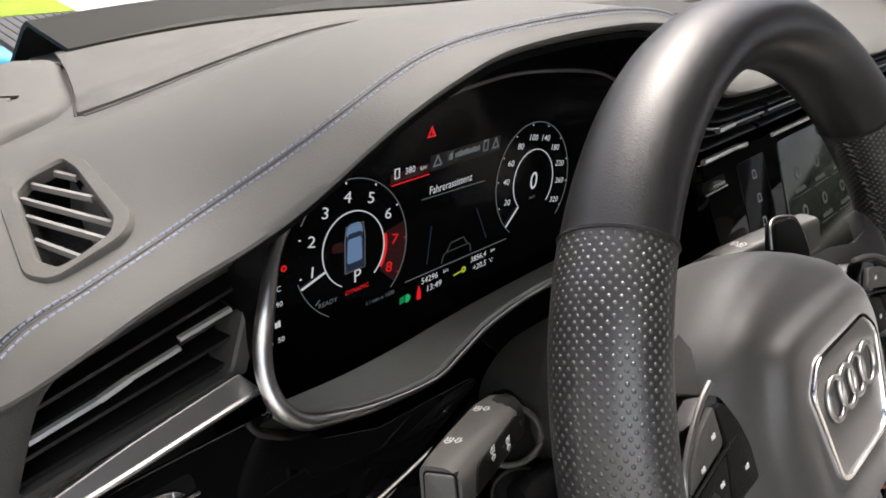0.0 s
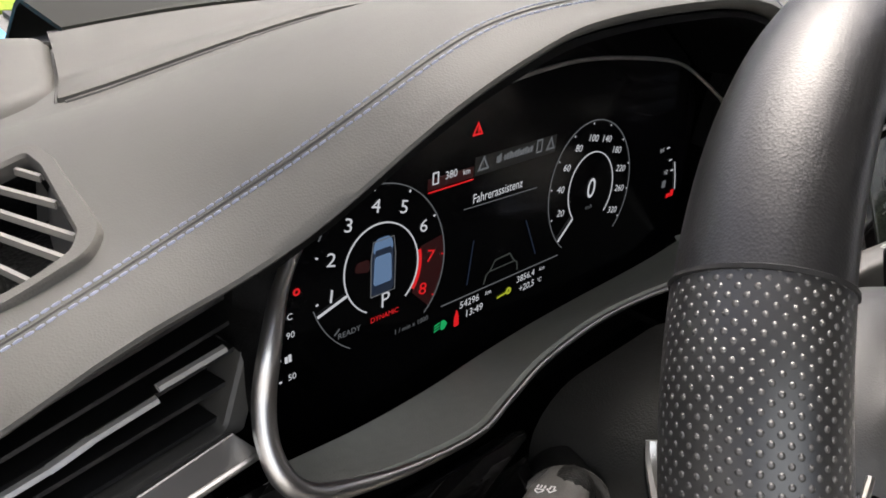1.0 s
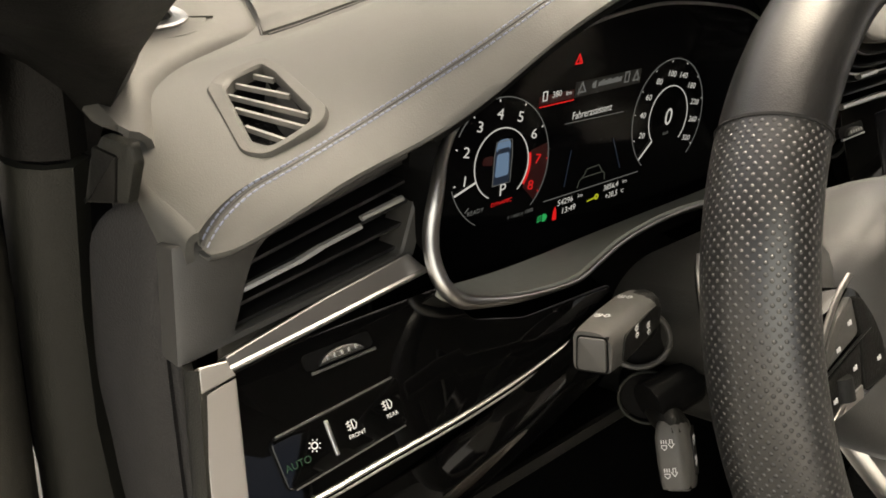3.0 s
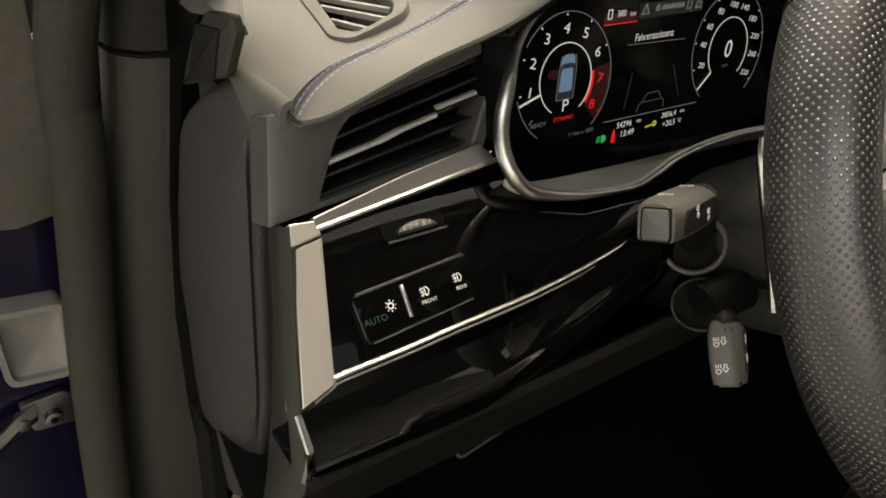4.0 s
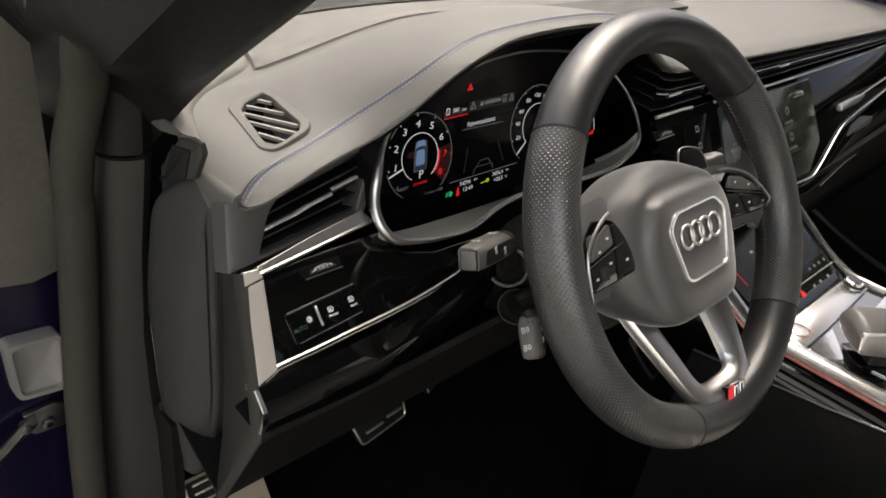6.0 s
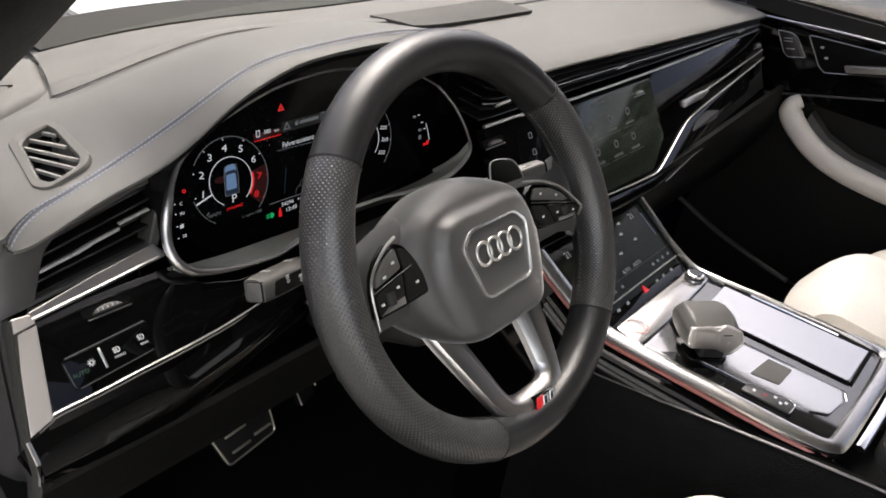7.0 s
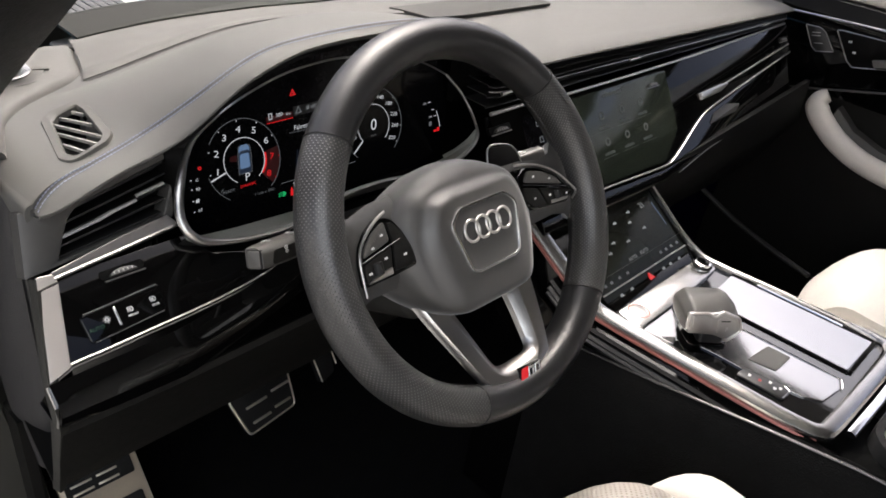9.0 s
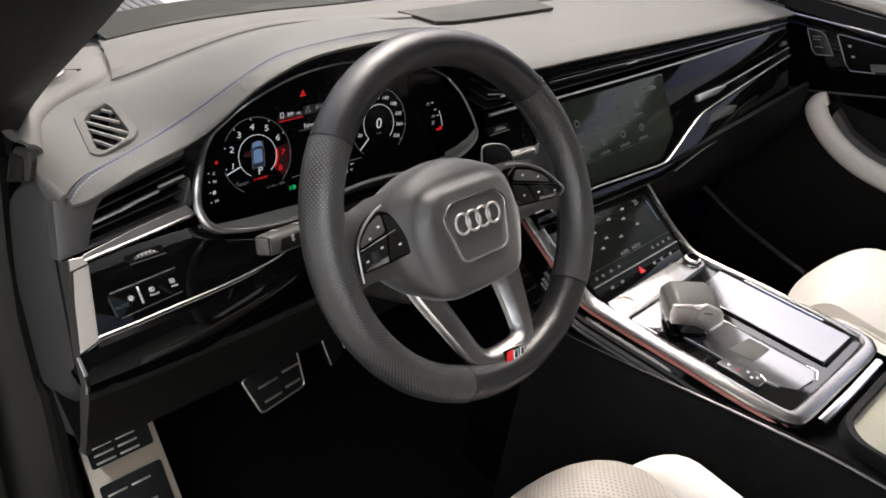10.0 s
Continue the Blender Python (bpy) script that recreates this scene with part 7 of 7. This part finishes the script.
part("inner_handle", plate(DR, rounded([dr(-0.13, 1.0050), dr(-0.0462, 0.9844), dr(0.0232, 0.9650), dr(0.0150, 0.9530), dr(-0.0530, 0.9710), dr(-0.13, 0.9900)][::-1], 0.002), 0.004, 0.016, 0.003), ALU_END, recess, "satin silver inner door handle")
pull = curve_points([(0.754, 0.070, 0.878), (0.750, 0.080, 0.868), (0.746, 0.080, 0.850), (0.742, 0.062, 0.830), (0.738, 0.020, 0.802), (0.736, -0.030, 0.782), (0.736, -0.09, 0.771), (0.736, -0.2, 0.764), (0.74, -0.5, 0.760)], 5)
part("pull_handle", tube(pull, 0.024, 18, squash=0.78, up=(1, 0, 0.3), taper=[0.55 + 0.45 * min(1, k / 9) for k in range(len(pull))]), CREAM, door, "cream leather pull and armrest")
part("arm_pad", sheet([[(0.772, y, z + 0.010), (0.752, y, z + 0.008), (0.742, y, z - 0.010), (0.76, y, z - 0.04)] for y, z in ((0.045, 0.850), (0.0, 0.815), (-0.06, 0.795), (-0.15, 0.785), (-0.5, 0.78))], 0.004), SOFT_GREY, door, "dark grey armrest top")
part("pocket", sheet([[(0.745, 0.05, 0.50), (0.742, 0.05, 0.40)], [(0.738, -0.3, 0.50), (0.735, -0.3, 0.40)], [(0.745, -0.6, 0.50), (0.742, -0.6, 0.40)]], 0.01), SOFT, door)
part("kick_line", tube(curve_points([(0.70, 0.28, 0.62), (0.69, 0.14, 0.57), (0.66, 0.02, 0.555), (0.64, -0.06, 0.55)], 6), 0.006, 6), SOFT_GREY, door)


# ---- seats ----
def seat(name, cx, label, centre, dy=0.0, half=0.128, wing=0.122, back=0.042, lift=0.0):
    """A sports seat: perforated centre, tall side bolsters, backrest and shell."""
    s = thing(name, (cx, -0.35, 0.30), label, "car seat", "front seats")

    def pad(x0, x1, zf, crown, material, nm, edge, y0=-0.135, y1=-0.66):
        bm = bmesh.new()
        layer = bm.loops.layers.uv.new("UVMap")
        nx, ny = 24, 40
        g = []
        for i in range(nx + 1):
            f = i / nx
            row = []
            for j in range(ny + 1):
                k = j / ny
                x = cx + x0 + (x1 - x0) * f
                cr = crown * (1 - abs(2 * f - 1) ** 2.6)
                nose = 0.09 * max(0.0, 1 - k / 0.16) ** 2.2
                y = y0 + (y1 - y0) * k + 0.025 * abs(2 * f - 1) ** 2.5 * -1 * max(0, 1 - k * 3)
                row.append(bm.verts.new((x, y, zf + cr - nose - 0.03 * k)))
            g.append(row)
        under = [[bm.verts.new(v.co + Vector((0, 0.0, -0.10))) for v in row] for row in g]
        for i in range(nx):
            for j in range(ny):
                f1 = bm.faces.new((g[i][j], g[i + 1][j], g[i + 1][j + 1], g[i][j + 1]))
                for lp in f1.loops:
                    lp[layer].uv = (lp.vert.co.x, lp.vert.co.y - 0.6 * lp.vert.co.z)
                bm.faces.new((under[i][j], under[i][j + 1], under[i + 1][j + 1], under[i + 1][j]))
        for i in range(nx):
            for j in (0, ny):
                bm.faces.new((g[i][j], g[i + 1][j], under[i + 1][j], under[i][j]))
        for j in range(ny):
            for i in (0, nx):
                bm.faces.new((g[i][j], g[i][j + 1], under[i][j + 1], under[i][j]))
        return part(nm, bm, material, s)

    pad(-half, half, 0.700 + lift, 0.036, centre, "cushion", 0.02, y0=-0.108 + dy)
    pad(-half - wing, -half, 0.660 + lift, 0.046, CREAM, "side_bolster", 0.03, y0=-0.108 - back + dy)
    pad(half, half + wing, 0.660 + lift, 0.046, CREAM, "side_bolster", 0.03, y0=-0.108 - back + dy)
    part("base_shell", flat(cx - 0.235, cx + 0.235, -0.68, -0.19, 0.40, 0.56, 0.03), SOFT, s)
    part("seat_rail", flat(cx - 0.20, cx - 0.16, -0.75, -0.15, 0.30, 0.36, 0.005), ALU_DARK, s)
    part("seat_rail", flat(cx + 0.16, cx + 0.20, -0.75, -0.15, 0.30, 0.36, 0.005), ALU_DARK, s)
    BK = Plane((cx, -0.70, 0.62), (1, 0, 0), (0, -0.36, 0.93))
    part("backrest", plate(BK, rounded([(-0.23, 0.0), (0.23, 0.0), (0.25, 0.30), (0.17, 0.60), (-0.17, 0.60), (-0.25, 0.30)], 0.06, 6), -0.10, 0.02, 0.03, 4, dome=0.01), CREAM, s)
    part("headrest", plate(BK, rounded([(-0.12, 0.62), (0.12, 0.62), (0.10, 0.80), (-0.10, 0.80)], 0.05, 6), -0.07, 0.02, 0.02, 3, dome=0.01), CREAM, s)
    for dx in (-half, half):
        part("piping", tube([(cx + dx, -0.165 - 0.5 * k / 12, 0.684 + lift - 0.03 * k / 12 - 0.05 * max(0, 1 - k / 2) ** 2) for k in range(13)], 0.004, 6), CREAM, s)
    return s


seat("front_seat", 0.425, "cream leather passenger seat cushion with side bolsters", CREAM, 0.0, lift=0.014)
seat("front_seat", -0.40, "cream perforated leather driver's seat cushion", CREAM_PERF, 0.0, 0.112, 0.085, 0.05, 0.038)

# ---- pedals ----
brake = thing("brake_pedal", (-0.37, 0.45, 0.40), "black rubber brake pedal in a steel surround", "pedal")
BP = Plane((-0.372, 0.410, 0.447), (1, 0.06, 0.04), (0, 0.45, 0.89))
bo = rounded([(-0.040, -0.036), (0.052, -0.032), (0.054, 0.036), (-0.062, 0.042)], 0.008)
pedal_pad = part("rubber_pad", plate(BP, bo, -0.012, 0.002, 0.002), RUBBER, brake)
bo_edge = rounded([(-0.060, 0.034), (-0.040, -0.036), (0.052, -0.032), (0.054, 0.034)], 0.008)
part("steel_edge", tube([BP.at(*p, 0.001) for p in bo_edge], 0.0022, 6), STEEL, pedal_pad, "polished steel edge")
for x0, x1, y in ((-0.035, 0.005, 0.008), (0.015, 0.050, 0.012), (-0.030, 0.005, -0.020), (0.014, 0.046, -0.016)):
    part("steel_rib", box(BP, x0, x1, y - 0.002, y + 0.002, 0.0, 0.005, 0.001), STEEL, pedal_pad)
part("pedal_arm", tube([BP.at(0, 0, -0.01), (-0.37, 0.50, 0.52), (-0.38, 0.54, 0.70)], 0.010, 8), BLACK, brake)
gas = thing("accelerator_pedal", (-0.22, 0.45, 0.38), "tall black accelerator pedal with steel edges", "pedal")
GP = Plane((-0.222, 0.448, 0.430), (1, 0.05, 0.02), (0, 0.40, 0.91))
go = rounded([(-0.014, -0.040), (0.018, -0.030), (0.018, 0.055), (-0.026, 0.055)], 0.006)
part("rubber_pad", plate(GP, go, -0.012, 0.002, 0.002), RUBBER, gas)
for ends in (((-0.026, 0.052), (-0.020, 0.010), (-0.013, -0.036)), ((0.018, 0.030), (0.021, 0.005), (0.024, -0.018))):
    part("steel_edge", tube(curve_points([GP.at(*p, 0.002) for p in ends], 4), 0.0017, 6), STEEL, gas)
foot = thing("foot_rest", (-0.64, 0.33, 0.42), "steel foot rest plate with black rubber blocks", "foot rest")
FP = Plane((-0.650, 0.338, 0.425), (1, -0.02, 0), (0.06, 0.72, 0.69))
fo = rounded([(-0.058, -0.15), (0.058, -0.15), (0.054, 0.108), (-0.052, 0.108)], 0.006)
plate_base = part("steel_plate", plate(FP, fo, -0.008, 0.0, 0.001), FOOT_STEEL, foot)
for k, (y0, y1) in enumerate(((0.070, 0.104), (-0.052, 0.044), (-0.145, -0.078))):
    part("rubber_block", box(FP, -0.045, 0.045, y0, y1, -0.001, 0.004, 0.001, corner=0.004), RUBBER, plate_base)
    for j in range(3):
        yy = y0 + (y1 - y0) * (j + 0.5) / 3
        for x0 in (-0.038, -0.004):
            part("steel_rib", box(FP, x0, x0 + 0.028, yy - 0.0016, yy + 0.0016, 0.003, 0.006, 0.0006), STEEL, plate_base)
part("support", plate(FP, [(p[0] * 1.02, p[1] * 1.01) for p in fo], -0.05, -0.0085), CARPET, foot)
lone("trim_kick_panel", sheet([[(-0.735, y, z) for z in (0.30, 0.50, 0.72)] for y in (0.31, 0.42, 0.6)], 0.01), SOFT, "dark kick panel beside the foot rest", "panel", "structure")

# ---- dash end and door pillar on the driver's side ----
end_panel = thing("dash_end_panel", (-0.722, 0.316, 0.63), "long grey padded end panel of the dashboard", "end panel")
EP = Plane((-0.7275, 0.3045, 0.815), (0.2562, -0.9666, 0), (0, 0, 1))
eo = [(p.x, p.y) for p in curve_points([(-0.0261, 0.1497, 0), (-0.0378, 0.1062, 0), (-0.047, 0.0402, 0), (-0.044, -0.0133, 0), (-0.0396, -0.0965, 0), (-0.024, -0.1600, 0), (-0.0023, -0.1712, 0), (0.0131, -0.1555, 0), (0.0330, -0.1001, 0), (0.0430, -0.0446, 0), (0.0435, 0.0166, 0), (0.0435, 0.0835, 0), (0.0440, 0.1417, 0), (0.0425, 0.1756, 0), (0.0310, 0.1920, 0), (0.0071, 0.1820, 0)], 4, True)]
part("pad", plate(EP, eo, -0.02, 0.004, 0.006, 4, dome=0.009), SOFT_BLUE, end_panel)
part("side_block", flat(-0.716, -0.700, 0.250, 0.36, 0.74, 0.985, 0.006), SOFT, end_panel)
rows = []
for z, xr, yr in ((0.9700, -0.7370, 0.1895), (0.9625, -0.7395, 0.182), (0.940, -0.7480, 0.160), (0.914, -0.7578, 0.134), (0.900, -0.7582, 0.130), (0.875, -0.7580, 0.127), (0.8675, -0.7580, 0.1285), (0.835, -0.7560, 0.146), (0.802, -0.7540, 0.163), (0.76, -0.7505, 0.185), (0.717, -0.7475, 0.208), (0.708, -0.746, 0.214)):
    drop = 0.034 * max(0.0, min(1.0, (z - 0.90) / 0.06))
    a, b = Vector((-0.7080, 0.262, z - drop)), Vector((xr, yr, z))
    rows.append([a] + [a.lerp(b, f) + Vector((-0.003 * math.sin(math.pi * f), 0, 0)) for f in (0.3, 0.6, 0.85, 0.97)] + [b + Vector((0.001, -0.001, 0)), b + Vector((0.006, 0.001, 0))])
part("end_cover", sheet(rows, -0.004), SOFT_COVER, end_panel, "dark plastic end cover")
flank = []
for f in (0.0, 0.03, 0.25, 0.5, 0.75, 1.0):
    a, b = Vector((-0.7398, 0.2012, 0.9648)).lerp(Vector((-0.7299, 0.2223, 1.0110)), f), Vector((-0.7090, 0.262, 0.941)).lerp(Vector((-0.7090, 0.266, 0.990)), f)
    flank.append([a + Vector((0.003, 0.0002, 0))] + [a.lerp(b, g) + Vector((-0.002 * math.sin(math.pi * g), 0, 0)) for g in (0.02, 0.1, 0.3, 0.5, 0.75, 1.0)])
part("vent_flank", sheet(flank, 0.004), SOFT_GREY, end_panel, "grey plastic beside the air vent")

lower_trim = thing("pillar_lower_trim", (-0.77, 0.36, 0.4), "dark grey plastic trim at the foot of the door pillar", "pillar trim")


def pillar_cover(z0, z1, lift):
    rows = []
    for k in range(9):
        z = z0 + (z1 - z0) * k / 8
        xl = lerp_table([(0.24, -0.815), (0.613, -0.7953), (0.688, -0.7895), (0.829, -0.780), (0.9185, -0.7733), (0.983, -0.769), (1.0, -0.767), (1.12, -0.763)], z)[0]
        xr = lerp_table([(0.24, -0.715), (0.60, -0.722), (0.649, -0.7275), (0.716, -0.7345), (0.857, -0.7375), (0.984, -0.7265), (1.12, -0.722)], z)[0]
        a, b = Vector((xl, 0.341 - (xl + 0.727) * 0.466, z)), Vector((xr, 0.341 - (xr + 0.727) * 0.466, z))
        rows.append([a + Vector((0, 0.012, 0)), a + Vector((0.002, lift, 0))] + [a.lerp(b, f) + Vector((-0.004 * math.sin(math.pi * f), lift - 0.006 * math.sin(math.pi * f), 0)) for f in (0.2, 0.5, 0.8)] + [b + Vector((0, 0.01, 0))])
    return sheet(rows, -0.006)


part("cover", pillar_cover(0.24, 0.998, 0.0), SOFT_COVER, lower_trim)
part("upper_cover", pillar_cover(1.0015, 1.10, 0.003), SOFT, lower_trim)
TC = Plane((-0.7420, 0.30, 1.02), (0.16, -0.987, 0), (0, 0, 1))
tri_o = rounded([(-0.0023, -0.0225), (0.0446, -0.0018), (0.0558, 0.0233), (0.0526, 0.0310), (0.0281, 0.0260), (0.0120, 0.0080)], 0.002)
tri_cover = part("triangle_cover", plate(TC, tri_o, -0.004, 0.001, 0.002), SOFT_COVER, lower_trim)
part("triangle_inset", plate(TC, rounded([(0.0072, -0.0165), (0.0348, -0.0055), (0.0420, 0.0215), (0.0200, 0.0180)], 0.002), 0.0, 0.0025, 0.001), SOFT, tri_cover)

door_seal = curve_points([(-0.826, 0.356, 0.36), (-0.817, 0.360, 0.55), (-0.808, 0.362, 0.73), (-0.799, 0.362, 0.84), (-0.791, 0.362, 0.93), (-0.787, 0.360, 1.00), (-0.779, 0.336, 1.07), (-0.793, 0.27, 1.14), (-0.796, 0.15, 1.245), (-0.78, 0.02, 1.34), (-0.74, -0.14, 1.43)], 6)
lone("trim_door_seal", tube(door_seal, 0.0165, 12), SEAL, "brown-grey flocked rubber seal round the door opening", "door seal", "structure")
lone("wall_hinge_pillar", flat(-0.965, -0.80, 0.388, 0.46, 0.25, 0.925, 0.01), NAVY, "dark navy painted hinge pillar in the door opening", "hinge pillar", "structure")
cover = lone("trim_hinge_cover", sheet([[(-0.80, 0.376, z), (-0.83, 0.372 + 0.006 * math.sin(z * 40), z), (-0.875, 0.378, z), (-0.93, 0.40, z)] for z in (0.893, 0.905, 0.93, 0.97, 1.01, 1.06, 1.12)], 0.01), HINGE_RUBBER, "grey rubber cover above the hinge pillar", "cover", "structure")
boot = thing("cable_boot", (-0.838, 0.38, 0.79), "pale grey moulded rubber cable boot on the pillar", "rubber boot")
BT = Plane((-0.835, 0.386, 0.797), (1, 0.02, 0), (0, 0, 1))
bo_ = rounded([(-0.024, -0.030), (0.020, -0.036), (0.022, 0.030), (-0.026, 0.035)], 0.008)
bi_ = [(p[0] * 0.80, p[1] * 0.82) for p in bo_]
part("boot_rim", framed(BT, bo_, bi_, -0.004, 0.015, 0.004), BOOT, boot)
fold = bmesh.new()
ring = [fold.verts.new(BT.at(p[0] * 1.02, p[1] * 1.02, 0.011)) for p in bi_]
heart = fold.verts.new(BT.at(0.005, -0.010, -0.001))
for a_, b_ in zip(ring, ring[1:] + ring[:1]):
    fold.faces.new((a_, b_, heart))
part("boot_fold", fold, BOOT, boot)
strap = thing("door_check_strap", (-0.85, 0.37, 0.72), "steel door check strap bolted to the pillar", "check strap")
SB = Plane((-0.836, 0.384, 0.724), (1, 0, 0), (0, 0, 1))
part("bracket", plate(SB, rounded([(-0.014, -0.012), (0.016, -0.014), (0.018, 0.012), (0.010, 0.019), (-0.020, 0.016)], 0.004), -0.002, 0.004, 0.001), DARK_STEEL, strap)
part("bolt", plate(SB, [(0.0065 * math.cos(q), 0.0065 * math.sin(q) - 0.001) for q in (2 * math.pi * k / 12 for k in range(12))], 0.003, 0.010, 0.0015), DARK_STEEL, strap)
part("bolt_socket", plate(SB, [(0.003 * math.cos(q), 0.003 * math.sin(q) - 0.001) for q in (2 * math.pi * k / 10 for k in range(10))], 0.0095, 0.0105), BLACK, strap)
part("pin", plate(SB, [(-0.020 + 0.005 * math.cos(q), 0.006 + 0.005 * math.sin(q)) for q in (2 * math.pi * k / 14 for k in range(14))], 0.002, 0.014, 0.001), DARK_STEEL, strap)
part("strap_arm", sheet([[p + Vector((0, 0, 0.008)), p + Vector((0, -0.003, 0)), p + Vector((0, 0, -0.008))] for p in curve_points([(-0.846, 0.377, 0.733), (-0.858, 0.373, 0.730), (-0.872, 0.369, 0.722), (-0.895, 0.362, 0.713), (-0.95, 0.35, 0.700)], 5)], 0.004), DARK_STEEL, strap)
